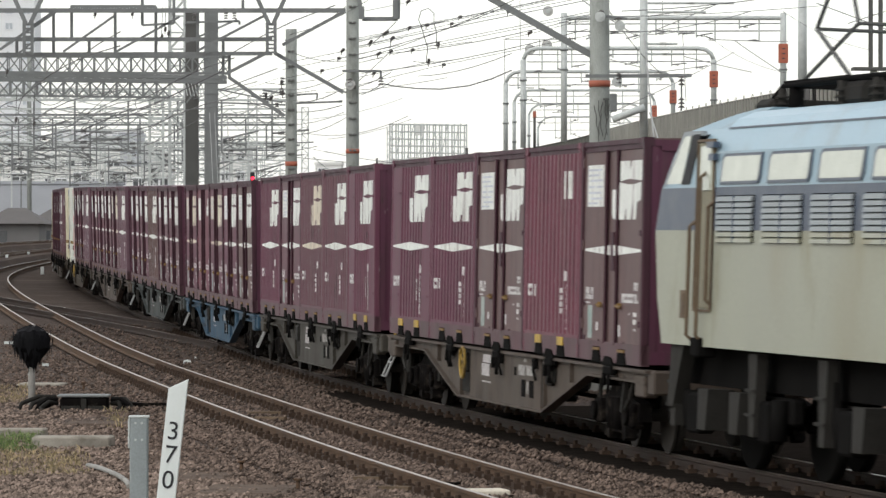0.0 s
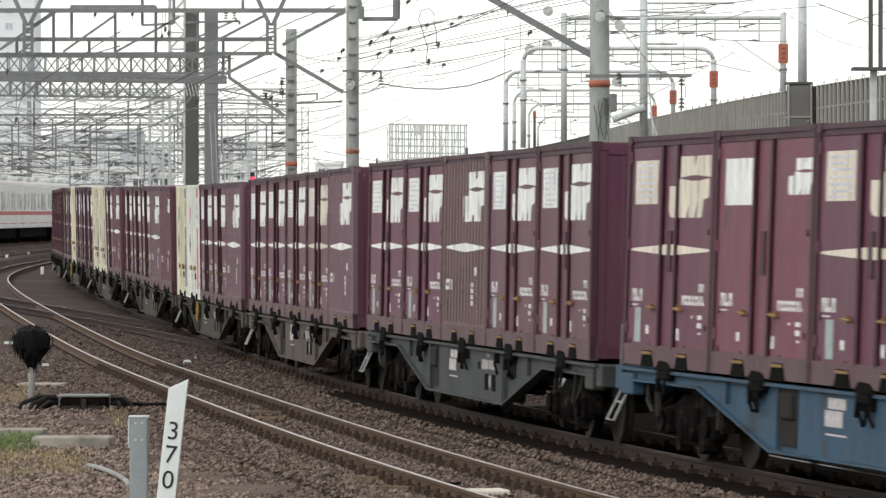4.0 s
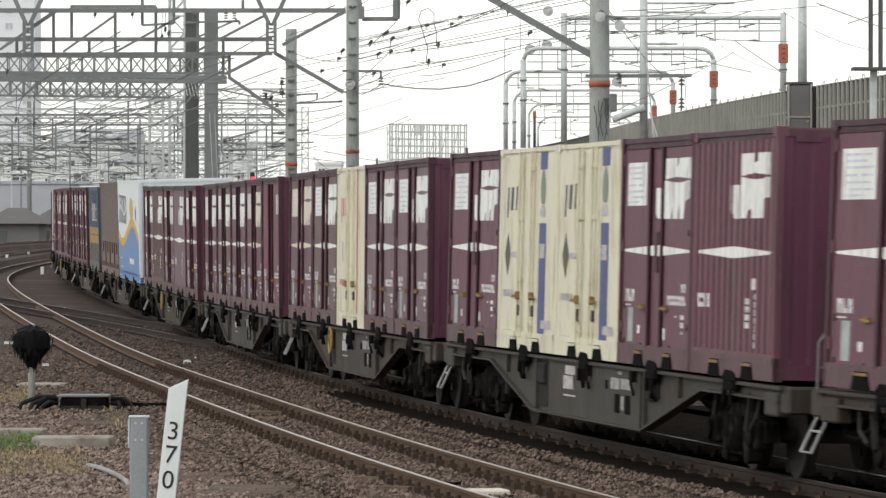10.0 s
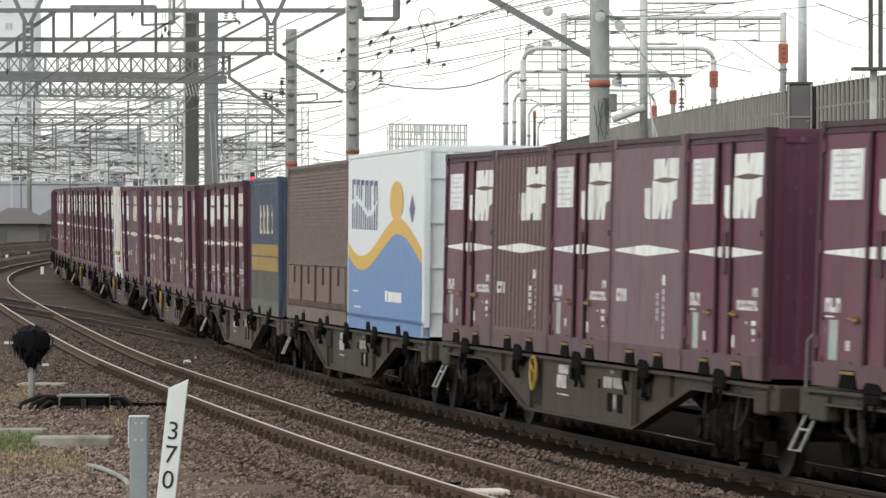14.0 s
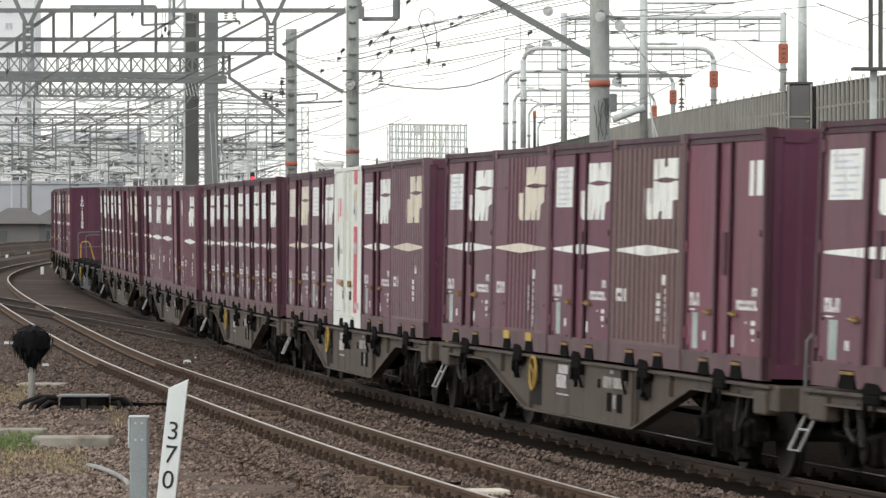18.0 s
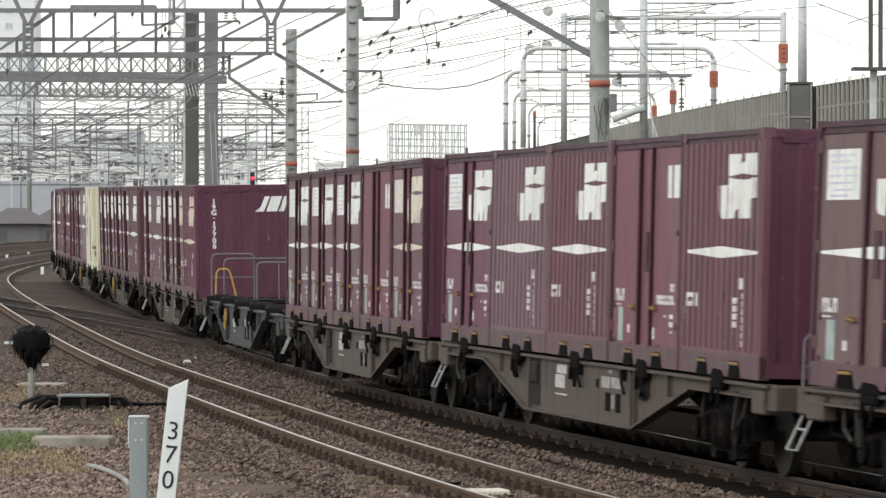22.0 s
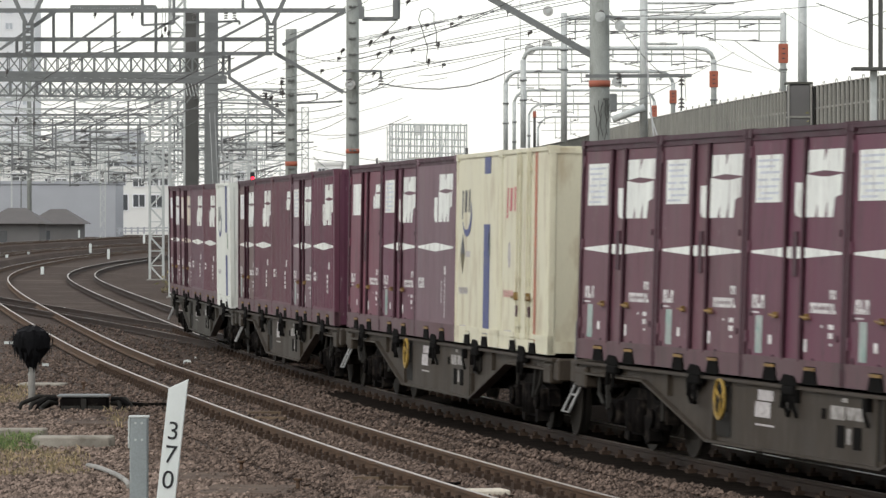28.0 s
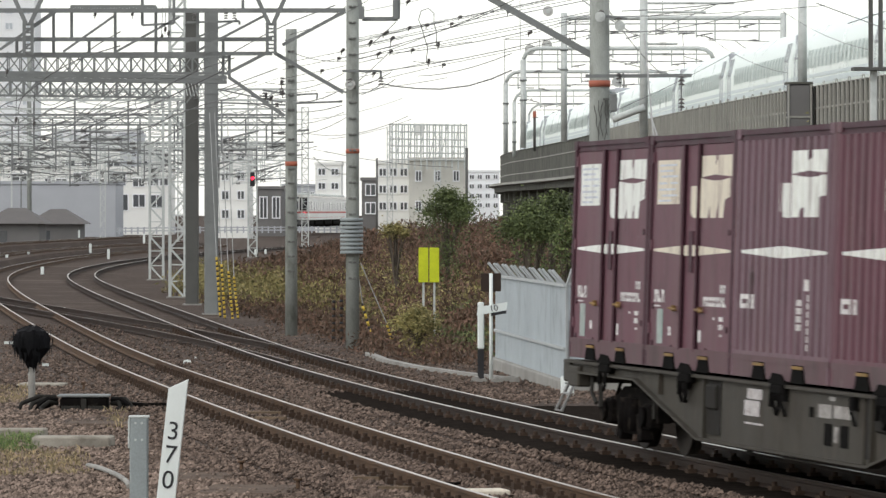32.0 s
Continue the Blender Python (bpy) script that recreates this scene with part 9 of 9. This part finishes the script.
# ---- the commuter train on the outermost track ----
def commuter_car(tail):
    ob = thing("commuter_car", Matrix(), "pale commuter railcar with red and white bands" if not tail else "commuter railcar end with red band and tail lamps", "railcar", "cars of the commuter train")
    L, W = 9.75, 1.42
    for nm, z0, z1, key in (("lower_body", 0.95, 1.75, "commuter"), ("lower_band", 1.20, 1.28, "commuter_red"), ("band", 1.75, 1.97, "commuter_red"), ("upper_body", 1.97, 3.55, "commuter")):
        bm = bmesh.new()
        e = 0.004 if key == "commuter_red" else 0
        cbx(bm, -L - e, L + e, -W - e, W + e, z0, z1, 0.02)
        part(nm, bm, M[key], ob)
    bm = bmesh.new()
    prism(bm, [(-W, 3.55), (W, 3.55), (W - 0.10, 3.72), (W - 0.40, 3.86), (0, 3.95), (-W + 0.40, 3.86), (-W + 0.10, 3.72)], -L, L, "x")
    part("roof", bm, M["commuter_roof"], ob)
    for x in (-5, 0, 5):
        bm = bmesh.new()
        cbx(bm, x - 1.1, x + 1.1, -0.8, 0.8, 3.86, 4.18, 0.08)
        part("roof_unit", bm, M["galv"], ob)
    for x in (-6.6, 0, 6.6):
        for sg in (-1, 1):
            bm = bmesh.new()
            cbx(bm, x - 0.7, x + 0.7, *sorted((sg * (W - 0.02), sg * (W + 0.012))), 1.0, 3.25, 0.01)
            door = part("door", bm, M["commuter"], ob)
            bm = bmesh.new()
            cbx(bm, x - 0.5, x + 0.5, *sorted((sg * W, sg * (W + 0.018))), 2.15, 3.1, 0.01)
            part("door_pane", bm, M["pane"], door)
            bm = bmesh.new()
            bx(bm, x - 0.7, x + 0.7, *sorted((sg * W, sg * (W + 0.016))), 1.75, 1.97)
            part("door_band", bm, M["commuter_red"], door)
    for x in (-8.6, -4.1, -2.5, 2.5, 4.1, 8.6):
        for sg in (-1, 1):
            bm = bmesh.new()
            cbx(bm, x - 0.62, x + 0.62, *sorted((sg * (W - 0.02), sg * (W + 0.014))), 2.1, 3.15, 0.01)
            part("window", bm, M["pane"], ob)
    bm = bmesh.new()
    bx(bm, -8.5, 8.5, -1.1, 1.1, 0.35, 0.95)
    part("underfloor", bm, M["black_gap"], ob)
    for x in (-6.9, 6.9):
        bm = bmesh.new()
        for q in (-1.05, 1.05):
            tube(bm, [(x + q, -0.75, 0.43), (x + q, 0.75, 0.43)], 0.43, 16)
        for sg in (-1, 1):
            cbx(bm, x - 1.45, x + 1.45, *sorted((sg * 0.70, sg * 0.95)), 0.36, 0.66, 0.05)
        part("bogie", bm, M["bogie"], ob)
    if tail:
        for y0, y1 in ((-1.33, -0.44), (0.44, 1.33)):
            bm = bmesh.new()
            cbx(bm, -L - 0.03, -L + 0.02, y0, y1, 2.10, 3.60, 0.06)
            part("end_window", bm, M["cab_glass"], ob)
        bm = bmesh.new()
        cbx(bm, -L - 0.045, -L + 0.02, -0.36, 0.36, 1.0, 3.42, 0.03)
        door = part("end_door", bm, M["commuter"], ob)
        bm = bmesh.new()
        cbx(bm, -L - 0.055, -L, -0.24, 0.24, 2.18, 3.2, 0.03)
        part("door_window", bm, M["cab_glass"], door)
        bm = bmesh.new()
        bx(bm, -L - 0.05, -L, -0.36, 0.36, 1.76, 1.96)
        part("door_band", bm, M["commuter_red"], door)
        for y in (-1.0, 1.0):
            bm = bmesh.new()
            disc(bm, (-L - 0.02, y, 1.86), 0.085, (1, 0, 0), 0.05, 12)
            part("tail_lamp", bm, M["red_lamp"], ob, "lit red tail lamp")
        bm = bmesh.new()
        cbx(bm, -L - 0.04, -L + 0.1, -W + 0.12, W - 0.12, 3.62, 3.84, 0.06)
        part("brow", bm, M["commuter"], ob)
        bm = bmesh.new()
        cbx(bm, -L - 0.055, -L, -0.3, 0.3, 3.5, 3.72, 0.03)
        part("destination_board", bm, M["pane"], ob)
        bm = bmesh.new()
        cbx(bm, -L - 0.25, -L + 0.1, -0.22, 0.22, 0.72, 1.02, 0.05)
        part("coupler", bm, M["bogie"], ob)
        bm = bmesh.new()
        cbx(bm, -L + 0.01, -L + 0.4, -1.1, 1.1, 0.4, 0.95, 0.03)
        part("skirt", bm, M["wall_dark"], ob)
    return ob


COMMUTER = [commuter_car(True)]
mid_car = commuter_car(False)
COMMUTER.append(mid_car)
for k in range(3):
    COMMUTER.append(copy_thing(mid_car, Matrix()))
o_s = np.concatenate([[0], np.cumsum(np.hypot(*np.diff(OUTER[:, :2], axis=0).T))])
o_0 = float(np.interp(338, OUTER[:, 1], o_s))


def on_outer(s):
    """Pose on the outermost track; s grows away from the camera."""
    def val(q):
        if q > o_s[-1]:
            d = OUTER[-1] - OUTER[-2]
            return OUTER[-1] + d / np.linalg.norm(d) * (q - o_s[-1])
        if q < 0:
            d = OUTER[1] - OUTER[0]
            return OUTER[0] + d / np.linalg.norm(d) * q
        return np.array([np.interp(q, o_s, OUTER[:, k]) for k in range(3)])
    a, b = val(s - 6.9), val(s + 6.9)
    m = (a + b) / 2
    return Matrix.Translation(m) @ Matrix.Rotation(math.atan2(b[1] - a[1], b[0] - a[0]), 4, "Z")


# ---- the express on the viaduct ----
v_line = spline(VIA, 1.0)
v_s = np.concatenate([[0], np.cumsum(np.hypot(*np.diff(v_line, axis=0).T))])
v_dir = np.gradient(v_line, axis=0)
v_dir /= np.hypot(*v_dir.T)[:, None]
V_TRACK = v_line + np.stack([v_dir[:, 1], -v_dir[:, 0]], 1) * 3.2
V_RAIL = VT - 0.92


def on_via(s):
    def val(q):
        if q > v_s[-1]:
            return V_TRACK[-1] + v_dir[-1] * (q - v_s[-1])
        if q < 0:
            return V_TRACK[0] + v_dir[0] * q
        return np.array([np.interp(q, v_s, V_TRACK[:, k]) for k in range(2)])
    a, b = val(s - 8.75), val(s + 8.75)
    m = (a + b) / 2
    return Matrix.Translation((m[0], m[1], V_RAIL)) @ Matrix.Rotation(math.atan2(b[1] - a[1], b[0] - a[0]), 4, "Z")


EX_PROF = [(-1.45, 0.25), (1.45, 0.25), (1.68, 0.9), (1.66, 2.2), (1.45, 3.05), (0.95, 3.5), (0, 3.62), (-0.95, 3.5), (-1.45, 3.05), (-1.66, 2.2), (-1.68, 0.9)]


def express_car(lead, panto):
    ob = thing("express_car", Matrix(), "white streamlined express car with blue band" + (" and pointed nose" if lead else " and pantograph" if panto else ""), "railcar", "cars of the express train")
    bm = bmesh.new()
    stations = [(-12.3, 1.0, 1.0), (-12.2, 1.0, 1.0), (12.2, 1.0, 1.0), (12.3, 1.0, 1.0)] if not lead else [(-12.3, 1, 1), (-12.2, 1, 1), (4.0, 1, 1), (6.5, 0.98, 0.95), (8.5, 0.9, 0.8), (10.5, 0.75, 0.55), (12.0, 0.5, 0.35), (12.6, 0.2, 0.22)]
    rings = [[bm.verts.new((x, y * sy, 0.25 + (z - 0.25) * sz)) for y, z in EX_PROF] for x, sy, sz in stations]
    n = len(EX_PROF)
    for a, b in zip(rings, rings[1:]):
        for k in range(n):
            bm.faces.new((a[k], a[(k + 1) % n], b[(k + 1) % n], b[k])).smooth = True
    bm.faces.new(rings[0])
    bm.faces.new(rings[-1])
    part("body", bm, M["express_white"], ob)
    end = 3.5 if lead else 12.2
    for sg in (-1, 1):
        for z0, z1 in ((1.42, 1.56), (1.16, 1.36)):
            bm = bmesh.new()
            bx(bm, -12.2, end, *sorted((sg * 1.66, sg * 1.685)), z0, z1)
            part("band", bm, M["express_blue"], ob)
    bm = bmesh.new()
    v = [bm.verts.new(q) for q in ((0, 0, 0.08), (0.46, 0, 0.08), (0.46, 0.008, 0.48), (0.46, 0.085, 0.80), (0, 0.085, 0.80), (0, 0.008, 0.48))]
    bm.faces.new((v[0], v[1], v[2], v[5]))
    bm.faces.new((v[5], v[2], v[3], v[4]))
    win = mesh_of("window", bm, M["express_pane"])
    x = -9.2
    while x < (2.5 if lead else 9.2):
        piece("window", win, ob, pose(x, 1.692, 1.72) @ Matrix.Diagonal((1, -1, 1, 1)))
        x += 1.04
    for x in (-10.9, 10.6) if not lead else (-10.9, 3.2):
        bm = bmesh.new()
        for a, b in (((x, 1.69, 0.9), (x, 1.66, 2.3)), ((x + 0.9, 1.69, 0.9), (x + 0.9, 1.66, 2.3)), ((x, 1.675, 2.3), (x + 0.9, 1.675, 2.3)), ((x, 1.66, 2.3), (x + 0.05, 1.50, 3.0)), ((x + 0.9, 1.66, 2.3), (x + 0.85, 1.50, 3.0))):
            bar(bm, a, b, 0.06)
        part("door_frame", bm, M["wall_grey"], ob)
    for x in (-12.36,) + (() if lead else (12.36,)):
        bm = bmesh.new()
        cbx(bm, x - 0.1, x + 0.1, -1.5, 1.5, 0.5, 3.3, 0.05)
        part("gangway", bm, M["wall_grey"], ob)
    if panto:
        for sg in (-1, 1):
            bm = bmesh.new()
            prism(bm, [(3.0, 3.3), (8.5, 3.3), (7.6, 4.3), (4.2, 4.3)], sg * 1.2, sg * 1.12)
            part("side_shield", bm, M["express_white"], ob)
        bm = bmesh.new()
        tube(bm, [(6.5, 0, 3.6), (5.6, 0, 4.3), (6.3, 0, 4.95)], 0.05, 6)
        bx(bm, 6.2, 6.4, -0.9, 0.9, 4.95, 5.02)
        part("pantograph", bm, M["girder_dark"], ob)
        bm = bmesh.new()
        cbx(bm, 1.0, 6.8, -0.9, 0.9, 3.5, 3.9, 0.12)
        part("insulator_cover", bm, M["wall_grey"], ob)
    return ob


ex_mid, ex_panto = express_car(False, False), express_car(False, True)
EXPRESS = [express_car(True, False), ex_mid, copy_thing(ex_mid, Matrix()), copy_thing(ex_mid, Matrix()), ex_panto, copy_thing(ex_mid, Matrix()), copy_thing(ex_mid, Matrix()), copy_thing(ex_mid, Matrix()), copy_thing(ex_mid, Matrix()), copy_thing(ex_mid, Matrix())]
ex_0 = float(np.interp(216, V_TRACK[:, 1], v_s))


# ---- what moves ----
# how far the train's first container is ahead of a steady 15.4 m/s, time by time: it slows a little at first
HEAD_T = (0, 1, 2, 3, 6, 8, 10, 12, 14, 17, 18, 19, 20, 22, 28, 32)
HEAD_D = (3.05, 2.35, 1.7, 1.0, 0.0, -0.6, -0.55, -0.5, -0.58, -0.62, -0.22, 0.05, -0.05, 0.08, 0.35, 0.3)


def head_at(t):
    return 28.85 + 15.4 * t + float(np.interp(t, HEAD_T, HEAD_D))


def motions():
    times = np.arange(0, 32.01, 1.0)
    for ob, mid, ahead, deck in TRAIN:
        rows = []
        for t in times:
            base = on_track(head_at(t) - mid, 7.1)
            rows.append((float(t), base if deck is None else base @ pose(ahead, 0, deck)))
        walk(ob, rows)

    # the wheels of the wagons roll while they pass close by
    for ob, mid, ahead, deck in TRAIN:
        if not ob.name.startswith("container_wagon"):
            continue
        spare = 0.0
        f0 = max(1, int(((-4.0 - spare + mid) - 28.85) / 15.4 * FPS))
        f1 = min(FPS * 32 - 1, int(((62.0 - spare + mid) - 28.85) / 15.4 * FPS))
        for ws in [o for b in ob.children if b.name.startswith("bogie") for o in b.children if o.name.startswith("wheelset")]:
            x = ws.matrix_basis.translation.x
            rows = [(f / FPS, pose(x, 0, 0.43) @ Matrix.Rotation(15.4 * (f - f0) / FPS / 0.43, 4, "Y")) for f in range(f0, f1 + 1)]
            if len(rows) > 1:
                walk(ws, [(0.0, rows[0][1])] + rows + [(32.0, rows[-1][1])])
    for k, car in enumerate(COMMUTER):
        rows = []
        for t in times:
            q = min(t - 7.0, 3.0)      # it slows down as it recedes
            rows.append((float(t), on_outer(o_0 + 0.8 + 16.5 * q - q * q + 10.5 * (t - 7.0 - q) + 9.9 + 20.0 * k)))
        walk(car, rows)
    for k, car in enumerate(EXPRESS):
        walk(car, [(float(t), on_via(ex_0 + 72.0 * (t - 29.0) - 12.5 - 25.0 * k)) for t in times])


motions()
